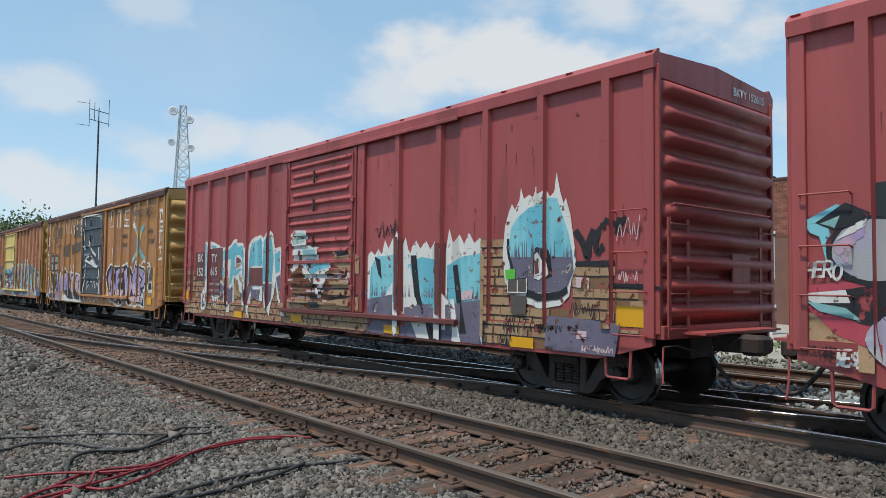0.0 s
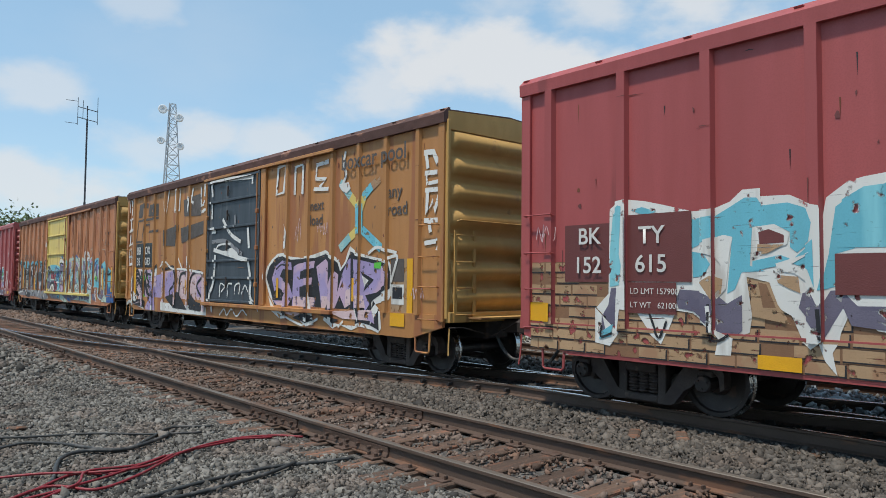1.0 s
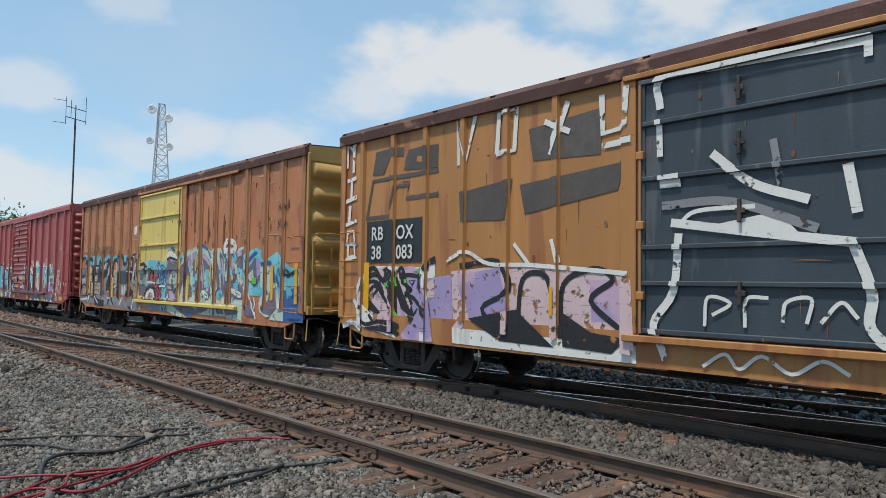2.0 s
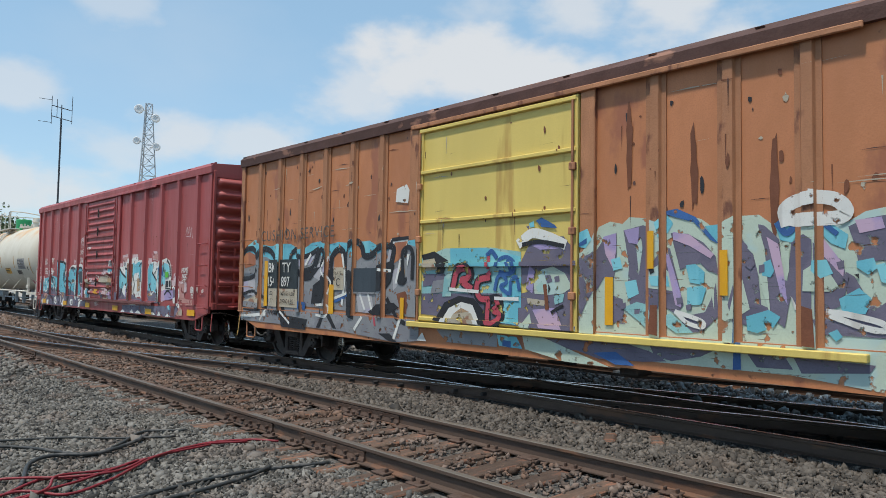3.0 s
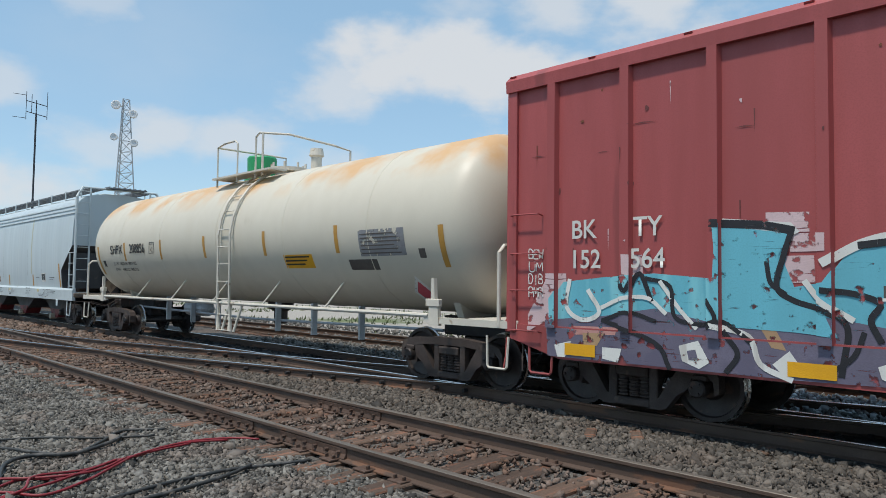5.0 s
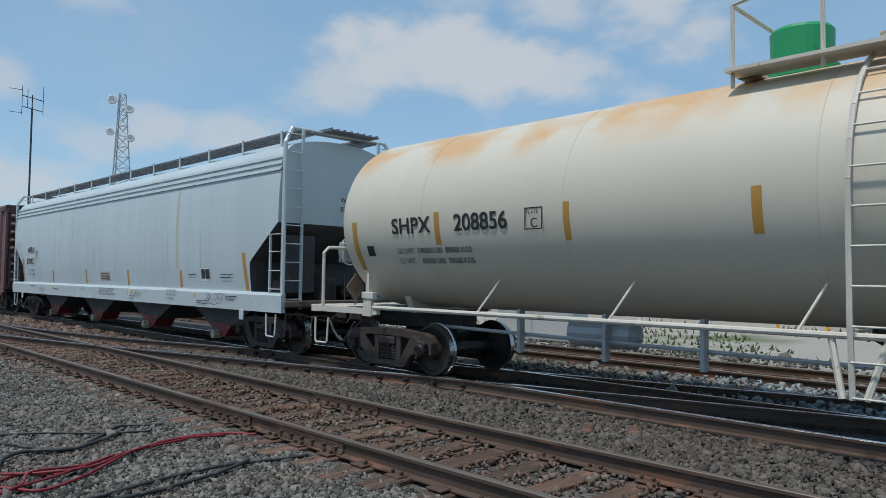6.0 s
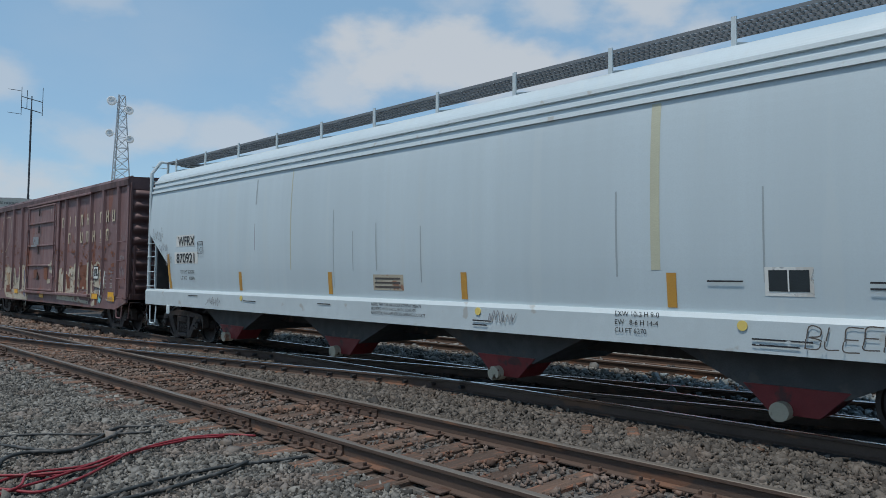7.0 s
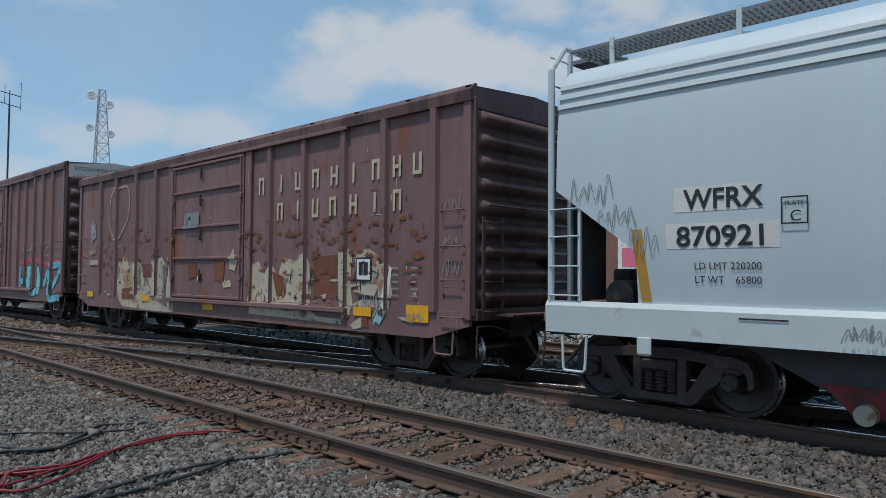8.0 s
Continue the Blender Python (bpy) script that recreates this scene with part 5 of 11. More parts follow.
    lathe(bm, prof, "x", 72, (0, 0, zc))
    part("barrel", bm, "tank", c, "cream tank barrel with orange rust streaks", True)
    for u in (b0 + 2.6, b0 + 5.3, 0.0, b1 - 5.3, b1 - 2.6):
        bm = B()
        lathe(bm, [(R + 0.001, -0.012), (R + 0.006, -0.008), (R + 0.006, 0.008), (R + 0.001, 0.012)], "x", 72, (u, 0, zc))
        part("weld_seam", bm, "tank", c)
    # end frames
    for s in (-1, 1):
        e = s * h
        bm = B()
        box(bm, e - s * 2.6, e, -0.3, 0.3, 0.72, 1.05, 0.02)
        part("stub_sill", bm, "under", c)
        bm = B()
        box(bm, e - s * 0.12, e, -1.45, 1.45, 0.97, 1.10, 0.01)
        box(bm, e - s * 1.9, e - s * 0.12, -1.44, -1.36, 0.98, 1.08)
        box(bm, e - s * 1.9, e - s * 0.12, 1.36, 1.44, 0.98, 1.08)
        part("end_sill", bm, "white_steel", c, "white end beam and side angles")
        bm = B()
        box(bm, e - s * 1.0, e - s * 0.05, -1.36, 1.36, 1.05, 1.09)
        part("end_platform", bm, "white_steel", c)
        bm = B()
        prism(bm, [(-0.6, 1.0), (0.6, 1.0), (0.9, 1.7), (-0.9, 1.7)], "x", e - s * 1.95, e - s * 1.8)
        part("saddle", bm, "tank", c)
        for y in (-1.0, 1.0):
            bm = B()
            prism(bm, [(e - s * 1.78, 0.95), (e - s * 1.55, 0.95), (e - s * 1.57, 1.28), (e - s * 1.63, 1.32), (e - s * 1.66, 1.68), (e - s * 1.71, 1.68), (e - s * 1.72, 1.32), (e - s * 1.76, 1.28)], "y", y * 1.39, y * 1.46)
            part("gusset", bm, "white_steel", c)
            bm = B()
            box(bm, e - s * 1.83, e - s * 1.53, y * 1.385, y * 1.475, 1.24, 1.36, 0.01)
            part("gusset_box", bm, "white_steel", c)
        bm = B()
        tube(bm, [(e - s * 0.35, -1.43, 1.0), (e - s * 0.35, -1.43, 2.05), (e - s * 0.35, -1.33, 2.15), (e - s * 0.35, 1.33, 2.15), (e - s * 0.35, 1.43, 2.05), (e - s * 0.35, 1.43, 1.0)], 0.03, 8)
        part("safety_railing", bm, "white_steel", c)
        stirrup(c, e - s * 0.35 - 0.2, e - s * 0.35 + 0.2, 0.42, "white_steel", -1.45)
        bm = B()
        lathe(bm, [(0.04, -0.3), (0.17, -0.26), (0.17, 0.26), (0.04, 0.3)], "y", 14, (e - s * 0.8, 0.6, 1.28))
        part("brake_reservoir", bm, "truck", c)
        bm = B()
        prism(bm, [(-1.02, 1.42), (-0.80, 1.68), (-0.58, 1.42), (-0.80, 1.16)], "x", e - s * 0.5, e - s * 0.48)
        part("placard_holder", bm, "deck", c, "rusty diamond placard holder")
        bm = B()
        rod(bm, (e - s * 0.49, -0.8, 1.05), (e - s * 0.49, -0.8, 1.2), 0.015, 6)
        part("holder_stem", bm, "deck", c)
        coupler(c, e, s, "truck")
        truck(c, s * (h - 1.72))
    # side walk rail on struts
    for side in (-1, 1):
        y = side * 1.43
        bm = B()
        rod(bm, (-h + 1.8, y, 1.10), (h - 1.8, y, 1.10), 0.035, 8)
        part("side_rail", bm, "white_steel", c, "white steel side rail")
        for k in range(5):
            u = -4.62 + k * 2.2
            bm = B()
            rod(bm, (u, y, 1.10), (u + 0.2, side * 1.13, 1.60), 0.017, 6)
            part("rail_strut", bm, "white_steel", c)
    bm = B()
    tube(bm, [(-h + 2.4, -0.5, 0.8), (0, -0.5, 0.72), (h - 2.4, -0.5, 0.8)], 0.03, 6)
    lathe(bm, [(0.05, -0.6), (0.2, -0.5), (0.2, 0.5), (0.05, 0.6)], "x", 14, (-3.2, -0.3, 0.85))
    for u in (-4.5, -3.0, -1.6, 1.2, 2.6, 4.2):
        box(bm, u - 0.03, u + 0.03, -0.62, -0.5, 0.5, 1.15)
    part("brake_rigging", bm, "galv", c)
    # bottom outlet
    bm = B()
    lathe(bm, [(0.3, 1.15), (0.3, 0.98), (0.16, 0.9), (0.16, 0.62), (0.02, 0.6)], "z", 16, (0.4, 0, 0))
    part("bottom_outlet", bm, "truck", c)
    # ladder up the near side, following the barrel
    lu0, lu1 = -79.53 - xc, -79.0 - xc
    path = [(-1.50, 0.5), (-1.56, 1.2), (-1.58, 2.6)] + [(-(R + 0.06) * math.cos(a), zc + (R + 0.06) * math.sin(a)) for a in (0.25, 0.5, 0.75, 1.0, 1.15)]
    for u in (lu0, lu1):
        bm = B()
        for (ya, za), (yb, zb) in zip(path, path[1:]):
            rod(bm, (u, ya, za), (u, yb, zb), 0.03, 6)
        part("ladder_stile", bm, "white_steel", c)
        for v in (-0.22, 0.3):
            bm = B()
            rod(bm, (u + v * 0.4, -1.5, 0.5), (u + v, -1.4, 1.12), 0.035, 6)
            part("ladder_brace", bm, "white_steel", c)
    for y, z in [(-1.52, 0.52), (-1.55, 0.86), (-1.565, 1.2), (-1.575, 1.58), (-1.58, 1.96), (-1.58, 2.34), (-1.57, 2.72)] + [(-(R + 0.06) * math.cos(a), zc + (R + 0.06) * math.sin(a)) for a in (0.35, 0.6, 0.85, 1.1)]:
        bar(c, [(lu0, y, z), (lu1, y, z)], 0.013, "white_steel", "rung")
    # top platform, rails, dome and valve
    p0, p1 = -80.95 - xc, -78.3 - xc
    bm = B()
    for y in (-0.85, 0.85):
        box(bm, p0, p1, y - 0.22, y + 0.22, 4.02, 4.06)
    box(bm, p0, p0 + 0.25, -0.7, 0.7, 4.02, 4.06)
    part("top_platform", bm, "white_steel", c, "white grated top platform")
    for pts in ([(p0 + 0.05, -0.95, 3.85), (p0 + 0.05, -0.95, 4.82), (p0 + 0.4, -0.95, 4.88), (p0 + 0.9, -0.95, 4.88), (p0 + 1.02, -0.95, 4.8), (p0 + 1.02, -0.95, 3.9)],
                [(p0 + 1.85, -0.95, 3.9), (p0 + 1.85, -0.95, 4.84), (p0 + 2.0, -0.95, 4.92), (p0 + 2.5, -0.5, 4.88), (p1 + 0.2, 0.5, 4.72), (p1 + 0.25, 0.9, 4.65), (p1 + 0.25, 0.9, 3.9)],
                [(p0 + 0.05, -0.95, 4.82), (p0 + 0.05, 0.95, 4.82), (p0 + 0.05, 0.95, 3.9)], [(p0 + 2.15, -0.95, 3.95), (p0 + 2.15, -0.95, 4.9)]):
        bm = B()
        tube(bm, pts, 0.026, 8)
        part("handrail", bm, "white_steel", c)
    bm = B()
    lathe(bm, [(0.02, 4.68), (0.33, 4.66), (0.36, 4.62), (0.35, 4.2), (0.42, 4.18), (0.42, 4.05), (0.02, 4.0)], "z", 28, (-80.46 - xc, 0, 0))
    part("dome", bm, "green", c, "bright green valve housing", False)
    bm = B()
    lathe(bm, [(0.02, 4.28), (0.44, 4.25), (0.44, 4.16), (0.3, 4.14), (0.3, 4.0)], "z", 24, (-79.25 - xc, 0, 0))
    for k in range(8):
        a = k * math.tau / 8
        rod(bm, (-79.25 - xc + math.cos(a) * 0.4, math.sin(a) * 0.4, 4.2), (-79.25 - xc + math.cos(a) * 0.4, math.sin(a) * 0.4, 4.36), 0.03, 6)
    part("manway", bm, "white_steel", c, "bolted manway cover")
    bm = B()
    lathe(bm, [(0.02, 4.6), (0.14, 4.58), (0.17, 4.42), (0.12, 4.38), (0.12, 4.05), (0.02, 4.02)], "z", 16, (-78.1 - xc, 0, 0))
    part("relief_valve", bm, "white_steel", c)
    return c


car_hopper = hopper_car(-109.0, -89.65)
car_tank = tank_car(-88.62, -71.05)


# ---- paint on the cars: graffiti, patches, lettering ----
class Piece:
    """Flat paint laid over a car's side, following its posts and door."""

    def __init__(self, car, xc):
        self.car, self.xc, self.polys, self.mats = car, xc, [], []
        self.relief = c_relief.get(car.name, [])

    def poly(self, pts, mat, layer=0):
        if mat not in self.mats:
            self.mats.append(mat)
        self.polys.append(([(u - self.xc, z) for u, z in pts], self.mats.index(mat), layer))

    def rect(self, u0, u1, z0, z1, mat, layer=0):
        self.poly([(u0, z0), (u1, z0), (u1, z1), (u0, z1)], mat, layer)

    def stroke(self, pts, width, mat, layer=1, smooth=True, steps=5):
        p = bend([(u, z, 0) for u, z in pts], steps) if smooth and len(pts) > 2 else [Vector((u, z, 0)) for u, z in pts]
        left, right = [], []
        for i, v in enumerate(p):
            d = (p[min(i + 1, len(p) - 1)] - p[max(i - 1, 0)])
            if d.length < 1e-6:
                continue
            d.normalize()
            s = Vector((-d.y, d.x, 0)) * width / 2
            e = d * (width * 0.35 if i == len(p) - 1 else -width * 0.35 if i == 0 else 0)
            left.append(v + s + e)
            right.append(v - s + e)
        for k in range(len(left) - 1):
            q = [left[k], left[k + 1], right[k + 1], right[k]]
            self.poly([(v.x, v.y) for v in q], mat, layer)

    def done(self, label, name="graffiti"):
        bm = B()
        lay = bm.faces.layers.float.new("coat")
        for rank, (pts, mi, layer) in enumerate(self.polys):
            try:
                f = bm.faces.new([bm.verts.new((u, 0, z)) for u, z in pts])
            except ValueError:
                continue
            f.material_index, f[lay] = mi, layer + 0.9 * ((rank * 37) % 101) / 101
        bm.normal_update()
        bmesh.ops.triangulate(bm, faces=[f for f in bm.faces if len(f.verts) > 4])
        us = sorted({round(v, 3) for r in self.relief for v in r[:2]})
        zs = sorted({round(v, 3) for r in self.relief for v in r[2:4]})
        if bm.verts:
            lo, hi = min(v.co.x for v in bm.verts), max(v.co.x for v in bm.verts)
            zl, zh = min(v.co.z for v in bm.verts), max(v.co.z for v in bm.verts)
            cuts = [((u, 0, 0), (1, 0, 0)) for u in us if lo < u < hi] + [((0, 0, z), (0, 0, 1)) for z in zs if zl < z < zh and self.on_door(lo, hi)]
            for co, no in cuts:
                bmesh.ops.bisect_plane(bm, geom=bm.verts[:] + bm.edges[:] + bm.faces[:], dist=1e-5, plane_co=co, plane_no=no)
        out = B()
        for f in bm.faces:
            m = f.calc_center_median()
            deep = 0.0
            for u0, u1, z0, z1, d in self.relief:
                if u0 < m.x < u1 and z0 < m.z < z1:
                    deep = max(deep, d)
            if m.z < 1.045:
                deep = max(deep, 0.026)
            y = FACE - deep - 0.005 - 0.003 * f[lay]
            g = out.faces.new([out.verts.new((v.co.x, y, v.co.z)) for v in f.verts])
            g.material_index = f.material_index
        bm.free()
        bmesh.ops.recalc_face_normals(out, faces=out.faces[:])
        return part(name, out, self.mats, self.car, label)

    def on_door(self, lo, hi):
        return any(lo < r[1] and hi > r[0] and 0.05 < r[4] < 0.059 for r in self.relief)


GLYPH = {
    "A": [[(0, 0), (0.45, 1), (0.95, 0)], [(0.2, 0.35), (0.75, 0.35)]],
    "B": [[(0, 0), (0, 1), (0.7, 0.95), (0.75, 0.6), (0.1, 0.52), (0.85, 0.4), (0.8, 0.02), (0, 0)]],
    "C": [[(0.9, 0.85), (0.5, 1), (0.05, 0.6), (0.15, 0.1), (0.6, 0), (0.95, 0.2)]],
    "D": [[(0, 0), (0, 1), (0.6, 1), (0.95, 0.5), (0.6, 0), (0, 0)]],
    "H": [[(0.05, 1), (0.05, 0)], [(0.95, 1), (0.95, 0)], [(0.05, 0.5), (0.95, 0.5)]],
    "F": [[(0.9, 1), (0.05, 1), (0.05, 0)], [(0.05, 0.5), (0.7, 0.5)]],
    "E": [[(0.95, 1), (0.05, 0.98), (0, 0.5), (0.05, 0.02), (0.95, 0)], [(0.05, 0.5), (0.75, 0.5)]],
    "G": [[(0.9, 0.85), (0.5, 1), (0.05, 0.6), (0.15, 0.1), (0.6, 0), (0.92, 0.2), (0.92, 0.45), (0.55, 0.45)]],
    "I": [[(0.5, 1), (0.5, 0)]],
    "K": [[(0.05, 1), (0.05, 0)], [(0.9, 1), (0.1, 0.48), (0.95, 0)]],
    "L": [[(0.1, 1), (0.08, 0.05), (0.9, 0)]],
    "M": [[(0, 0), (0.12, 1), (0.5, 0.35), (0.88, 1), (1, 0)]],
    "N": [[(0.02, 0), (0.08, 1), (0.85, 0.05), (0.95, 1)]],
    "O": [[(0.5, 1), (0.05, 0.75), (0.05, 0.25), (0.5, 0), (0.95, 0.25), (0.95, 0.75), (0.5, 1)]],
    "P": [[(0.05, 0), (0.05, 1), (0.8, 0.98), (0.95, 0.7), (0.75, 0.45), (0.1, 0.45)]],
    "R": [[(0.02, 0), (0.05, 1), (0.75, 1), (0.92, 0.75), (0.7, 0.5), (0.12, 0.5)], [(0.45, 0.5), (1, 0)]],
    "S": [[(0.92, 0.85), (0.5, 1), (0.08, 0.78), (0.5, 0.52), (0.95, 0.28), (0.55, 0), (0.02, 0.12)]],
    "T": [[(0, 1), (1, 1)], [(0.5, 1), (0.5, 0)]],
    "U": [[(0.05, 1), (0.08, 0.2), (0.5, 0), (0.92, 0.2), (0.95, 1)]],
    "V": [[(0, 1), (0.5, 0), (1, 1)]],
    "W": [[(0, 1), (0.22, 0), (0.5, 0.7), (0.78, 0), (1, 1)]],
    "Y": [[(0, 1), (0.5, 0.5), (1, 1)], [(0.5, 0.5), (0.5, 0)]],
    "Z": [[(0, 1), (1, 1), (0, 0), (1, 0)]],
    "1": [[(0.3, 0.8), (0.55, 1), (0.55, 0)]],
    "7": [[(0, 1), (1, 1), (0.4, 0)]],
    "3": [[(0, 1), (0.9, 0.9), (0.4, 0.55), (0.95, 0.3), (0.5, 0), (0, 0.1)]],
    "4": [[(0.7, 0), (0.7, 1), (0, 0.35), (1, 0.35)]],
    "5": [[(0.9, 1), (0.1, 1), (0.1, 0.55), (0.8, 0.5), (0.85, 0.1), (0, 0)]],
    "X": [[(0, 1), (1, 0)], [(1, 1), (0, 0)]],
}


def letters(p, word, u0, u1, z0, z1, coats, slant=0.08, wobble=0.08, seed=1, smooth=True, gap=0.12):
    """A word of drawn letters: each coat is (width, material, layer)."""
    g = random.Random(seed)
    w = (u1 - u0) / len(word)
    for k, ch in enumerate(word):
        if ch == " ":
            continue
        a, b = u0 + k * w, u0 + (k + 1 - gap) * w
        lo, hi = z0 + g.uniform(-wobble, wobble), z1 + g.uniform(-wobble, wobble)
        for line in GLYPH[ch]:
            pts = [(a + (b - a) * x + slant * (y - 0.5), lo + (hi - lo) * y) for x, y in line]
            for width, mat, layer in coats:
                p.stroke(pts, width, mat, layer, smooth)


def blotch(u, z, ru, rz, seed, n=22, jag=0.3, spiky=False):
    g = random.Random(seed)
    out = []
    for k in range(n):
        a = k * math.tau / n
        r = 1 + (g.uniform(-jag, jag) if not spiky or k % 2 else jag)
        out.append((u + math.cos(a) * ru * r, z + math.sin(a) * rz * r))
    return out


def lettering(car, xc, text, u, z, size, mat, y=FACE - 0.012, bold=0.0, name="lettering", wide=1.0, track=1.0, tilt=0.0, skin=None, turn=0):
    """Painted words in the built-in font, flat on the car's side."""
    cu = bpy.data.curves.new("lettering", "FONT")
    cu.body, cu.size, cu.offset, cu.space_character = text, size, bold, track
    tmp = new("lettering_outline", cu)
    me = bpy.data.meshes.new_from_object(tmp)
    bpy.data.objects.remove(tmp)
    me.transform(Matrix.Translation((u - xc, y, z)) @ Matrix.Rotation(radians(turn), 4, "Z") @ Matrix.Rotation(radians(tilt), 4, "Y") @ Matrix.Rotation(radians(90), 4, "X") @ Matrix.Diagonal((wide, 1, 1, 1)))
    if skin:
        for v in me.vertices:
            v.co.y = skin(v.co.z) - 0.013
    me.materials.clear()
    me.materials.append(M[{"p_white": "p_stencil", "p_black": "p_ink"}.get(mat, mat)])
    ob = new(name, me)
    ob.parent = car
    return ob


def scuffs(car, xc, u0, u1, z0, z1, n, seed, mats, label):
    """Small scrapes, chips and runs scattered over a side."""
    g = random.Random(seed)
    p = Piece(car, xc)
    for k in range(n):
        u, z = g.uniform(u0, u1), g.uniform(z0, z1)
        kind = g.random()
        m = g.choice(mats)
        if kind < 0.45:
            p.poly(blotch(u, z, g.uniform(0.008, 0.03), g.uniform(0.01, 0.06), seed + k, 8, 0.4), m, 0)
        elif kind < 0.75:
            h = g.uniform(0.1, 0.45)
            p.poly([(u - 0.008, z), (u + 0.009, z), (u + 0.004, z - h * 0.6), (u, z - h)], m, 0)
        else:
            w = g.uniform(0.08, 0.5)
            p.poly([(u, z), (u + w, z + g.uniform(-0.02, 0.03)), (u + w * 0.5, z + 0.012)], m, 0)
    p.done(label, "wear")


def reflectors(car, xc, spots, w=0.46, h=0.15):
    for u, z in spots:
        p = Piece(car, xc)
        p.rect(u - w / 2, u + w / 2, z - h / 2, z + h / 2, "p_amber", 6)
        p.done("amber reflective patch", "reflector")


def painted_bricks(p, u0, u1, z0, rows, seed, height=0.145, miss=0.1, layer=0, wide=0.42):
    g = random.Random(seed)
    p.rect(u0, u1, z0, z0 + rows * height, "p_tan_dark", layer)
    for r in range(rows):
        u = u0 + (0.0 if r % 2 else -0.2)
        while u < u1:
            w = wide * g.uniform(0.75, 1.25)
            a, b = max(u0, u + 0.012), min(u1, u + w - 0.012)
            if b - a > 0.05 and g.random() > miss:
                z = z0 + r * height
                p.poly([(a, z + 0.014), (b, z + 0.01), (b, z + height - 0.016), (a, z + height - 0.01)], "p_tan", layer + 1)
                p.poly([(a, z + 0.004), (b, z + 0.002), (b, z + 0.018), (a, z + 0.02)], "p_black", layer + 2)
                if g.random() < 0.5:
                    p.poly([(b - 0.02, z + 0.01), (b, z + 0.01), (b, z + height - 0.02), (b - 0.015, z + height - 0.02)], "p_black", layer + 2)
            u += w


def spikes(p, u0, u1, z0, z1, mat, layer, seed, n=14, tall=0.3):
    """A flaming upper edge of thin tongues."""
    g = random.Random(seed)
    pts = [(u0, z0)]
    for k in range(n):
        a = u0 + (u1 - u0) * k / n
        b = u0 + (u1 - u0) * (k + 0.5) / n
        pts += [(a, z1 + g.uniform(-0.05, 0.05)), (b, z1 + tall * g.uniform(0.25, 1.0))]
    pts += [(u1, z1), (u1, z0)]
    p.poly(pts, mat, layer)


def drips(p, u0, u1, z, mat, layer, seed, n=26, tall=0.2, up=False):
    g = random.Random(seed)
    for k in range(n):
        u, h = g.uniform(u0, u1), tall * g.uniform(0.3, 1)
        p.poly([(u - 0.012, z), (u + 0.014, z), (u, z + (h if up else -h))], mat, layer)


def tags(p, marks, mat, seed, layer=3):
    """Small unreadable scrawls: zigzag pen strokes."""
    g = random.Random(seed)
    for u, z, w, h in marks:
        n = max(4, int(w / h * 5))
        p.stroke([(u + w * k / n + g.uniform(-0.02, 0.02), z + h * (0.9 if k % 2 else 0.1) + g.uniform(-0.25, 0.25) * h) for k in range(n + 1)], 0.013, mat, layer)


# faded red car: painted bricks, sky-blue letters
p = Piece(car_red, xc1)
painted_bricks(p, -20.2, -14.3, 0.69, 3, 1, 0.15, 0.08)
painted_bricks(p, -14.3, -11.0, 0.67, 2, 2, 0.15, 0.1)
painted_bricks(p, -8.05, -7.45, 0.69, 11, 3, 0.145, 0.12)
painted_bricks(p, -7.45, -6.3, 0.69, 4, 13, 0.145, 0.2)
painted_bricks(p, -6.25, -5.55, 0.98, 6, 4, 0.145, 0.25)
painted_bricks(p, -5.55, -4.98, 0.98, 4, 5, 0.145, 0.25)
painted_bricks(p, -20.2, -14.5, 1.14, 5, 6, 0.15, 0.35, -1)
p.rect(-5.6, -4.98, 1.56, 1.62, "p_black", 2)
p.rect(-6.25, -5.55, 1.85, 1.92, "p_black", 2)
p.done("tan bricks with black joints sprayed on the lower side")
p = Piece(car_red, xc1)
for k in range(34):
    g = random.Random(900 + k)
    z = 1.08 + 0.028 * k
    for j in range(5):
        a = -14.2 + g.uniform(0, 2.4)
        p.rect(a, min(-11.5, a + g.uniform(0.15, 0.8)), z, z + 0.05, g.choice(["p_tan", "p_tan_dark", "p_rust", "p_rust", "p_black", "p_pink"]) if k < 24 else g.choice(["p_tan_dark", "p_rust"]), j % 3)
    if k > 26:
        break
p.done("smeared and scraped paint on the lower door")
p = Piece(car_red, xc1)
p.poly([(-18.87, 2.55), (-18.75, 2.64), (-18.61, 2.66), (-18.35, 2.62), (-18.04, 2.54), (-17.71, 2.45), (-17.46, 2.46), (-17.26, 2.53), (-17.12, 2.65), (-16.92, 2.65), (-16.92, 2.56), (-16.61, 2.55), (-16.38, 2.43), (-16.3, 2.41), (-16.28, 2.32), (-16.25, 2.49), (-16.04, 2.64), (-15.89, 2.67), (-15.6, 2.7), (-15.62, 1.32), (-15.76, 1.38), (-16.02, 1.37), (-16.06, 1.3), (-16.13, 1.13), (-16.15, 1.02), (-16.2, 0.93), (-16.16, 0.71), (-16.27, 0.84), (-16.33, 1.01), (-16.41, 0.95), (-16.49, 1.02), (-16.6, 1.28), (-16.74, 1.36), (-16.83, 1.63), (-17.08, 1.69), (-17.02, 1.26), (-17.05, 1.08), (-17.23, 1.01), (-17.25, 0.82), (-17.44, 0.81), (-17.4, 0.99), (-17.5, 1.11), (-17.72, 1.27), (-17.93, 1.29), (-18.05, 1.02), (-18.12, 0.88), (-18.28, 1), (-18.48, 1.26), (-18.68, 1.28), (-18.72, 0.98), (-18.85, 0.81), (-19.08, 0.84), (-19.08, 1.29), (-18.89, 1.47)], "p_white", 3)
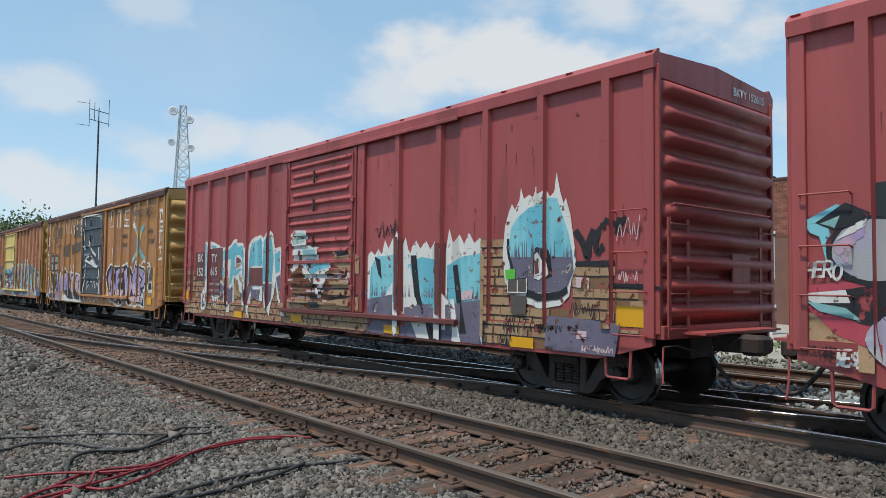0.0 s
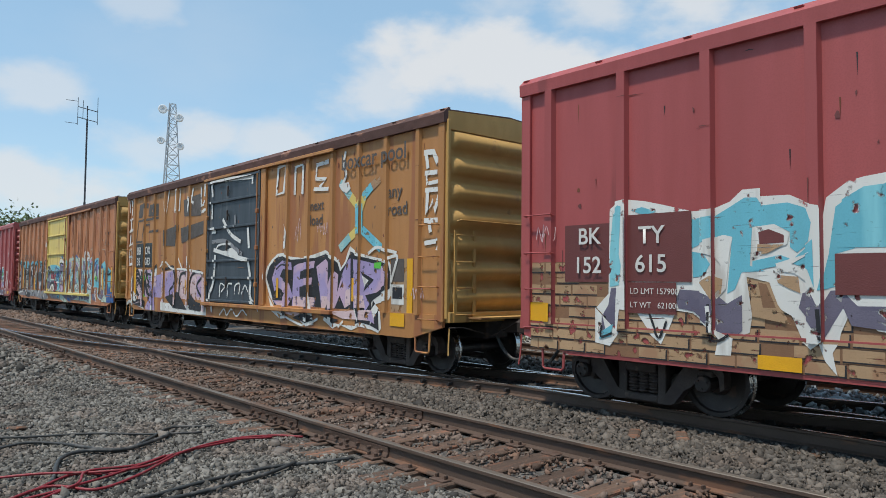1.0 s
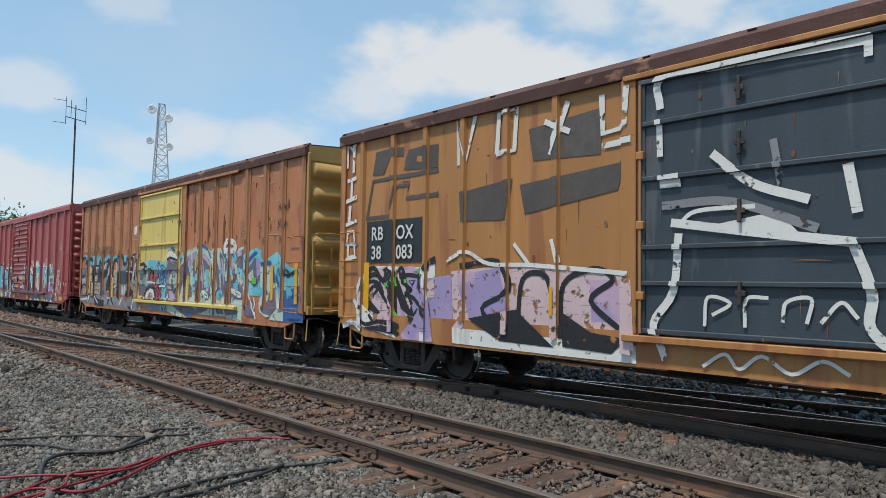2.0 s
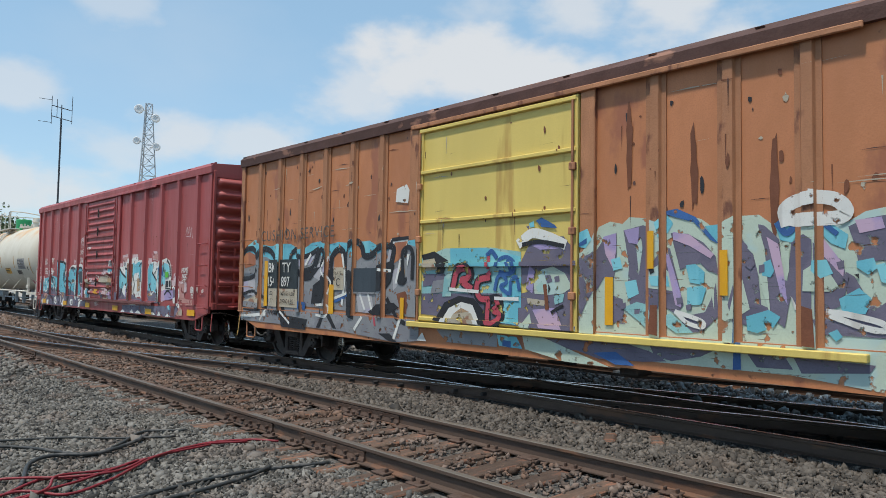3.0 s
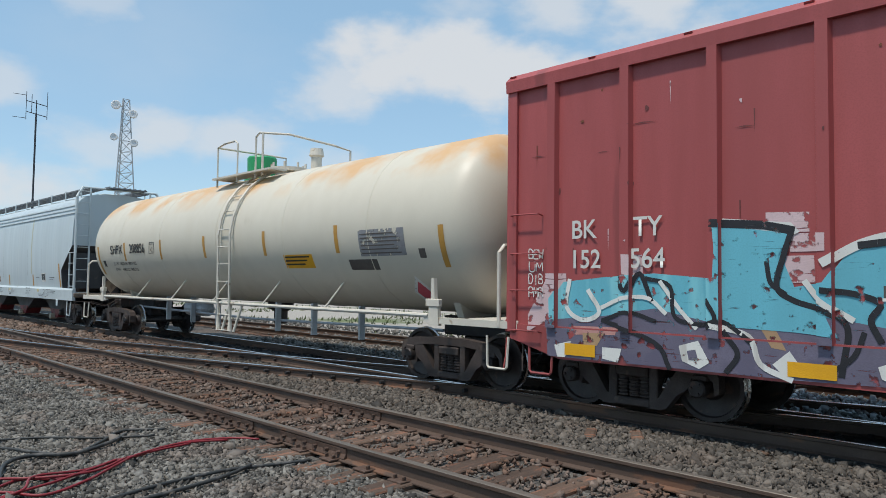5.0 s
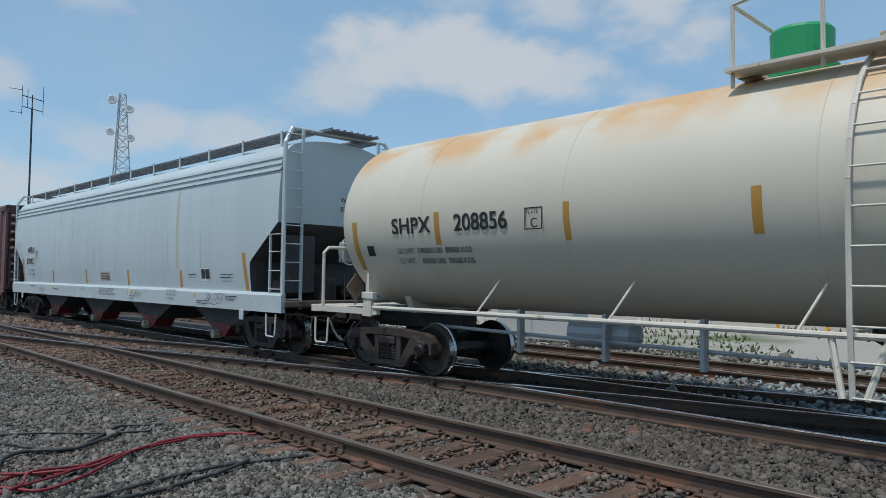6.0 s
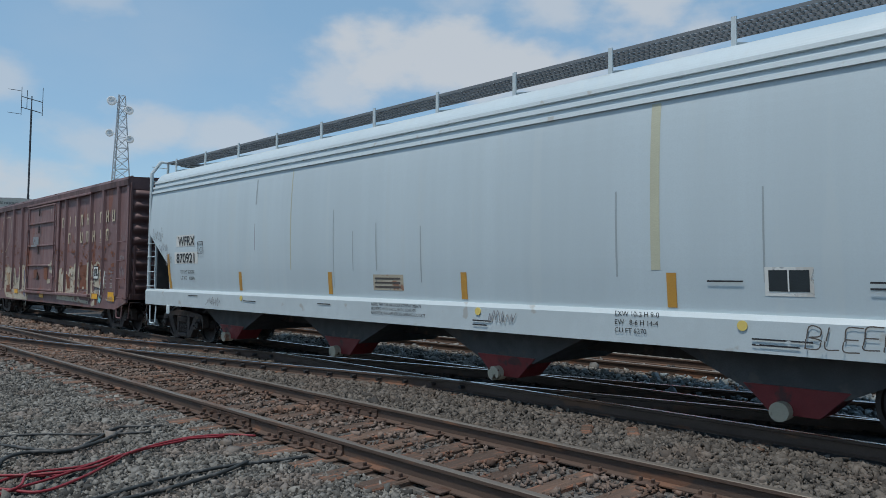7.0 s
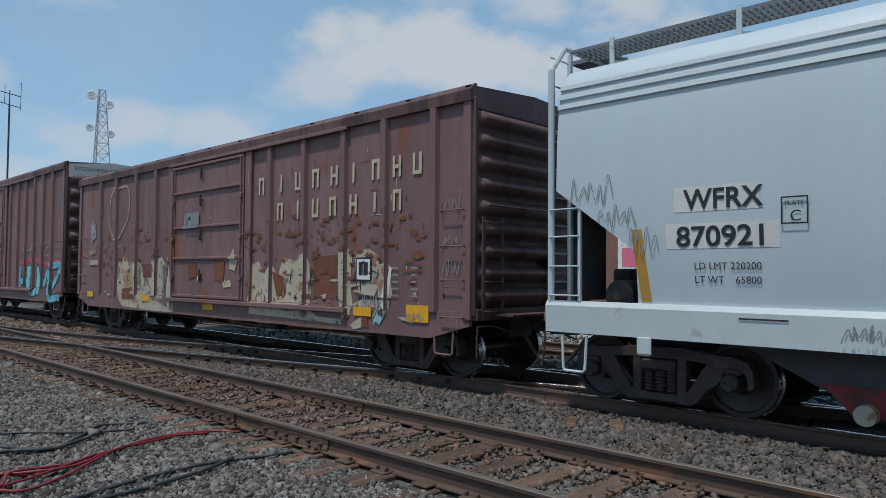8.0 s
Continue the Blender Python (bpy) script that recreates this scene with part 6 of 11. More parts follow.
p.poly([(-18.82, 2.48), (-18.7, 2.59), (-18.65, 2.57), (-18.68, 1.97), (-18.65, 1.83), (-18.68, 1.58), (-18.87, 1.56), (-18.87, 1.98)], "p_cyan", 4)
p.poly([(-18.55, 2.52), (-18.39, 2.55), (-18.19, 2.48), (-18.35, 2.44)], "p_cyan", 4)
p.poly([(-17.72, 2.36), (-17.43, 2.38), (-17.09, 2.56), (-16.96, 2.55), (-16.9, 2.46), (-16.63, 2.47), (-16.42, 2.39), (-16.37, 2.24), (-16.4, 2.05), (-16.54, 1.94), (-16.61, 2), (-16.61, 2.16), (-16.77, 2.25), (-17.01, 2.23), (-17.04, 1.81), (-16.87, 1.75), (-17.13, 1.74), (-17.21, 1.55), (-17.3, 1.5), (-17.24, 2.1), (-17.55, 2.09), (-17.72, 2.02)], "p_cyan", 4)
p.poly([(-16.54, 1.91), (-16.36, 2.07), (-16.35, 1.58), (-16.41, 1.76), (-16.61, 1.84)], "p_cyan", 4)
p.poly([(-17.01, 1.86), (-16.71, 1.92), (-16.61, 1.88), (-16.76, 1.8), (-17.01, 1.75)], "p_cyan", 4)
p.poly([(-17.72, 1.98), (-17.54, 1.95), (-17.46, 1.83), (-17.54, 1.7), (-17.71, 1.68)], "p_cyan", 4)
p.poly([(-16.32, 1.55), (-16.23, 1.92), (-16.19, 2.2), (-16.16, 2.39), (-16.04, 2.48), (-15.99, 1.97), (-16.16, 1.92), (-16.17, 1.59)], "p_cyan", 4)
p.poly([(-15.76, 2.56), (-15.6, 2.65), (-15.61, 1.96), (-15.7, 1.96), (-15.74, 2.18)], "p_cyan", 4)
p.poly([(-17.01, 2.23), (-16.77, 2.25), (-16.61, 2.15), (-16.64, 2.03), (-16.79, 1.97), (-17.01, 1.89)], "p_white", 5)
p.poly([(-17.55, 2.11), (-17.33, 2.16), (-17.23, 2.13), (-17.27, 1.94), (-17.31, 1.56), (-17.42, 1.44), (-17.61, 1.52), (-17.46, 1.69), (-17.37, 1.82), (-17.46, 1.93), (-17.57, 1.96)], "p_white", 5)
p.poly([(-16.94, 2.17), (-16.83, 2.2), (-16.67, 2.13), (-16.67, 2.05), (-16.93, 2.04)], "patch_red", 6)
p.poly([(-16.95, 2.04), (-16.67, 2.03), (-16.85, 1.94), (-16.96, 1.93)], "p_tan", 6)
p.poly([(-16.76, 1.83), (-16.39, 1.94), (-16.6, 1.82), (-16.42, 1.77), (-16.38, 1.46), (-16.44, 1.63), (-16.57, 1.73), (-16.74, 1.75)], "p_white", 5)
p.poly([(-16.76, 1.71), (-16.53, 1.69), (-16.51, 1.52), (-16.63, 1.57), (-16.74, 1.63)], "p_tan", 5)
p.poly([(-18.85, 1.54), (-18.72, 1.55), (-18.75, 1.05), (-18.89, 0.92), (-18.99, 0.92), (-18.97, 1.21), (-18.89, 1.33)], "p_slate", 4)
p.poly([(-17.88, 1.54), (-17.47, 1.52), (-17.3, 1.39), (-17.13, 1.49), (-17.13, 1.1), (-17.21, 1.02), (-17.36, 0.98), (-17.48, 1.12), (-17.71, 1.29), (-17.9, 1.32), (-17.93, 1.42)], "p_slate", 4)
p.poly([(-16.49, 1.52), (-16.4, 1.55), (-16.32, 1.38), (-16.22, 1.55), (-16.12, 1.56), (-15.96, 1.39), (-16.11, 1.37), (-16.22, 1.18), (-16.3, 1.04), (-16.35, 1.12), (-16.42, 1.23), (-16.53, 1.37)], "p_slate", 4)
p.poly([(-18.99, 0.98), (-18.8, 1.09), (-18.84, 0.93), (-19.01, 0.89)], "p_cyan", 5)
p.poly([(-17.6, 1.63), (-17.47, 1.7), (-17.35, 1.66), (-17.37, 1.5), (-17.46, 1.43)], "p_tan", 5)
p.poly([(-17.04, 1.63), (-16.83, 1.63), (-16.74, 1.39), (-16.6, 1.19), (-17.02, 1.26)], "p_tan", 5)
p.poly([(-16.95, 1.63), (-16.86, 1.61), (-16.76, 1.36), (-16.9, 1.36)], "p_tan_dark", 5)
p.stroke([(-17.49, 1.37), (-17.49, 1.01), (-17.4, 0.97), (-17.28, 1.04)], 0.03, "p_black", 6)
p.stroke([(-18.94, 1.18), (-18.99, 0.93), (-18.82, 0.97)], 0.03, "p_black", 6)
p.stroke([(-18.29, 1.24), (-18.15, 0.96), (-18.06, 1.15)], 0.03, "p_black", 6)
p.stroke([(-16.32, 1.35), (-16.3, 1.07)], 0.04, "p_black", 6)
p.stroke([(-17.5, 1.34), (-17.46, 1.08)], 0.05, "p_white", 6)
p.poly([(-18.12, 1.62), (-17.93, 1.61), (-17.97, 1.32), (-18.11, 1.3)], "p_tan", 4)
p.poly([(-16.24, 1.88), (-16.19, 2.51), (-15.98, 2.65), (-15.53, 2.66), (-15.36, 2.56), (-15.14, 2.78), (-15, 2.7), (-14.89, 2.36), (-14.63, 2.39), (-14.45, 2.19), (-14.45, 1.86), (-14.6, 1.79), (-14.5, 1.25), (-14.34, 0.82), (-14.49, 0.84), (-14.72, 1.2), (-14.83, 1.6), (-14.93, 1.24), (-15.09, 0.81), (-15.23, 0.96), (-15.32, 1.6), (-15.49, 1.46), (-15.48, 1.13), (-15.8, 1.17), (-16.03, 1.4), (-16.2, 1.06)], "p_white", 3)
p.poly([(-16.15, 1.98), (-16.1, 2.46), (-15.9, 2.57), (-15.56, 2.59), (-15.49, 1.97)], "p_cyan", 5)
p.poly([(-15.35, 1.6), (-15.3, 2.52), (-15.14, 2.67), (-15.06, 2.57), (-14.94, 2.14), (-15.02, 1.6)], "p_cyan", 5)
p.poly([(-14.89, 2.22), (-14.66, 2.3), (-14.55, 2.12), (-14.58, 1.86), (-14.83, 1.78)], "p_cyan", 5)
p.poly([(-15.32, 1.55), (-14.99, 1.55), (-15.06, 1.06), (-15.17, 1.05)], "p_slate", 5)
p.poly([(-14.81, 1.69), (-14.6, 1.76), (-14.49, 1.21), (-14.62, 1.21)], "p_slate", 5)
p.poly([(-16.11, 1.4), (-15.59, 1.41), (-15.65, 1.17), (-16.03, 1.21)], "p_slate", 5)
p.rect(-18.61, -17.72, 1.63, 2.46, "patch_red", 8)
p.rect(-19.6, -18.86, 1.62, 2.38, "patch_red", 2)
p.rect(-16.17, -15.42, 1.51, 1.92, "patch_red", 8)
p.done("sky-blue graffiti letters outlined in white")
p = Piece(car_red, xc1)
p.poly([(-14, 2.61), (-13.8, 2.71), (-13.31, 2.68), (-13.29, 2.37), (-12.85, 2.32), (-12.84, 2), (-12.4, 2.02), (-12.36, 1.84), (-12.51, 1.8), (-12.51, 1.61), (-12.68, 1.5), (-12.74, 1.27), (-12.87, 1.27), (-12.89, 1.52), (-13.1, 1.61), (-13.18, 1.69), (-13.36, 1.66), (-13.47, 1.93), (-13.65, 1.98), (-13.8, 1.77), (-13.95, 1.86), (-13.86, 2.27)], "p_white", 4)
p.poly([(-13.94, 2.56), (-13.77, 2.65), (-13.35, 2.64), (-13.37, 2.45), (-13.86, 2.4)], "p_teal", 5)
p.poly([(-13.46, 2.29), (-12.9, 2.27), (-12.92, 2.12), (-13.41, 2.16)], "p_teal", 5)
p.poly([(-13.1, 1.96), (-12.42, 1.99), (-12.45, 1.88), (-12.8, 1.84), (-12.94, 1.77), (-13.12, 1.78)], "p_cyan", 5)
p.poly([(-13.35, 2.09), (-12.92, 2.08), (-13.1, 1.96), (-13.33, 1.85)], "p_cyan", 5)
p.poly([(-13.39, 1.85), (-13.25, 1.86), (-13.3, 1.65), (-13.39, 1.69)], "p_white", 5)
p.poly([(-13.63, 2.26), (-13.52, 2.27), (-13.54, 1.97), (-13.65, 2.02)], "patch_red", 6)
p.poly([(-13.08, 1.67), (-12.95, 1.69), (-12.97, 1.52), (-13.05, 1.55)], "patch_red", 6)
p.poly([(-12.24, 2.2), (-11.72, 2.22), (-11.34, 2.1), (-11.34, 1.76), (-11.89, 1.83), (-12.24, 1.95)], "p_tan", 3)
p.poly([(-14.22, 1.22), (-12.51, 1.2), (-11.34, 1.35), (-11.35, 1.07), (-14.22, 1.01)], "p_tan", 2)
p.poly([(-12.36, 1.62), (-11.72, 1.62), (-11.48, 1.48), (-11.56, 1.31), (-12.33, 1.32)], "p_tan", 3)
p.poly([(-12.16, 2.22), (-11.72, 2.21), (-11.72, 2.13), (-12.16, 2.11)], "p_black", 4)
p.stroke([(-12.8, 1.46), (-11.48, 1.48)], 0.03, "p_black", 4, False)
p.stroke([(-12.42, 1.28), (-11.37, 1.35)], 0.03, "p_black", 4, False)
p.stroke([(-14.08, 1.14), (-12.8, 1.15)], 0.03, "p_black", 4, False)
p.poly([(-13.18, 1.19), (-12.78, 1.2), (-12.78, 1.06), (-13.18, 1.06)], "patch_slate", 5)
p.poly([(-11.8, 1.83), (-11.64, 1.79), (-11.68, 1.65), (-11.82, 1.69)], "p_pink", 4)
p.poly([(-12.33, 1.47), (-11.97, 1.51), (-12.02, 1.37), (-12.31, 1.36)], "p_rust", 3)
p.done("pale blue and white graffiti arrow on the door")
p = Piece(car_red, xc1)
p.poly([(-11.14, 0.67), (-11.16, 2.11), (-11.05, 2.19), (-10.92, 2.11), (-10.82, 2.23), (-10.71, 2.12), (-10.61, 2.38), (-10.5, 2.22), (-10.36, 2.42), (-10.26, 2.26), (-10.16, 2.54), (-10.06, 2.29), (-9.99, 2.41), (-9.89, 2.14), (-9.69, 2.34), (-9.57, 2.19), (-9.42, 2.33), (-9.3, 2.17), (-9.15, 2.35), (-9.08, 2.18), (-8.89, 2.17), (-8.82, 2.5), (-8.72, 2.26), (-8.56, 2.39), (-8.45, 2.23), (-8.34, 2.41), (-8.21, 2.24), (-8.05, 2.34), (-7.96, 2.15), (-7.95, 0.67)], "p_white", 1)
p.poly([(-11.05, 1.87), (-10.89, 2.08), (-10.25, 2.11), (-10.21, 1.81), (-10.17, 1.26), (-11.08, 1.29)], "p_cyan", 2)
p.poly([(-9.92, 1.91), (-9.54, 2.05), (-9.09, 1.99), (-9.04, 1.2), (-9.43, 1.04), (-9.87, 1.17)], "p_cyan", 2)
p.poly([(-8.86, 1.89), (-8.51, 2.03), (-8.03, 2.08), (-7.96, 1.23), (-8.54, 1.21), (-8.85, 1.25)], "p_cyan", 2)
p.poly([(-11.12, 1.29), (-10.2, 1.41), (-10.15, 0.67), (-11.1, 0.67)], "p_slate", 2)
p.poly([(-9.97, 1.17), (-9.05, 1.29), (-9.01, 0.67), (-9.95, 0.67)], "p_slate", 2)
p.poly([(-8.87, 1.25), (-7.97, 1.36), (-7.94, 0.67), (-8.86, 0.67)], "p_slate", 2)
p.poly([(-10.92, 2.09), (-10.74, 2.02), (-10.69, 1.66), (-10.8, 1.76)], "p_black", 4)
p.poly([(-9.83, 2.08), (-9.67, 2.08), (-9.56, 1.42), (-9.4, 1.04), (-9.51, 1.04), (-9.72, 1.42)], "p_black", 4)
p.poly([(-9.21, 1.99), (-9.12, 1.99), (-9.05, 1.71), (-9.14, 1.8)], "p_black", 4)
p.poly([(-8.71, 1.89), (-8.6, 1.91), (-8.49, 1.35), (-8.35, 0.82), (-8.51, 0.81), (-8.62, 1.35)], "p_black", 4)
p.poly([(-10.04, 1.66), (-9.85, 1.91), (-9.58, 1.03), (-9.39, 0.67), (-9.61, 0.67), (-9.83, 1.02)], "p_white", 3)
p.poly([(-8.76, 1.34), (-8.65, 1.35), (-8.53, 0.72), (-8.67, 0.71)], "p_white", 3)
p.poly([(-11.1, 0.67), (-7.91, 0.67), (-7.91, 0.67), (-7.78, 0.67), (-10.22, 0.67)], "p_slate", 1)
p.poly([(-10.39, 0.85), (-7.95, 0.84), (-7.95, 0.67), (-10.39, 0.67)], "p_slate", 1)
p.poly([(-9.55, 0.94), (-9.37, 0.93), (-9.27, 0.67), (-9.54, 0.67)], "p_white", 4)
p.poly([(-9.37, 0.93), (-9.22, 0.92), (-9.06, 0.67), (-9.27, 0.67)], "p_black", 4)
p.poly([(-8.67, 0.94), (-8.56, 0.93), (-8.48, 0.67), (-8.7, 0.67)], "p_white", 4)
p.poly([(-8.03, 2.06), (-7.9, 2.07), (-7.93, 0.76), (-8.04, 0.84)], "p_tan", 3)
p.poly([(-10.23, 2.42), (-10.06, 2.41), (-10.03, 1.09), (-10.2, 1.13)], "patch_red", 6)
p.poly([(-9.09, 2.27), (-8.89, 2.27), (-8.9, 1.06), (-9.07, 1.09)], "patch_red", 6)
p.poly([(-8.49, 1.48), (-8.22, 1.5), (-8.25, 1.36), (-8.49, 1.33)], "p_pink", 5)
drips(p, -11.3, -8.1, 1.36, "p_slate", 3, 31, 54, 0.25, True)
p.done("flaming blue block letters fading to purple")
p = Piece(car_red, xc1)
p.poly([(-7.58, 2.05), (-7.53, 2.47), (-7.45, 2.68), (-7.39, 2.79), (-7.33, 2.7), (-7.24, 2.83), (-7.21, 3.02), (-7.15, 2.85), (-7.04, 2.9), (-6.97, 2.85), (-6.92, 2.97), (-6.88, 3.1), (-6.83, 2.88), (-6.71, 2.93), (-6.65, 2.84), (-6.57, 2.9), (-6.53, 3.17), (-6.46, 2.89), (-6.4, 2.72), (-6.36, 2.8), (-6.28, 2.56), (-6.2, 2.09), (-6.18, 1.86), (-6.26, 1.67), (-6.3, 1.44), (-6.46, 1.31), (-6.77, 1.26), (-7.09, 1.32), (-7.34, 1.46), (-7.53, 1.63)], "p_white", 3)
p.poly([(-7.44, 2.21), (-7.41, 2.42), (-7.28, 2.58), (-7.05, 2.71), (-6.71, 2.76), (-6.69, 2.83), (-6.52, 2.81), (-6.32, 2.33), (-6.24, 2.02), (-6.24, 1.92), (-7.44, 1.88)], "p_cyan", 4)
p.poly([(-7.44, 2), (-6.24, 1.98), (-6.22, 1.79), (-6.32, 1.59), (-6.46, 1.51), (-6.98, 1.48), (-7.3, 1.59), (-7.41, 1.79)], "p_slate", 4)
p.poly([(-7.09, 1.53), (-6.77, 1.47), (-6.46, 1.51), (-6.33, 1.59), (-6.32, 1.49), (-6.46, 1.4), (-6.79, 1.36), (-7.09, 1.42)], "p_black", 5)
p.poly([(-6.95, 2.05), (-6.82, 2.13), (-6.67, 2.09), (-6.62, 1.95), (-6.6, 1.71), (-6.68, 1.69), (-6.85, 1.66), (-6.96, 1.76)], "p_black", 5)
p.poly([(-6.92, 1.97), (-6.81, 2.06), (-6.71, 1.93), (-6.66, 1.75), (-6.77, 1.66), (-6.9, 1.69)], "p_white", 6)
p.poly([(-6.86, 1.94), (-6.79, 1.93), (-6.77, 1.76), (-6.85, 1.74)], "patch_red", 7)
p.stroke([(-7.46, 2.26), (-7.45, 2.05), (-7.37, 1.84)], 0.05, "p_black", 5)
p.poly([(-7.51, 1.81), (-7.3, 1.83), (-7.3, 1.68), (-7.49, 1.67)], "p_green", 9)
p.poly([(-7.3, 1.83), (-7.07, 1.84), (-7.07, 1.69), (-7.27, 1.68)], "p_slate", 9)
p.poly([(-7.45, 1.66), (-7.07, 1.68), (-7.07, 1.47), (-7.45, 1.44)], "p_primer", 9)
p.stroke([(-7.45, 1.66), (-7.45, 1.48), (-7.26, 1.48), (-7.07, 1.48), (-7.07, 1.68)], 0.02, "p_white", 10, False)
p.stroke([(-7.25, 1.65), (-7.25, 1.48)], 0.02, "p_white", 10, False)
p.poly([(-7.39, 1.44), (-7.07, 1.43), (-7.09, 1.16), (-7.39, 1.17)], "p_primer", 9)
p.poly([(-6.21, 1.71), (-5.95, 1.69), (-5.95, 1.55), (-6.21, 1.57)], "p_pink", 8)
p.poly([(-6.66, 1.17), (-5.44, 1.12), (-5.52, 0.69), (-6.71, 0.7)], "p_slate", 8)
p.poly([(-6.13, 0.99), (-5.97, 0.99), (-5.97, 0.89), (-6.14, 0.88)], "p_pink", 9)
drips(p, -7.4, -6.2, 1.98, "p_slate", 5, 8, 30, 0.28, True)
p.done("flaming blue drop with a dark letter inside")
p = Piece(car_red, xc1)
p.stroke([(-6.18, 2.31), (-6.07, 2.16), (-5.99, 1.97), (-5.97, 2.16), (-5.9, 2.31)], 0.1, "p_black", 2)
p.stroke([(-5.68, 2.37), (-5.79, 2.32), (-5.86, 2.19), (-5.82, 2.04), (-5.7, 2.09)], 0.1, "p_black", 2)
p.stroke([(-5.64, 2.44), (-5.5, 2.38), (-5.4, 2.46)], 0.07, "p_black", 2)
p.stroke([(-5.49, 2.45), (-5.52, 2.29)], 0.07, "p_black", 2)
p.stroke([(-10.86, 2.6), (-10.82, 2.44), (-10.69, 2.73), (-10.64, 2.43)], 0.035, "p_black", 2, False)
p.stroke([(-10.54, 2.62), (-10.59, 2.47), (-10.47, 2.47), (-10.54, 2.62)], 0.03, "p_black", 2, False)
p.stroke([(-10.44, 2.65), (-10.4, 2.44), (-10.3, 2.66)], 0.03, "p_black", 2, False)
p.stroke([(-10.4, 2.55), (-10.23, 2.58)], 0.03, "p_black", 2, False)
p.stroke([(-10.2, 2.72), (-10.23, 2.42), (-10.1, 2.61), (-10.23, 2.64)], 0.03, "p_black", 2, False)
p.stroke([(-6.18, 1.88), (-5.59, 1.86), (-5.57, 1.61), (-4.88, 1.57)], 0.04, "p_black", 4, False)
letters(p, "MATTI", -7.5, -6.9, 0.93, 1.12, [(0.022, "p_black", 9)], 0.02, 0.03, 9)
tags(p, [(-6.25, 1.2, 0.45, 0.16), (-6.9, 0.93, 0.5, 0.16), (-7.65, 0.72, 0.3, 0.14)], "p_black", 3, 9)
tags(p, [(-5.5, 2.2, 0.35, 0.25), (-5.5, 1.65, 0.3, 0.12), (-20.1, 2.2, 0.35, 0.22), (-6.05, 0.72, 0.5, 0.08)], "p_pink", 4, 9)
p.done("small black and pale pen scrawls")
lettering(car_red, xc1, "BK", -19.36, 2.12, 0.3, "p_white", FACE - 0.045, 0.004)
lettering(car_red, xc1, "TY", -18.43, 2.1, 0.3, "p_white", FACE - 0.045, 0.004)
lettering(car_red, xc1, "152", -19.43, 1.74, 0.3, "p_white", FACE - 0.045, 0.004)
lettering(car_red, xc1, "615", -18.48, 1.75, 0.3, "p_white", FACE - 0.045, 0.004)
p = Piece(car_red, xc1)
p.rect(-18.6, -17.92, 1.24, 1.62, "patch_red", 8)
p.done("dark red data patch", "data_patch")
lettering(car_red, xc1, "LD LMT 157900", -18.55, 1.48, 0.1, "p_white", FACE - 0.045)
lettering(car_red, xc1, "LT WT   62100", -18.55, 1.31, 0.1, "p_white", FACE - 0.045)
lettering(car_red, xc1, "BKTY 152615", xc1 + L1 / 2 + 0.045, 4.29, 0.16, "p_white", 0.45, 0.005, turn=90)
reflectors(car_red, xc1, [(-10.33, 0.77), (-7.15, 0.76), (-13.8, 0.82), (-16.72, 0.78)])
reflectors(car_red, xc1, [(-5.3, 1.21), (-20.05, 1.2)], 0.44, 0.26)

# dark red leading car
p = Piece(car_front, xc0)
u = -3.3
p.poly([(u + 0.02, 0.8), (u + 2.6, 0.75), (u + 2.6, 1.5), (u + 0.02, 1.45)], "p_tan", 0)
p.poly([(u + 0.0, 1.60), (u + 0.5, 1.66), (u + 1.4, 1.5), (u + 2.4, 1.2), (u + 2.4, 1.02), (u + 0.68, 1.04), (u + 0.42, 1.12), (u + 0.2, 1.33), (u + 0.02, 1.44)], "p_rose", 1)
p.poly([(u + 0.02, 1.52), (u + 0.9, 1.64), (u + 1.8, 1.66), (u + 1.8, 1.3), (u + 0.72, 1.24), (u + 0.25, 1.36)], "p_black", 2)
p.poly([(u + 0.03, 1.53), (u + 0.5, 1.58), (u + 0.54, 1.45), (u + 0.2, 1.44)], "p_white", 3)
p.poly([(u + 0.12, 1.46), (u + 0.5, 1.40), (u + 0.66, 1.27), (u + 0.25, 1.36)], "p_teal", 4)
p.poly(blotch(u + 0.76, 1.96, 0.44, 0.34, 12, 26, 0.02), "p_black", 2)
p.poly(blotch(u + 0.78, 1.97, 0.405, 0.30, 13, 26, 0.02), "p_silver", 3)
p.poly([(u + 0.40, 1.97), (u + 0.50, 2.13), (u + 0.72, 2.24), (u + 0.70, 2.10), (u + 0.56, 2.02), (u + 0.52, 1.84)], "p_lilac", 4)
p.poly([(u + 0.42, 2.08), (u + 0.55, 2.20), (u + 0.73, 2.27), (u + 0.71, 2.19), (u + 0.55, 2.13)], "p_white", 5)
p.poly([(u + 0.9, 1.72), (u + 1.15, 1.82), (u + 1.12, 2.1), (u + 0.98, 1.95)], "p_lilac", 4)
p.poly([(u + 0.10, 2.28), (u + 0.43, 2.44), (u + 0.49, 2.41), (u + 0.24, 2.26), (u + 0.39, 2.17), (u + 0.32, 2.05), (u + 0.33, 1.84), (u + 0.26, 2.12), (u + 0.17, 2.16)], "p_cyan", 4)
p.poly([(u + 0.22, 2.26), (u + 0.51, 2.45), (u + 0.76, 2.33), (u + 0.74, 2.26), (u + 0.5, 2.2), (u + 0.38, 2.18)], "p_black", 5)
p.poly([(u + 0.27, 2.25), (u + 0.46, 2.32), (u + 0.41, 2.2)], "p_teal", 6)
p.poly([(u + 0.78, 2.62), (u + 1.5, 2.66), (u + 1.5, 2.2), (u + 0.79, 2.24)], "patch_slate", 1)
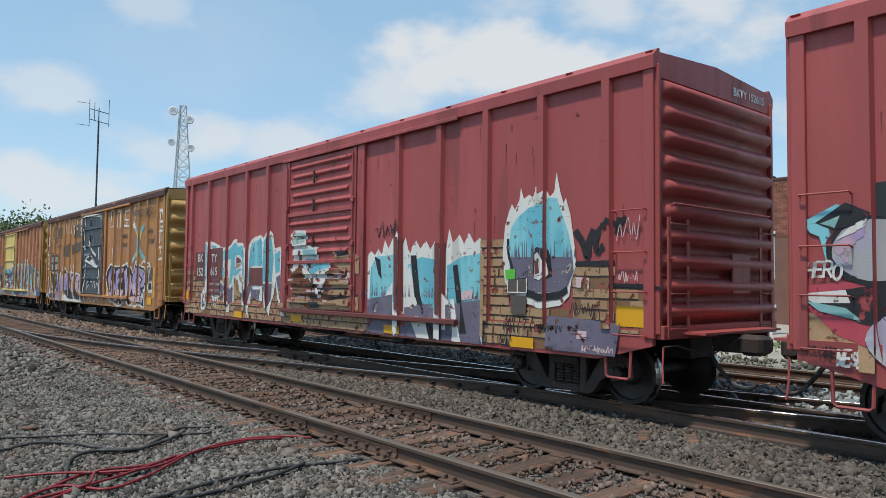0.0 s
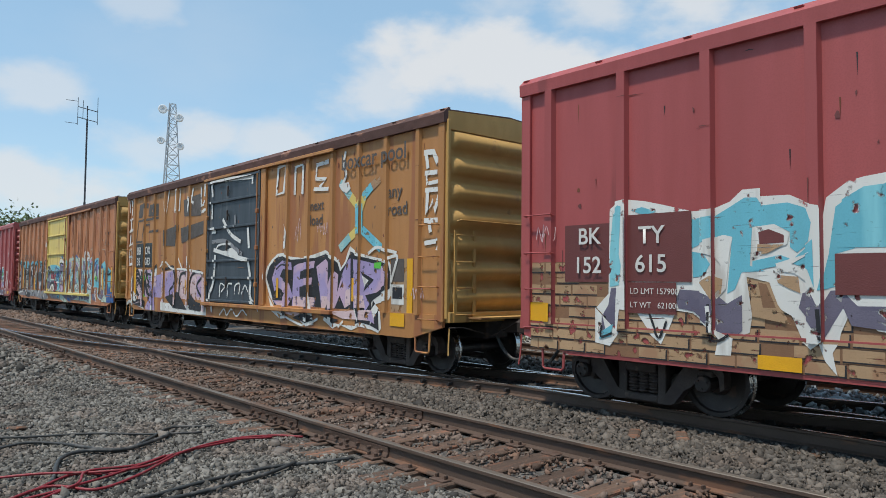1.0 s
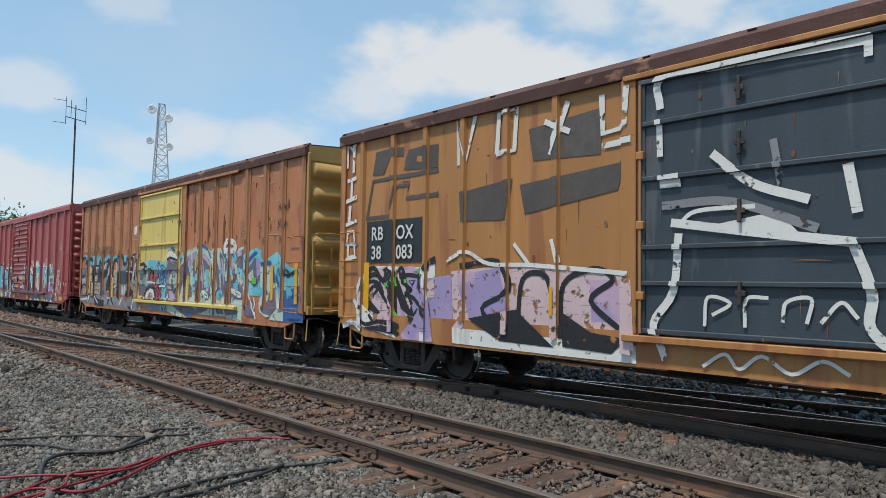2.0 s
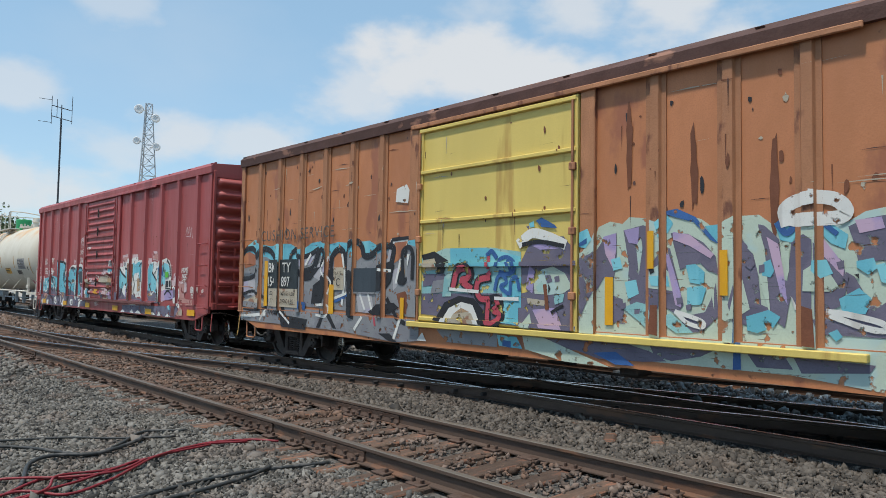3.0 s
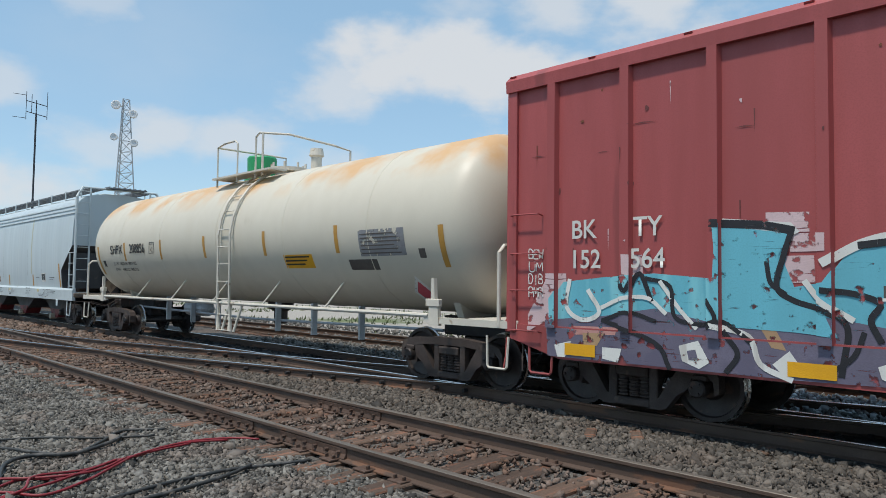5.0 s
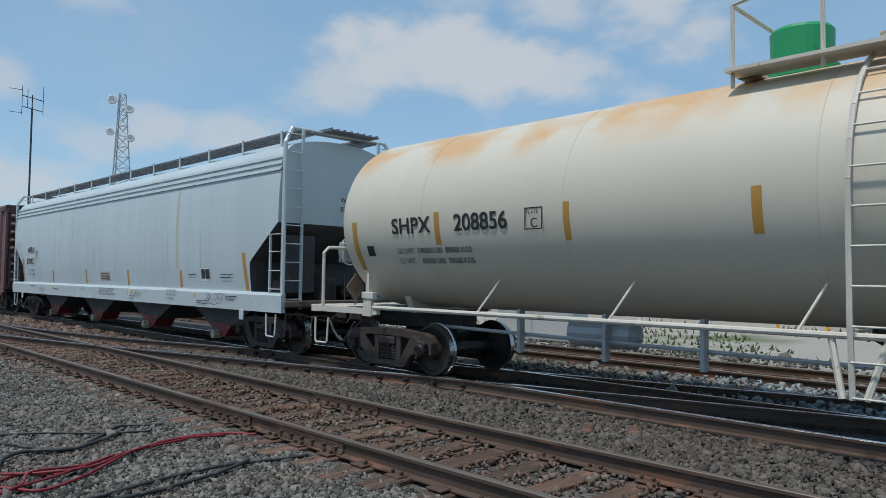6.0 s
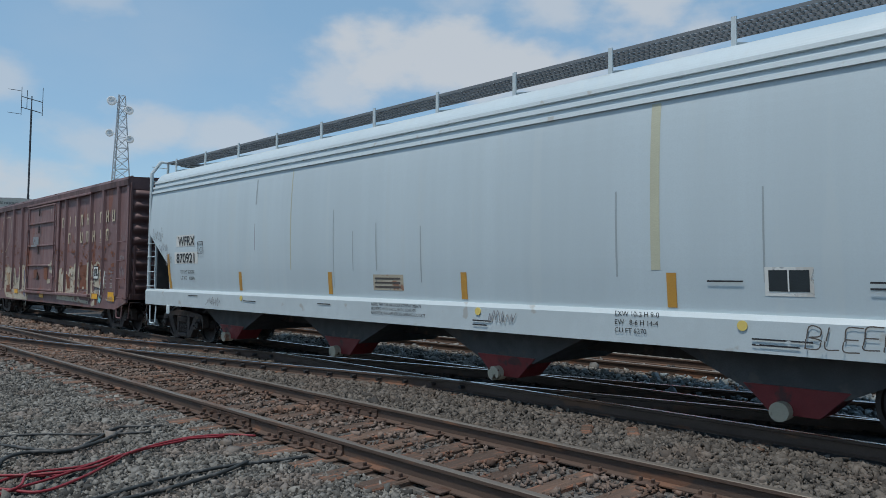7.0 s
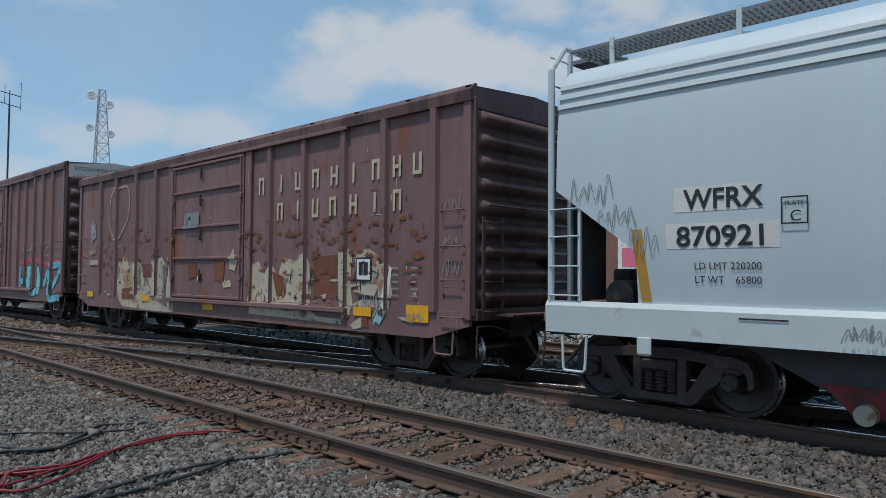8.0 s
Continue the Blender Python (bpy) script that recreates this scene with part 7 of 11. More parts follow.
p.poly(blotch(u + 1.0, 1.1, 0.3, 0.28, 17, 20, 0.05), "p_silver", 4)
letters(p, "WESP", u + 0.43, u + 0.68, 0.84, 0.98, [(0.03, "p_white", 6)], 0.02, 0.02, 3)
letters(p, "KLONE", u + 0.15, u + 0.42, 0.91, 1.0, [(0.016, "p_black", 6)], 0.02, 0.01, 3)
letters(p, "HERO", u + 0.13, u + 0.48, 1.70, 1.84, [(0.026, "p_white", 6)], 0.02, 0.02, 5)
p.done("multicoloured graffiti in rose, teal and lilac")

scuffs(car_red, xc1, -19.9, -5.1, 1.1, 4.2, 110, 500, ["patch_red", "patch_red", "p_rust", "p_black"], "dark chips and runs on the red paint")
scuffs(car_front, xc0, -3.2, 10, 1.1, 4.1, 60, 520, ["patch_red", "p_black", "patch_red"], "dark chips and runs on the red paint")


# ochre car: lilac letters, white block letters, faded slogans
p = Piece(car_ochre, xc2)
p.poly([(-27.56, 1.67), (-27.44, 1.92), (-27.2, 2.08), (-26.96, 2.19), (-26.69, 2.21), (-26.42, 2.12), (-25.88, 2.08), (-25.37, 2.15), (-24.97, 2.22), (-24.73, 2.12), (-24.46, 2.02), (-24.4, 1.86), (-24.25, 1.99), (-24.17, 2.16), (-24.09, 2.27), (-23.86, 2.15), (-23.46, 2.07), (-22.86, 1.98), (-22.76, 1.86), (-22.71, 1.44), (-22.85, 1.27), (-23.22, 1.19), (-23.07, 1.09), (-23.02, 0.76), (-23.11, 0.67), (-23.31, 0.72), (-23.71, 0.76), (-23.98, 0.67), (-24.38, 0.76), (-24.63, 0.67), (-24.98, 0.82), (-25.34, 0.7), (-25.7, 0.67), (-26.02, 0.82), (-26.76, 0.77), (-27.16, 0.92), (-27.3, 1.25)], "p_white", 1)
p.poly([(-27.46, 1.67), (-27.32, 1.92), (-27, 2.11), (-26.65, 2.14), (-26.38, 2.05), (-25.37, 2.07), (-24.95, 2.14), (-24.76, 2.06), (-24.52, 1.96), (-24.42, 1.79), (-24.22, 1.94), (-24.06, 2.17), (-23.83, 2.08), (-22.88, 1.93), (-22.81, 1.78), (-22.81, 1.48), (-23.32, 1.26), (-23.12, 1.08), (-23.09, 0.72), (-23.37, 0.8), (-23.71, 0.84), (-24.03, 0.74), (-24.41, 0.85), (-24.64, 0.76), (-24.99, 0.92), (-25.34, 0.8), (-25.71, 0.72), (-25.99, 0.89), (-26.73, 0.83), (-27.05, 1.01), (-27.22, 1.31)], "p_black", 2)
p.poly([(-27.06, 1.36), (-27.19, 1.64), (-27.03, 1.91), (-26.72, 2.04), (-26.34, 1.99), (-26.3, 1.82), (-26.68, 1.87), (-26.83, 1.69), (-26.41, 1.53), (-26.25, 1.27), (-26.47, 1.04), (-26.89, 1.02), (-27.13, 1.16), (-26.66, 1.16), (-26.51, 1.33), (-26.9, 1.45)], "p_lilac", 3)
p.poly([(-26.28, 1), (-26.23, 1.9), (-26.02, 1.96), (-25.37, 2.01), (-25.4, 1.87), (-25.94, 1.8), (-25.97, 1.63), (-25.46, 1.67), (-25.49, 1.53), (-25.97, 1.47), (-25.96, 1.23), (-25.35, 1.26), (-25.34, 1.08)], "p_lilac", 3)
p.poly([(-25.3, 1.89), (-24.95, 2.04), (-24.79, 1.91), (-24.84, 1.4), (-24.63, 1.79), (-24.48, 1.73), (-24.51, 1.37), (-24.31, 1.79), (-24.14, 2.01), (-24.06, 2.04), (-24.04, 1.16), (-24.24, 1.08), (-24.42, 1.32), (-24.59, 1.07), (-24.83, 1.02), (-25.08, 1.05), (-25.19, 1.5)], "p_lilac", 3)
p.poly([(-23.97, 2.02), (-23.75, 2), (-22.93, 1.87), (-22.86, 1.73), (-22.9, 1.53), (-23.2, 1.4), (-23.56, 1.34), (-23.32, 1.08), (-23.22, 0.83), (-23.47, 0.9), (-23.63, 1.16), (-23.77, 1.1), (-23.93, 1.1)], "p_lilac", 3)
p.poly([(-27.05, 1.15), (-26.62, 1.09), (-26.85, 1.02)], "p_pink", 4)
p.poly([(-26.21, 1.27), (-25.35, 1.26), (-25.34, 1.08), (-26.24, 1)], "p_pink", 4)
p.poly([(-25.09, 1.3), (-24.84, 1.29), (-24.59, 1.14), (-24.62, 1.07), (-25.08, 1.05)], "p_pink", 4)
p.poly([(-24.21, 1.42), (-24.05, 1.47), (-24.04, 1.16), (-24.24, 1.08)], "p_pink", 4)
p.poly([(-23.85, 1.33), (-23.63, 1.34), (-23.55, 1.11), (-23.82, 1.1)], "p_pink", 4)
p.poly([(-26.58, 0.95), (-25.51, 0.97), (-25.85, 0.83), (-26.5, 0.89)], "p_pink", 3)
p.poly([(-24.86, 1), (-23.32, 1.08), (-23.22, 0.88), (-24.26, 0.88)], "p_pink", 3)
p.poly([(-23.67, 1.71), (-23.35, 1.63), (-23.56, 1.46)], "p_white", 4)
p.poly([(-23.72, 1.79), (-23.28, 1.63), (-23.61, 1.41), (-23.56, 1.52), (-23.45, 1.62), (-23.64, 1.7)], "p_black", 5)
p.poly([(-26.2, 0.81), (-25.85, 0.92), (-25.34, 0.88), (-25.71, 0.74)], "p_black", 4)
p.poly([(-25.18, 0.91), (-24.8, 0.96), (-24.64, 0.8), (-24.99, 0.9)], "p_black", 4)
p.poly([(-23.27, 1.94), (-23.05, 1.95), (-23.05, 1.83), (-23.28, 1.84)], "p_green", 6)
p.stroke([(-26.89, 0.93), (-26.2, 0.75), (-25.67, 0.68), (-25.18, 0.83)], 0.05, "p_white", 5)
p.stroke([(-24.26, 0.82), (-24.41, 0.72)], 0.05, "p_white", 5)
p.stroke([(-23.46, 2.12), (-23.21, 2.22), (-22.89, 2.16), (-22.63, 2.11)], 0.06, "p_white", 5)
p.stroke([(-22.86, 2.02), (-22.6, 2.05), (-22.65, 1.86), (-22.76, 1.61)], 0.06, "p_white", 5)
p.stroke([(-26.99, 1.85), (-26.76, 1.95), (-26.45, 1.93)], 0.04, "p_black", 4)
for u in (-26.98, -24.0):
    p.rect(u, u + 0.1, 1.22, 1.66, "p_amber", 6)
p.done("lilac graffiti letters with black shadows and white halo")
p = Piece(car_ochre, xc2)
p.poly([(-36.61, 1.3), (-36.58, 1.56), (-36.44, 1.75), (-36.29, 1.92), (-34.76, 1.88), (-34.48, 2.02), (-34.5, 0.67), (-35.46, 0.67), (-36.6, 0.85)], "p_white", 1)
p.poly([(-36.52, 1.43), (-36.46, 1.66), (-36.29, 1.85), (-35.8, 1.9), (-35.45, 1.7), (-35.44, 1.35), (-35.46, 0.89), (-36.44, 0.8), (-36.56, 1.04)], "p_pink", 2)
p.poly([(-35.45, 1.87), (-35.07, 1.91), (-34.82, 1.81), (-34.72, 1.59), (-34.63, 1.38), (-34.49, 1.34), (-34.5, 0.67), (-35.4, 0.67), (-35.45, 1.35), (-35.23, 1.58)], "p_lilac", 2)
p.poly([(-35.47, 1.81), (-35.34, 1.85), (-35.25, 1.58), (-35.07, 1.25), (-35.05, 0.92), (-35.23, 1.07), (-35.4, 1.35)], "p_pink", 3)
p.poly([(-34.77, 1.59), (-34.48, 1.7), (-34.49, 1.39), (-34.67, 1.38)], "p_pink", 3)
p.stroke([(-36.44, 1.5), (-36.44, 1.64), (-36.29, 1.73), (-36.04, 1.76), (-35.85, 1.64)], 0.09, "p_black", 4)
p.stroke([(-36.37, 1.82), (-36.17, 1.88), (-36.04, 1.81), (-35.93, 1.66)], 0.09, "p_black", 4)
p.poly([(-35.89, 1.85), (-35.76, 1.9), (-35.53, 1.82), (-35.44, 1.7), (-35.43, 1.35), (-35.53, 1.46), (-35.68, 1.69)], "p_black", 4)
p.poly([(-35.82, 1.83), (-35.61, 1.58), (-35.47, 1.43), (-35.44, 1), (-35.57, 1.23), (-35.73, 1.45), (-35.86, 1.69)], "p_black", 4)
p.stroke([(-36.37, 1.38), (-36.41, 1.5), (-36.33, 1.61), (-36.11, 1.64), (-35.94, 1.57), (-35.86, 1.45)], 0.07, "p_black", 4)
p.stroke([(-36.29, 1.34), (-36.28, 1.44), (-36.15, 1.55), (-36.01, 1.52), (-36.13, 1.41), (-36.24, 1.34)], 0.06, "p_black", 4)
p.poly([(-36.15, 1.6), (-35.98, 1.61), (-35.8, 1.38), (-35.57, 1.17), (-35.68, 1.19), (-35.86, 1.33), (-36.01, 1.49)], "p_black", 4)
p.poly([(-36.44, 1.31), (-36.24, 1.31), (-35.92, 1.09), (-35.81, 1.03), (-36.05, 1.06), (-36.3, 1.15)], "p_black", 4)
p.poly([(-36.19, 1.01), (-36.11, 1.1), (-35.95, 1.05), (-35.89, 1.02)], "p_black", 4)
p.poly([(-36.11, 1.04), (-36.05, 1.08), (-35.98, 1.03)], "p_pink", 5)
p.stroke([(-36.51, 1.17), (-36.3, 1.12), (-36.11, 0.95), (-35.57, 0.93), (-35.4, 0.89)], 0.07, "p_black", 4)
p.stroke([(-36.53, 0.93), (-36.31, 0.87), (-35.86, 0.94), (-35.46, 0.83)], 0.07, "p_black", 4)
p.poly([(-35.45, 1.7), (-35.37, 1.58), (-35.23, 1.36), (-35.08, 1.14), (-35.13, 1.07), (-35.34, 1.18), (-35.43, 1.35)], "p_black", 4)
p.stroke([(-35.48, 1.82), (-35.34, 1.87), (-35.27, 1.77), (-35.17, 1.47), (-35.07, 1.28)], 0.07, "p_black", 4)
p.stroke([(-35.4, 1.82), (-35.36, 1.7), (-35.31, 1.81)], 0.06, "p_black", 4)
p.stroke([(-35.32, 1.63), (-35.25, 1.75), (-34.77, 1.73)], 0.07, "p_black", 4)
p.stroke([(-35.32, 1.63), (-35.12, 1.53), (-35.09, 1.5), (-35.23, 1.44)], 0.07, "p_black", 4)
p.stroke([(-35.23, 1.42), (-35.02, 1.37), (-34.87, 1.26), (-34.63, 1.17)], 0.07, "p_black", 4)
p.poly([(-35.15, 1.66), (-34.97, 1.67), (-35.05, 1.56)], "p_black", 4)
p.poly([(-35.12, 1.65), (-35.01, 1.65), (-35.06, 1.6)], "p_lilac", 5)
p.poly([(-34.91, 1.81), (-34.82, 1.7), (-34.77, 1.54), (-34.87, 1.45), (-34.92, 1.59)], "p_black", 4)
p.poly([(-35.15, 1.08), (-35.07, 1.26), (-35.01, 1.12), (-34.92, 1.21), (-34.94, 1.08), (-34.78, 1.05), (-34.97, 1.03), (-35.08, 0.92)], "p_black", 4)
p.poly([(-34.92, 1.26), (-34.73, 1.16), (-34.59, 1.01), (-34.73, 1.06)], "p_black", 4)
p.poly([(-34.77, 1.86), (-34.62, 2.02), (-34.48, 2.07), (-34.48, 1.94), (-34.62, 1.92), (-34.69, 1.81)], "p_black", 4)
p.stroke([(-36.58, 1.43), (-36.49, 1.62), (-36.32, 1.88)], 0.08, "p_white", 5)
p.stroke([(-36.72, 1.29), (-36.58, 1.11), (-36.44, 1.05)], 0.08, "p_white", 5)
p.stroke([(-37.01, 0.81), (-36.72, 0.89), (-36.51, 0.79)], 0.10, "p_white", 5)
p.stroke([(-35.56, 1.66), (-35.53, 1.69), (-35.49, 1.58)], 0.06, "p_green", 6)
p.stroke([(-35.79, 1.57), (-35.73, 1.61), (-35.67, 1.55)], 0.06, "p_green", 6)
p.stroke([(-35.53, 1.11), (-35.4, 1.02)], 0.06, "p_green", 6)
p.stroke([(-34.87, 1.85), (-34.84, 1.79), (-34.8, 1.75)], 0.06, "p_green", 6)
p.stroke([(-35.25, 1.65), (-35.22, 1.65)], 0.06, "p_green", 6)
p.poly([(-34.76, 1.73), (-34.68, 1.73), (-34.69, 1.54), (-34.75, 1.55)], "p_white", 5)
p.poly([(-36.44, 0.8), (-35.86, 0.88), (-35.35, 0.78), (-35.4, 0.73), (-36.05, 0.77)], "p_black", 3)
p.poly([(-33.95, 1.76), (-33.01, 1.86), (-32.83, 1.26), (-33.68, 1.09)], "p_lilac", 2)
p.poly([(-32.87, 1.83), (-32.33, 1.9), (-32.01, 0.86), (-32.67, 0.8)], "p_pink", 2)
p.poly([(-31.99, 1.69), (-30.83, 1.76), (-30.78, 0.77), (-31.88, 0.86)], "p_pink", 2)
p.poly([(-31.43, 1.69), (-30.95, 1.69), (-30.92, 1.16), (-31.4, 1.15)], "p_lilac", 2)
p.stroke([(-33.81, 1.9), (-33.08, 1.95), (-32.85, 1.54), (-33.4, 1.25), (-32.95, 0.89)], 0.08, "p_black", 4)
p.stroke([(-32.68, 0.97), (-32.59, 1.69), (-32.19, 1.75), (-32.04, 1.41)], 0.08, "p_black", 4)
p.stroke([(-31.89, 0.93), (-31.86, 1.62), (-31.37, 1.83), (-31.07, 1.69), (-31.41, 1.42), (-30.91, 1.03)], 0.08, "p_black", 4)
p.stroke([(-34.19, 1.99), (-33.75, 2.11), (-33.26, 1.92), (-32.4, 1.89), (-30.84, 1.77)], 0.06, "p_white", 5)
p.stroke([(-32.75, 2.19), (-32.46, 1.89)], 0.06, "p_white", 5)
p.stroke([(-32.02, 2.22), (-31.94, 1.94)], 0.06, "p_white", 5)
p.poly([(-33.68, 1.09), (-32.7, 1.26), (-32, 0.77), (-33.01, 0.79)], "p_black", 3)
p.poly([(-31.9, 1.27), (-31.39, 1.01), (-30.85, 0.96), (-31.08, 0.76), (-31.85, 0.79)], "p_black", 3)
p.rect(-36.43, -36.27, 1.02, 1.98, "p_amber", 7)
p.rect(-32.1, -32.0, 1.2, 1.6, "p_amber", 7)
p.done("dense pink, lilac and black wildstyle graffiti")
p = Piece(car_ochre, xc2)
p.rect(-36.38, -34.76, 1.97, 2.72, "patch_slate", 2)
p.done("black stencil panel", "data_patch")
for txt, u, z in (("RB", -36.22, 2.38), ("OX", -35.5, 2.38), ("38", -36.22, 2.04), ("083", -35.5, 2.04)):
    lettering(car_ochre, xc2, txt, u, z, 0.33, "p_white", FACE - 0.03, 0.006, wide=0.9, track=1.05)
# company emblem as plain slanted shapes, overpainted grey
p = Piece(car_ochre, xc2)
p.poly([(-36.24, 3.55), (-36.14, 3.97), (-35.66, 3.99), (-35.34, 3.96), (-35.36, 3.8), (-35.6, 3.84), (-35.72, 3.84), (-35.91, 3.54)], "p_primer", 1)
p.poly([(-35.34, 3.56), (-35.3, 3.73), (-35.21, 3.9), (-34.79, 3.91), (-34.45, 3.89), (-34.46, 3.51), (-35.21, 3.55)], "p_primer", 1)
p.poly([(-35, 3.67), (-34.97, 3.76), (-34.79, 3.74), (-34.81, 3.63)], "ochre", 2)
p.stroke([(-36.39, 2.78), (-36.22, 3.45), (-35.61, 3.46), (-34.46, 3.46)], 0.07, "p_primer", 1, False)
p.stroke([(-36.39, 2.78), (-35.71, 2.79), (-35.54, 3.3), (-35.19, 3.29), (-35.27, 3.07), (-34.46, 3.07)], 0.07, "p_primer", 1, False)
p.poly([(-32.51, 3.83), (-31.24, 3.93), (-31.27, 3.32), (-32.42, 3.37)], "p_primer", 1)
p.poly([(-33.88, 3.05), (-32.81, 3.16), (-32.91, 2.56), (-33.85, 2.59)], "p_primer", 1)
p.poly([(-32.67, 3.05), (-30.91, 3.18), (-31.01, 2.83), (-32.57, 2.62)], "p_primer", 1)
p.done("faded grey slanted emblem shapes", "emblem")
p = Piece(car_ochre, xc2)
p.stroke([(-33.95, 3.51), (-34, 4.2), (-33.77, 3.57), (-33.59, 4.2)], 0.09, "p_white", 4, False)
p.stroke([(-33.12, 3.59), (-33.08, 4.15), (-32.73, 4.17), (-32.77, 3.57), (-33.11, 3.56)], 0.09, "p_white", 4, False)
p.stroke([(-32.09, 3.44), (-31.81, 4.08)], 0.09, "p_white", 4, False)
p.stroke([(-32.18, 3.88), (-31.79, 3.7)], 0.08, "p_white", 4, False)
p.stroke([(-31.25, 4.06), (-31.23, 3.58), (-30.87, 3.62), (-30.84, 4.09)], 0.09, "p_white", 4, False)
p.stroke([(-31.22, 3.42), (-30.8, 3.44)], 0.08, "p_white", 4, False)
p.stroke([(-26.98, 4.12), (-27.05, 3.51), (-26.73, 3.54), (-26.63, 4.13), (-26.98, 4.12)], 0.09, "p_white", 4, False)
p.stroke([(-26.24, 3.47), (-26.22, 4.04), (-25.89, 4.06), (-25.91, 3.46)], 0.09, "p_white", 4, False)
p.stroke([(-24.92, 4), (-25.34, 3.98), (-25.37, 3.7), (-24.98, 3.66), (-25.2, 3.53)], 0.09, "p_white", 4, False)
p.stroke([(-25.43, 3.49), (-24.91, 3.45)], 0.08, "p_white", 4, False)
p.stroke([(-24.29, 4.1), (-24.34, 3.87), (-24.25, 3.67), (-24.37, 3.49)], 0.07, "p_white", 4)
p.poly([(-24.49, 3.5), (-24.16, 3.51), (-24.09, 3.38), (-24.23, 3.3), (-24.42, 3.38)], "p_white", 4)
p.stroke([(-21.85, 3.78), (-21.64, 3.77), (-21.54, 3.6)], 0.1, "p_white", 4, False)
p.stroke([(-21.82, 3.74), (-21.78, 3.53)], 0.08, "p_white", 4, False)
p.stroke([(-21.83, 3.43), (-21.56, 3.42)], 0.08, "p_white", 4, False)
p.stroke([(-21.8, 3.42), (-21.8, 3.25), (-21.52, 3.26)], 0.07, "p_white", 4, False)
p.stroke([(-21.82, 3.14), (-21.48, 3.13)], 0.08, "p_white", 4, False)
p.stroke([(-21.78, 3.13), (-21.8, 2.75), (-21.64, 2.95), (-21.6, 2.77), (-21.48, 3.02)], 0.09, "p_white", 4, False)
p.stroke([(-21.84, 2.63), (-21.48, 2.62)], 0.08, "p_white", 4, False)
p.stroke([(-21.74, 2.62), (-21.7, 2.45)], 0.08, "p_white", 4, False)
p.stroke([(-21.82, 2.25), (-21.58, 2.27)], 0.08, "p_white", 4, False)
p.stroke([(-21.54, 2.3), (-21.44, 2.28), (-21.54, 2.13), (-21.42, 2.14)], 0.05, "p_white", 4, False)
p.stroke([(-26.69, 2.34), (-26.63, 2.88), (-26.51, 2.66), (-26.54, 2.31), (-26.69, 2.32)], 0.05, "p_white", 4, False)
p.stroke([(-37.04, 3.8), (-37.03, 4.21), (-36.88, 4.11), (-36.79, 4.19)], 0.08, "p_white", 4, False)
p.stroke([(-36.82, 4.17), (-36.83, 3.7)], 0.08, "p_white", 4, False)
p.stroke([(-37, 3.53), (-36.76, 3.56)], 0.07, "p_white", 4, False)
p.stroke([(-36.88, 3.54), (-36.89, 3.18)], 0.07, "p_white", 4, False)
p.stroke([(-37.04, 3.14), (-36.74, 3.2)], 0.08, "p_white", 4, False)
p.stroke([(-36.92, 3.03), (-36.95, 2.72)], 0.08, "p_white", 4, False)
p.stroke([(-37.07, 2.69), (-36.73, 2.76)], 0.07, "p_white", 4, False)
p.stroke([(-36.98, 2.56), (-36.79, 2.57), (-36.76, 2.35), (-37.01, 2.33), (-36.98, 2.56)], 0.06, "p_white", 4, False)
p.stroke([(-37.03, 2.33), (-36.72, 2.33)], 0.06, "p_white", 4, False)
p.stroke([(-36.96, 2.28), (-36.96, 2.09), (-36.74, 2.11), (-36.76, 2.29)], 0.06, "p_white", 4, False)
p.stroke([(-37.02, 2.05), (-36.7, 2.08)], 0.05, "p_white", 4, False)
p.done("white block letters painted along the top and corners")
p = Piece(car_ochre, xc2)
p.stroke([(-24.43, 3.5), (-24.09, 3.22)], 0.17, "p_teal", 1, False)
p.stroke([(-24.05, 3.19), (-23.79, 2.97)], 0.17, "yellow_door", 1, False)
p.stroke([(-23.2, 3.46), (-23.45, 3.33)], 0.17, "p_tan", 1, False)
p.stroke([(-23.45, 3.33), (-23.63, 3.21)], 0.17, "p_cyan", 2, False)
p.stroke([(-23.63, 3.21), (-23.74, 3.01)], 0.17, "yellow_door", 1, False)
p.stroke([(-23.77, 3.01), (-23.76, 2.55)], 0.15, "p_cyan", 1, False)
p.stroke([(-23.84, 2.57), (-24.15, 2.42)], 0.17, "yellow_door", 1, False)
p.stroke([(-24.15, 2.42), (-24.4, 2.26)], 0.17, "p_teal", 2, False)
p.stroke([(-23.65, 2.54), (-23.14, 2.23)], 0.17, "p_cyan", 1, False)
p.done("faded crossed-bar emblem in tan and blue", "emblem")
lettering(car_ochre, xc2, "boxcar pool", -24.35, 3.75, 0.42, "p_primer", FACE - 0.075, 0.006, tilt=0)
lettering(car_ochre, xc2, "next\nload", -25.6, 3.05, 0.3, "p_primer", FACE - 0.012, 0.004)
lettering(car_ochre, xc2, "any\nroad", -22.92, 3.1, 0.32, "p_primer", FACE - 0.012, 0.004)
p = Piece(car_ochre, xc2)
p.rect(-22.78, -22.3, 1.05, 2.0, "p_tan", 1)
p.rect(-22.32, -22.16, 0.8, 2.0, "p_amber", 2)
p.rect(-22.78, -22.4, 1.6, 2.0, "p_primer", 2)
p.rect(-22.76, -22.4, 1.2, 1.55, "p_white", 3)
p.rect(-22.72, -22.44, 1.3, 1.5, "p_black", 4)
p.rect(-22.76, -22.35, 0.82, 1.05, "p_amber", 2)
p.done("amber and white placard panel", "placard")
p = Piece(car_ochre, xc2)
p.poly([(-34.1, 1.81), (-33.01, 1.89), (-32.07, 1.86), (-30.78, 1.74), (-30.73, 0.82), (-32.01, 0.86), (-34.04, 0.93)], "p_pink", 1)
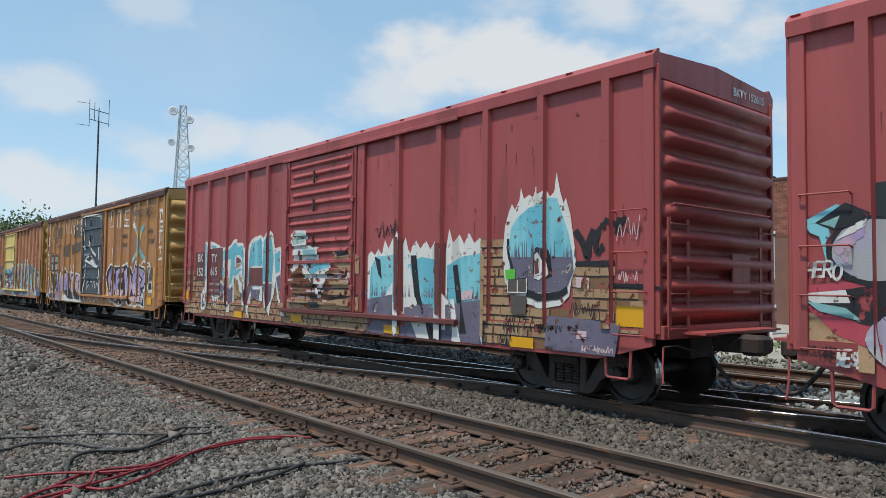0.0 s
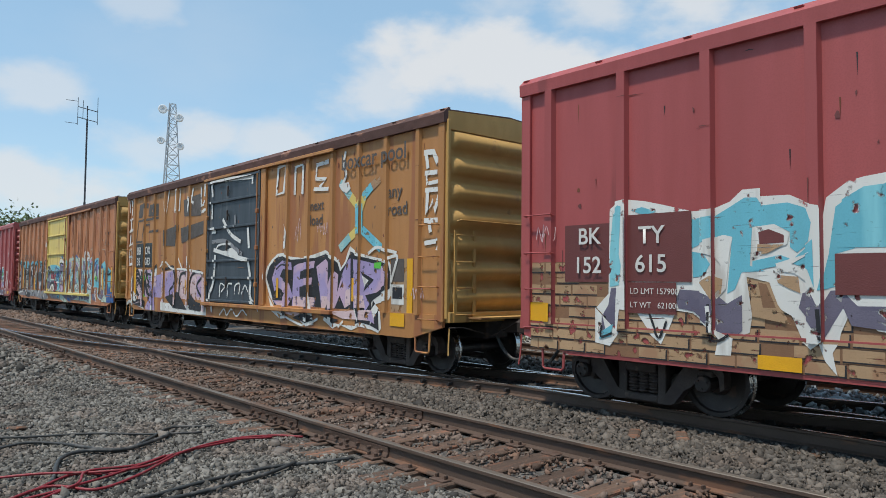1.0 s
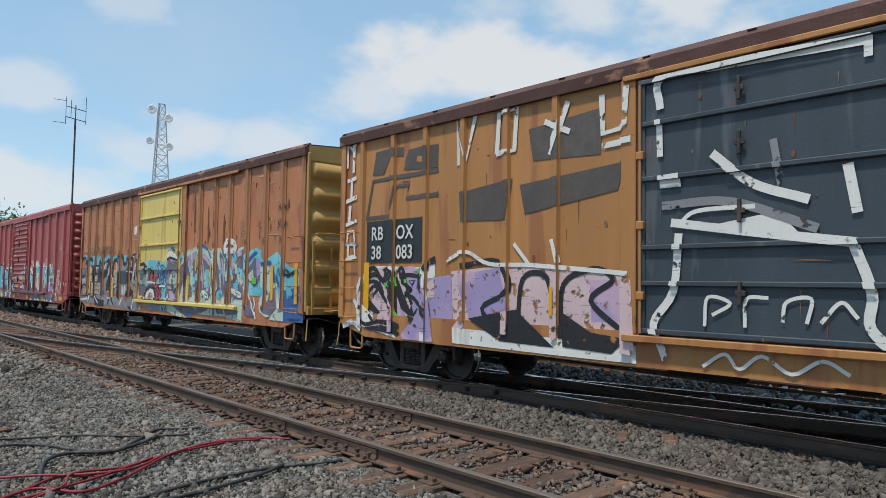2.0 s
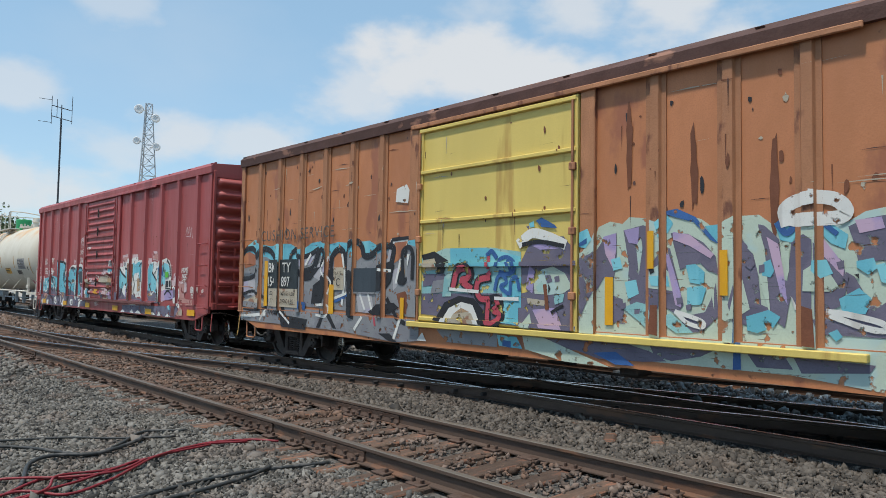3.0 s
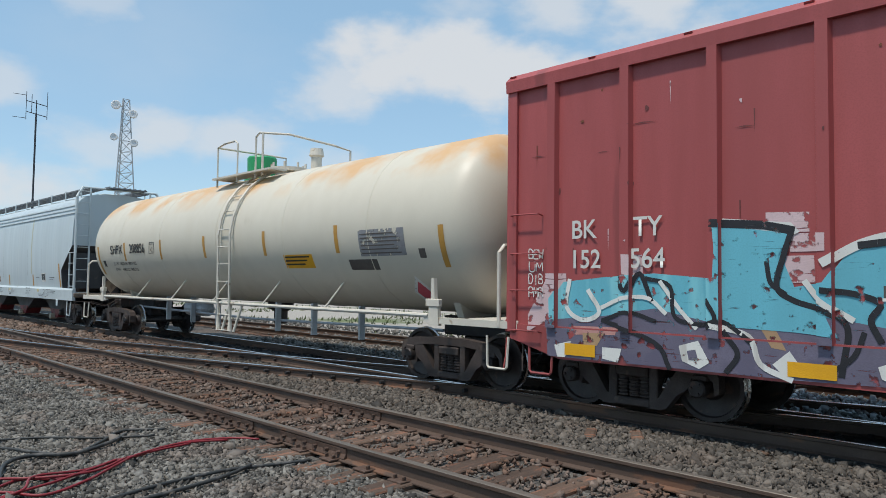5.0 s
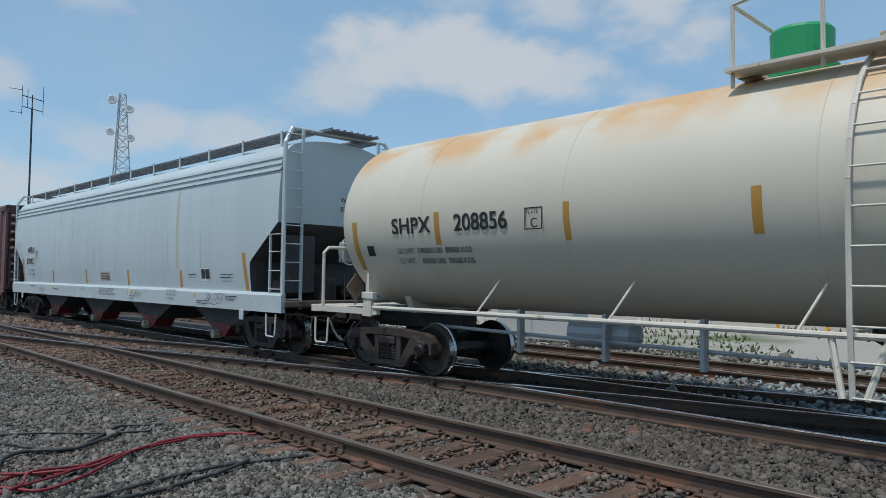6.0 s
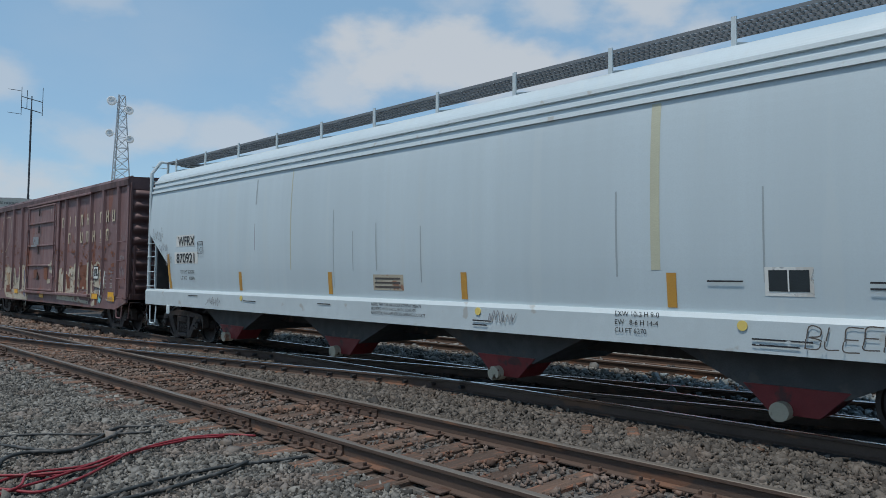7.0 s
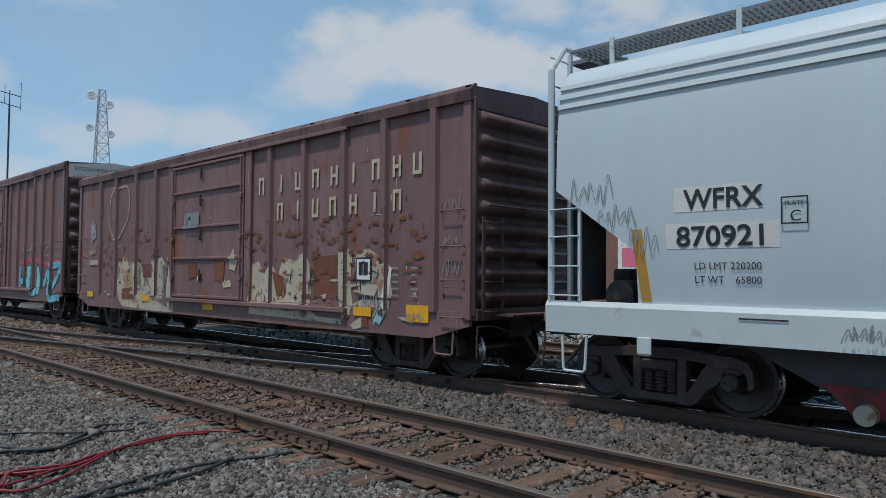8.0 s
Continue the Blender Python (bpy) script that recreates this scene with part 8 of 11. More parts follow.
p.poly([(-34.04, 0.93), (-30.73, 0.88), (-30.72, 0.67), (-32, 0.67), (-34.03, 0.69)], "p_white", 1)
p.poly([(-36.23, 1.52), (-34.1, 1.76), (-34.04, 0.86), (-36.17, 0.74)], "p_lilac", 1)
p.done("pale ground of the wildstyle letters")
p = Piece(car_ochre, xc2)
p.stroke([(-30.37, 3.77), (-30.35, 4.11), (-29.57, 4.1), (-28.12, 4.03)], 0.1, "p_white", 5)
p.stroke([(-30.38, 3.58), (-30.37, 3.19)], 0.08, "p_white", 5)
p.stroke([(-28.12, 4.03), (-28.12, 3.89)], 0.08, "p_white", 5)
p.poly([(-30.38, 2.93), (-30.11, 2.94), (-30.1, 2.78), (-30.37, 2.78)], "p_white", 5)
p.stroke([(-29.69, 3.1), (-29.26, 2.74), (-28.71, 2.53)], 0.1, "p_white", 5)
p.stroke([(-30.31, 2.57), (-29.51, 2.56), (-28.63, 2.23)], 0.1, "p_grey", 5)
p.stroke([(-30.19, 2.36), (-29.24, 2.21), (-28.28, 2.07)], 0.1, "p_white", 5)
p.stroke([(-28.31, 2.81), (-28.24, 2.39)], 0.1, "p_white", 5)
p.stroke([(-29.03, 3.16), (-28.96, 2.72)], 0.08, "p_grey", 5)
p.stroke([(-28.28, 2.07), (-28.12, 1.58), (-28.13, 1.23), (-27.79, 0.94)], 0.1, "p_white", 5)
p.stroke([(-30.13, 2.2), (-30.2, 1.56), (-30.46, 1.17), (-30.33, 0.79)], 0.1, "p_white", 5)
p.stroke([(-30.13, 2.33), (-29.9, 2.48), (-29.25, 2.49)], 0.05, "p_white", 5)
p.poly([(-29.65, 2.32), (-29, 2.42), (-28.75, 2.15), (-29.36, 2.19)], "p_white", 4)
p.stroke([(-29.81, 1.19), (-29.77, 1.5), (-29.51, 1.44), (-29.71, 1.31)], 0.04, "p_white", 6)
p.stroke([(-29.35, 1.2), (-29.33, 1.49), (-29.11, 1.51)], 0.04, "p_white", 6)
p.stroke([(-28.95, 1.27), (-28.91, 1.47), (-28.67, 1.51), (-28.71, 1.27)], 0.04, "p_white", 6)
p.stroke([(-28.57, 1.28), (-28.39, 1.48), (-28.25, 1.34)], 0.04, "p_white", 6)
p.stroke([(-29.84, 0.73), (-29.59, 0.88), (-29.43, 0.73), (-29.18, 0.89), (-28.88, 0.73), (-28.58, 0.89), (-28.34, 0.78)], 0.04, "p_white", 6)
p.done("white strokes sprayed on the slate door")
p = Piece(car_ochre, xc2)
tags(p, [(-26.2, 2.4, 0.25, 0.5), (-25.3, 2.55, 0.4, 0.2), (-36.5, 1.25, 0.3, 0.25), (-22.2, 1.3, 0.35, 0.2)], "p_pink", 12, 3)
p.done("thin pale pen scrawls")

# tan car: band of teal, grey and black
p = Piece(car_tan, xc3)
p.poly([(-53.26, 2.1), (-53.14, 2.38), (-52.68, 2.56), (-52.37, 2.44), (-51.98, 2.39), (-51.65, 2.43), (-51.2, 2.42), (-50.8, 2.29), (-50.59, 2.33), (-50.39, 2.41), (-50.07, 2.43), (-49.79, 2.36), (-49.46, 2.4), (-49.17, 2.37), (-49.03, 2.43), (-48.71, 2.38), (-48.51, 2.39), (-48.25, 2.28), (-48.03, 2.33), (-47.75, 2.3), (-47.19, 2.36), (-47.14, 1.93), (-53.24, 1.93)], "p_cyan", 0)
p.poly([(-53.25, 2), (-52.92, 2.22), (-52.16, 2.17), (-51.63, 1.98), (-51.11, 2.02), (-50.79, 2.11), (-50.18, 2.23), (-49.88, 2.12), (-49.41, 2.21), (-49.14, 2.11), (-48.7, 2.15), (-48.37, 2.09), (-47.9, 2.23), (-47.45, 2.31), (-47.15, 2.23), (-47.12, 1.09), (-48.33, 1.1), (-50.13, 1.15), (-53.2, 1.23)], "p_grey", 1)
p.poly([(-53.14, 1.62), (-52.5, 1.72), (-52.55, 1.31), (-53.13, 1.36)], "p_silver", 2)
p.poly([(-50.77, 2.18), (-50.18, 2.25), (-50.41, 1.99), (-50.78, 1.95)], "p_silver", 2)
p.poly([(-50.17, 1.97), (-49.78, 2.15), (-49.66, 1.87), (-50.05, 1.66), (-50.3, 1.75)], "p_silver", 2)
p.poly([(-48.85, 1.44), (-48.41, 1.43), (-48.33, 1.1), (-48.8, 1.12)], "p_silver", 2)
p.poly([(-47.84, 1.85), (-47.56, 1.96), (-47.64, 1.65), (-47.81, 1.51)], "p_silver", 2)
p.poly([(-53.12, 1.21), (-52.48, 1.37), (-52.15, 1.14), (-52.18, 0.87), (-53.1, 0.91)], "p_cream", 2)
p.poly([(-53.18, 2.23), (-52.92, 2.3), (-52.61, 2.21), (-52.55, 2.01), (-53.11, 1.93)], "tan", 2)
p.poly([(-49.6, 2.15), (-49.39, 2.21), (-49.31, 1.96), (-49.33, 1.64), (-49.58, 1.69)], "tan", 2)
p.poly([(-48.92, 2.31), (-48.71, 2.29), (-48.65, 2.15), (-48.87, 2.03)], "tan", 2)
p.poly([(-47.79, 2.33), (-47.45, 2.34), (-47.53, 2.17), (-47.69, 2.02), (-47.86, 1.96)], "tan", 3)
p.poly([(-47.9, 2.38), (-47.79, 2.33), (-47.89, 1.94), (-48.01, 1.92)], "p_silver", 3)
p.poly([(-47.9, 2.39), (-47.37, 2.4), (-47.5, 2.13), (-47.62, 1.94), (-47.56, 2.13), (-47.45, 2.34), (-47.79, 2.33), (-47.9, 2.23)], "p_white", 3)
p.stroke([(-47.9, 2.27), (-47.84, 2.38), (-47.39, 2.4), (-47.5, 2.13)], 0.07, "p_black", 5, False)
p.stroke([(-53.24, 2.21), (-53.03, 2.36), (-52.75, 2.37), (-52.53, 2.24)], 0.12, "p_black", 4, False)
p.stroke([(-52.48, 2.17), (-52.36, 2.29), (-52.17, 2.34), (-51.92, 2.26), (-51.75, 2.1), (-51.62, 1.93)], 0.12, "p_black", 4)
p.stroke([(-51.17, 1.98), (-51.14, 2.18), (-50.93, 2.3), (-50.79, 2.15), (-50.46, 2.17), (-50.14, 2.28)], 0.10, "p_black", 4)
p.stroke([(-50.14, 2.28), (-50.29, 1.97), (-50.45, 1.9), (-50.82, 1.84)], 0.08, "p_black", 4)
p.poly([(-50.86, 1.86), (-50.32, 1.9), (-50.05, 1.94), (-50.39, 1.68), (-50.6, 1.66)], "p_black", 4)
p.poly([(-50.29, 1.58), (-50.04, 1.69), (-49.81, 1.85), (-49.66, 1.92), (-49.51, 1.85), (-49.54, 1.62), (-49.8, 1.55), (-49.9, 1.21), (-50.35, 1.22)], "p_black", 4)
p.stroke([(-49.93, 1.96), (-49.84, 2.2), (-50.06, 2.26), (-50.21, 1.97)], 0.10, "p_black", 4)
p.stroke([(-49.7, 1.94), (-49.63, 2.15), (-49.41, 2.26), (-49.25, 2.14), (-49.18, 1.85), (-49.1, 1.64)], 0.13, "p_black", 4)
p.poly([(-49.16, 1.85), (-49.02, 1.87), (-48.88, 1.81), (-48.9, 0.97), (-49.08, 1.01)], "p_black", 4)
p.stroke([(-49.16, 2.14), (-49.06, 2.33), (-48.85, 2.38), (-48.71, 2.27), (-48.65, 2.13), (-48.47, 2.12), (-48.21, 2.24), (-47.99, 2.28), (-47.81, 2.23), (-47.85, 2.02)], 0.12, "p_black", 4)
p.poly([(-48.39, 1.88), (-48.08, 1.98), (-47.86, 2.02), (-47.78, 1.94), (-47.88, 1.65), (-48.06, 1.5), (-48.22, 1.49)], "p_black", 4)
p.poly([(-47.73, 1.73), (-47.61, 1.86), (-47.55, 1.73), (-47.36, 1.75), (-47.55, 1.6), (-47.67, 1.62)], "p_black", 4)
p.stroke([(-47.55, 1.75), (-47.56, 2.18), (-47.25, 2.19), (-47.23, 1.73)], 0.08, "p_black", 5)
p.poly([(-48.5, 1.13), (-48.28, 1.26), (-47.78, 1.31), (-47.65, 1.23), (-47.89, 1.12), (-48.33, 1.06)], "p_black", 4)
p.stroke([(-47.96, 1.36), (-47.71, 1.08), (-47.47, 0.98)], 0.08, "p_black", 4)
p.poly([(-51.71, 1.41), (-51.5, 1.33), (-51.27, 0.96), (-50.42, 0.91), (-50.51, 0.7), (-51.42, 0.72)], "p_black", 3)
p.stroke([(-53.2, 1.69), (-52.73, 1.74), (-52.49, 1.89)], 0.10, "p_black", 4)
p.stroke([(-53.13, 1.36), (-52.66, 1.43), (-52.15, 1.28)], 0.07, "p_black", 4)
p.stroke([(-53.11, 1.05), (-52.59, 1.03), (-52.09, 1.08)], 0.07, "p_black", 4)
p.poly([(-50.07, 1.15), (-49.89, 0.99), (-49.95, 1.14)], "p_black", 4)
p.stroke([(-50.4, 2.17), (-50.57, 1.99)], 0.06, "p_white", 5)
p.stroke([(-49.78, 2.12), (-49.93, 1.85), (-49.69, 1.64), (-49.79, 1.43)], 0.05, "p_white", 5)
p.stroke([(-49.32, 2.15), (-49.23, 1.75), (-49.3, 1.23)], 0.06, "p_white", 5)
p.stroke([(-50.17, 1.2), (-49.78, 1.2), (-49.79, 1), (-50.12, 1.01)], 0.05, "p_white", 5)
p.stroke([(-48.75, 1.44), (-48.6, 1.17)], 0.05, "p_white", 5)
p.stroke([(-48.51, 1.45), (-48.4, 1.19)], 0.05, "p_white", 5)
p.stroke([(-48.17, 1.87), (-47.89, 1.85)], 0.05, "p_white", 5)
p.stroke([(-47.62, 2.03), (-47.73, 1.65)], 0.05, "p_white", 5)
p.poly([(-47.44, 2.11), (-47.3, 2.12), (-47.35, 1.92)], "p_white", 5)
p.stroke([(-49.52, 1.3), (-49.09, 1.42)], 0.08, "p_blue", 5, False)
p.stroke([(-49.52, 1.35), (-49.09, 1.46)], 0.05, "p_white", 6, False)
p.poly([(-50.81, 1.27), (-50.54, 1.23), (-50.57, 1.08), (-50.78, 1.12)], "p_blue", 5)
p.poly([(-51.81, 1.98), (-51.67, 2), (-51.57, 1.89)], "p_cream", 4)
p.poly([(-47.72, 1.46), (-47.49, 1.51), (-47.33, 1.29), (-47.41, 1.1), (-47.62, 1.2)], "p_rust", 3)
p.poly([(-47.68, 1.94), (-47.5, 1.86), (-47.52, 1.73), (-47.7, 1.81)], "p_tan", 4)
p.stroke([(-48.3, 1.06), (-48.26, 0.91)], 0.05, "p_rose", 5, False)
p.poly([(-53.2, 1.21), (-50.95, 1.12), (-49.01, 1.07), (-47.11, 1.05), (-47.1, 0.71), (-47.7, 0.65), (-49.35, 0.75), (-51.38, 0.77), (-53.17, 0.78)], "p_grey", 2)
p.poly([(-49.78, 1.16), (-49.62, 1), (-49.43, 0.78), (-49.54, 0.78), (-49.81, 1.04)], "p_black", 4)
p.poly([(-49.96, 0.99), (-50.11, 0.77), (-49.99, 0.77), (-49.85, 1)], "p_black", 4)
p.stroke([(-51.48, 1.02), (-51.11, 0.81)], 0.05, "p_white", 4, False)
p.stroke([(-52.09, 1.05), (-52.32, 0.82)], 0.05, "p_white", 4, False)
p.stroke([(-48.66, 1.02), (-48.86, 0.81)], 0.06, "p_white", 4, False)
p.stroke([(-47.59, 1.03), (-47.73, 0.72)], 0.06, "p_white", 4, False)
p.stroke([(-53.15, 0.86), (-52.09, 0.95)], 0.07, "p_white", 5, False)
p.poly([(-48.16, 0.77), (-47.85, 0.79), (-47.64, 0.65), (-47.88, 0.66)], "p_black", 3)
p.poly([(-47.15, 0.72), (-47.01, 0.86), (-46.91, 0.72)], "p_white", 4)
p.done("grey and black graffiti letters edged in teal")
p = Piece(car_tan, xc3)
p.poly([(-47.04, 2.04), (-46.49, 2.19), (-45.52, 2.18), (-44.92, 2.1), (-44.91, 1.44), (-47.02, 1.25)], "p_teal", 0)
p.poly([(-47.03, 1.48), (-44.91, 1.52), (-44.01, 1.68), (-44.01, 1.03), (-47.02, 1.15)], "p_slate", 0)
p.poly([(-46.36, 2.19), (-45.57, 2.17), (-45.18, 2.09), (-44.92, 2.03), (-44.92, 1.87), (-46.35, 1.93)], "p_cyan", 1)
p.poly([(-47.02, 2.1), (-46.72, 2.15), (-46.4, 2), (-46.64, 1.93), (-46.74, 2.04), (-46.99, 2.02)], "p_black", 2)
p.poly([(-46.99, 2.01), (-46.72, 2.04), (-46.63, 1.86), (-46.98, 1.84)], "p_cream", 2)
p.poly([(-46.64, 1.93), (-46.39, 1.98), (-46.5, 1.8), (-46.66, 1.79)], "p_black", 3)
p.poly([(-46.98, 1.79), (-46.48, 1.8), (-46.35, 1.66), (-46.98, 1.59)], "p_slate", 2)
p.poly([(-46.74, 1.68), (-46.4, 1.72), (-46.34, 1.53), (-46.8, 1.48)], "p_grey", 2)
p.poly([(-46.48, 1.75), (-46.29, 1.84), (-46.32, 1.45), (-46.52, 1.44)], "p_teal", 2)
p.stroke([(-46.27, 1.6), (-46.2, 1.82), (-46.03, 1.9), (-45.91, 1.82), (-45.95, 1.71), (-46.07, 1.68), (-45.88, 1.57)], 0.16, "p_black", 3)
p.stroke([(-46.27, 1.6), (-46.2, 1.82), (-46.03, 1.88), (-45.93, 1.8), (-45.98, 1.72), (-46.1, 1.69), (-45.9, 1.58)], 0.10, "p_rose", 4)
p.stroke([(-45.53, 1.74), (-45.72, 1.7), (-45.78, 1.57), (-45.71, 1.43), (-45.53, 1.41)], 0.14, "p_black", 3)
p.stroke([(-45.53, 1.74), (-45.72, 1.7), (-45.77, 1.57), (-45.7, 1.44), (-45.54, 1.42)], 0.09, "p_rose", 4)
p.stroke([(-45.53, 1.42), (-45.54, 1.08), (-45.34, 1.1), (-45.28, 1.22), (-45.43, 1.26), (-45.3, 1.33), (-45.35, 1.43), (-45.53, 1.41)], 0.14, "p_black", 3)
p.stroke([(-45.53, 1.41), (-45.54, 1.09), (-45.37, 1.12), (-45.31, 1.22), (-45.43, 1.26), (-45.34, 1.33), (-45.37, 1.41)], 0.08, "p_rose", 4)
p.stroke([(-45.53, 2.03), (-45.54, 1.88)], 0.06, "p_rose", 5)
p.poly([(-45.58, 1.8), (-45.51, 1.85), (-45.47, 1.79), (-45.53, 1.74)], "p_rose", 5)
p.stroke([(-45.56, 2.07), (-45.47, 2.12), (-45.38, 2.03)], 0.07, "p_blue", 4)
p.stroke([(-45.36, 1.9), (-45.31, 2), (-45.18, 2.03), (-45.05, 1.96), (-45.05, 1.83), (-45.18, 1.79), (-45.31, 1.82)], 0.06, "p_blue", 4)
p.stroke([(-45.16, 1.98), (-45.09, 1.8)], 0.06, "p_blue", 4)
p.stroke([(-45.4, 1.57), (-45.35, 1.74), (-45.24, 1.77), (-45.18, 1.67), (-45.29, 1.61), (-45.15, 1.51)], 0.06, "p_blue", 4)
p.stroke([(-45.11, 1.51), (-45.09, 1.7), (-44.99, 1.74), (-44.94, 1.58)], 0.06, "p_blue", 4)
p.poly([(-45.29, 1.67), (-44.91, 1.75), (-44.91, 1.32), (-45.23, 1.31)], "p_cyan", 1)
p.stroke([(-46.34, 1.56), (-45.74, 1.53)], 0.05, "p_white", 5)
p.stroke([(-45.39, 1.44), (-44.96, 1.44)], 0.05, "p_white", 5)
p.poly([(-46.69, 1.07), (-46.47, 1.35), (-46.15, 1.46), (-45.83, 1.43), (-45.64, 1.27), (-45.54, 0.99), (-46.64, 1.06)], "p_black", 3)
p.poly([(-46.54, 1.05), (-46.36, 1.27), (-46.09, 1.37), (-45.85, 1.33), (-45.66, 1)], "p_white", 4)
p.poly([(-46.38, 1.04), (-46.26, 1.18), (-46.06, 1.26), (-45.87, 1.2), (-45.77, 1.02)], "p_cream", 5)
p.poly([(-46.26, 1.18), (-46.09, 1.28), (-45.92, 1.23)], "p_tan", 6)
p.poly([(-44.91, 1.97), (-44.77, 2.19), (-44.52, 2.28), (-44.18, 2.29), (-44.02, 2.12), (-44.01, 1.03), (-44.85, 1.06), (-44.76, 1.52), (-44.9, 1.67)], "p_slate", 2)
p.poly([(-44.81, 2.22), (-44.52, 2.26), (-44.18, 2.19), (-44.18, 2.13), (-44.57, 2.12)], "p_lilac", 3)
p.stroke([(-44.93, 2.23), (-44.71, 2.35), (-44.43, 2.29), (-44.18, 2.19)], 0.14, "p_white", 4)
p.stroke([(-44.87, 2.2), (-44.57, 2.23), (-44.18, 2.16)], 0.06, "p_black", 5)
p.poly([(-44.76, 1.91), (-44.66, 1.83), (-44.7, 1.52), (-44.82, 1.6)], "p_lilac", 3)
p.poly([(-44.68, 1.68), (-44.54, 1.85), (-44.35, 1.89), (-44.15, 1.8), (-44.03, 1.62), (-44.18, 1.53), (-44.4, 1.51), (-44.66, 1.52)], "p_mint", 3)
p.poly([(-44.64, 1.61), (-44.54, 1.69), (-44.41, 1.56), (-44.6, 1.54)], "p_teal", 4)
p.poly([(-44.33, 1.5), (-44.15, 1.53), (-44.18, 1.42), (-44.31, 1.38)], "p_teal", 4)
p.poly([(-44.48, 1.77), (-44.39, 1.78), (-44.35, 1.69), (-44.44, 1.66)], "p_slate", 5)
p.poly([(-44.32, 1.75), (-44.24, 1.77), (-44.23, 1.69), (-44.31, 1.68)], "p_slate", 5)
p.poly([(-44.42, 1.66), (-44.38, 1.59), (-44.42, 1.53)], "p_black", 5)
p.stroke([(-44.48, 1.63), (-44.46, 1.49), (-44.44, 1.33)], 0.06, "p_rust", 5)
p.poly([(-44.8, 1.46), (-44.46, 1.43), (-44.5, 1.36), (-44.78, 1.38)], "p_cream", 3)
p.poly([(-44.7, 1.3), (-44.32, 1.34), (-44.17, 1.05), (-44.55, 1.06)], "p_lilac", 3)
p.stroke([(-44.36, 1.28), (-44.27, 1.33), (-44.18, 1.37)], 0.04, "p_black", 5)
p.poly([(-44.65, 2.52), (-44.55, 2.56), (-44.33, 2.45), (-44.28, 2.4), (-44.55, 2.43)], "p_blue", 4)
p.poly([(-44.77, 2.49), (-44.69, 2.52), (-44.67, 2.44), (-44.75, 2.43)], "p_cyan", 4)
p.poly([(-44.82, 2.45), (-44.76, 2.46), (-44.77, 2.4)], "p_slate", 4)
p.poly([(-44.91, 1.08), (-44.75, 1.25), (-44.71, 1.09), (-44.8, 0.97)], "p_mint", 3)
p.poly([(-45.5, 1.34), (-44.96, 1.32), (-44.96, 1.08), (-45.33, 1.1)], "p_cyan", 1)
p.done("teal, grey and rose graffiti across the lower door")
p = Piece(car_tan, xc3)
p.poly([(-43.98, 2.03), (-43.87, 2.08), (-43.72, 2.26), (-43.67, 2.39), (-43.5, 2.45), (-43.32, 2.41), (-43.22, 2.49), (-42.97, 2.46), (-42.8, 2.39), (-42.7, 2.47), (-42.53, 2.49), (-42.28, 2.41), (-42.09, 2.27), (-42, 2.37), (-41.89, 2.42), (-41.63, 2.42), (-41.53, 2.34), (-41.41, 2.24), (-41.29, 2.26), (-41.18, 2.33), (-41.05, 2.36), (-40.91, 2.27), (-40.76, 2.3), (-40.61, 2.39), (-40.33, 2.44), (-40.35, 0.66), (-41.31, 0.75), (-42.92, 0.75), (-43.97, 1.01)], "p_mint", 0)
p.poly([(-44.04, 2.2), (-43.91, 2.33), (-43.79, 2.37), (-43.73, 2.23), (-43.82, 2.12), (-43.95, 2.14)], "p_cyan", 1)
p.poly([(-44.02, 2.24), (-43.91, 2.19), (-43.8, 2.25), (-43.8, 2.18), (-43.93, 2.14)], "p_blue", 2)
p.poly([(-44, 1.98), (-43.86, 2.01), (-43.72, 2.06), (-43.6, 2.22), (-43.4, 2.3), (-43.4, 1.9), (-43.46, 1.65), (-43.58, 1.75), (-43.82, 1.39), (-43.97, 1.06)], "p_slate", 2)
p.poly([(-43.6, 2.26), (-43.4, 2.3), (-43.4, 2.11), (-43.44, 1.84), (-43.56, 2.04)], "p_lilac", 3)
p.poly([(-43.58, 1.68), (-43.49, 1.76), (-43.46, 1.54), (-43.51, 1.26), (-43.57, 1.26)], "p_mint", 3)
p.poly([(-43.3, 2.33), (-43.02, 2.38), (-42.92, 2.33), (-42.92, 2.09), (-42.98, 1.89), (-43, 1.28), (-43.15, 1.28), (-43.25, 1.55), (-43.22, 1.89)], "p_slate", 2)
p.poly([(-43.29, 2.33), (-43.08, 2.36), (-43.09, 2.15), (-43.22, 2.17)], "p_lilac", 3)
p.poly([(-43.12, 2.13), (-43.05, 2.23), (-43.03, 2.1), (-43.08, 1.78)], "p_mint", 3)
p.poly([(-43.52, 1.54), (-43.31, 1.48), (-43.27, 1.17), (-43.49, 1.19)], "p_slate", 2)
p.poly([(-43.48, 1.97), (-43.35, 2), (-43.31, 1.86), (-43.44, 1.83)], "p_cyan", 3)
p.poly([(-43.28, 1.69), (-43.12, 1.72), (-43.08, 1.55), (-43.23, 1.48)], "p_cyan", 3)
p.poly([(-43.31, 1.37), (-43.11, 1.45), (-42.94, 1.42), (-42.88, 1.29), (-43, 1.15), (-43.11, 1.24)], "p_teal", 3)
p.poly([(-43.33, 1.42), (-43.26, 1.44), (-43.26, 1.37), (-43.33, 1.35)], "p_slate", 4)
p.poly([(-43.14, 1.36), (-43.06, 1.37), (-43.07, 1.31), (-43.14, 1.3)], "p_slate", 4)
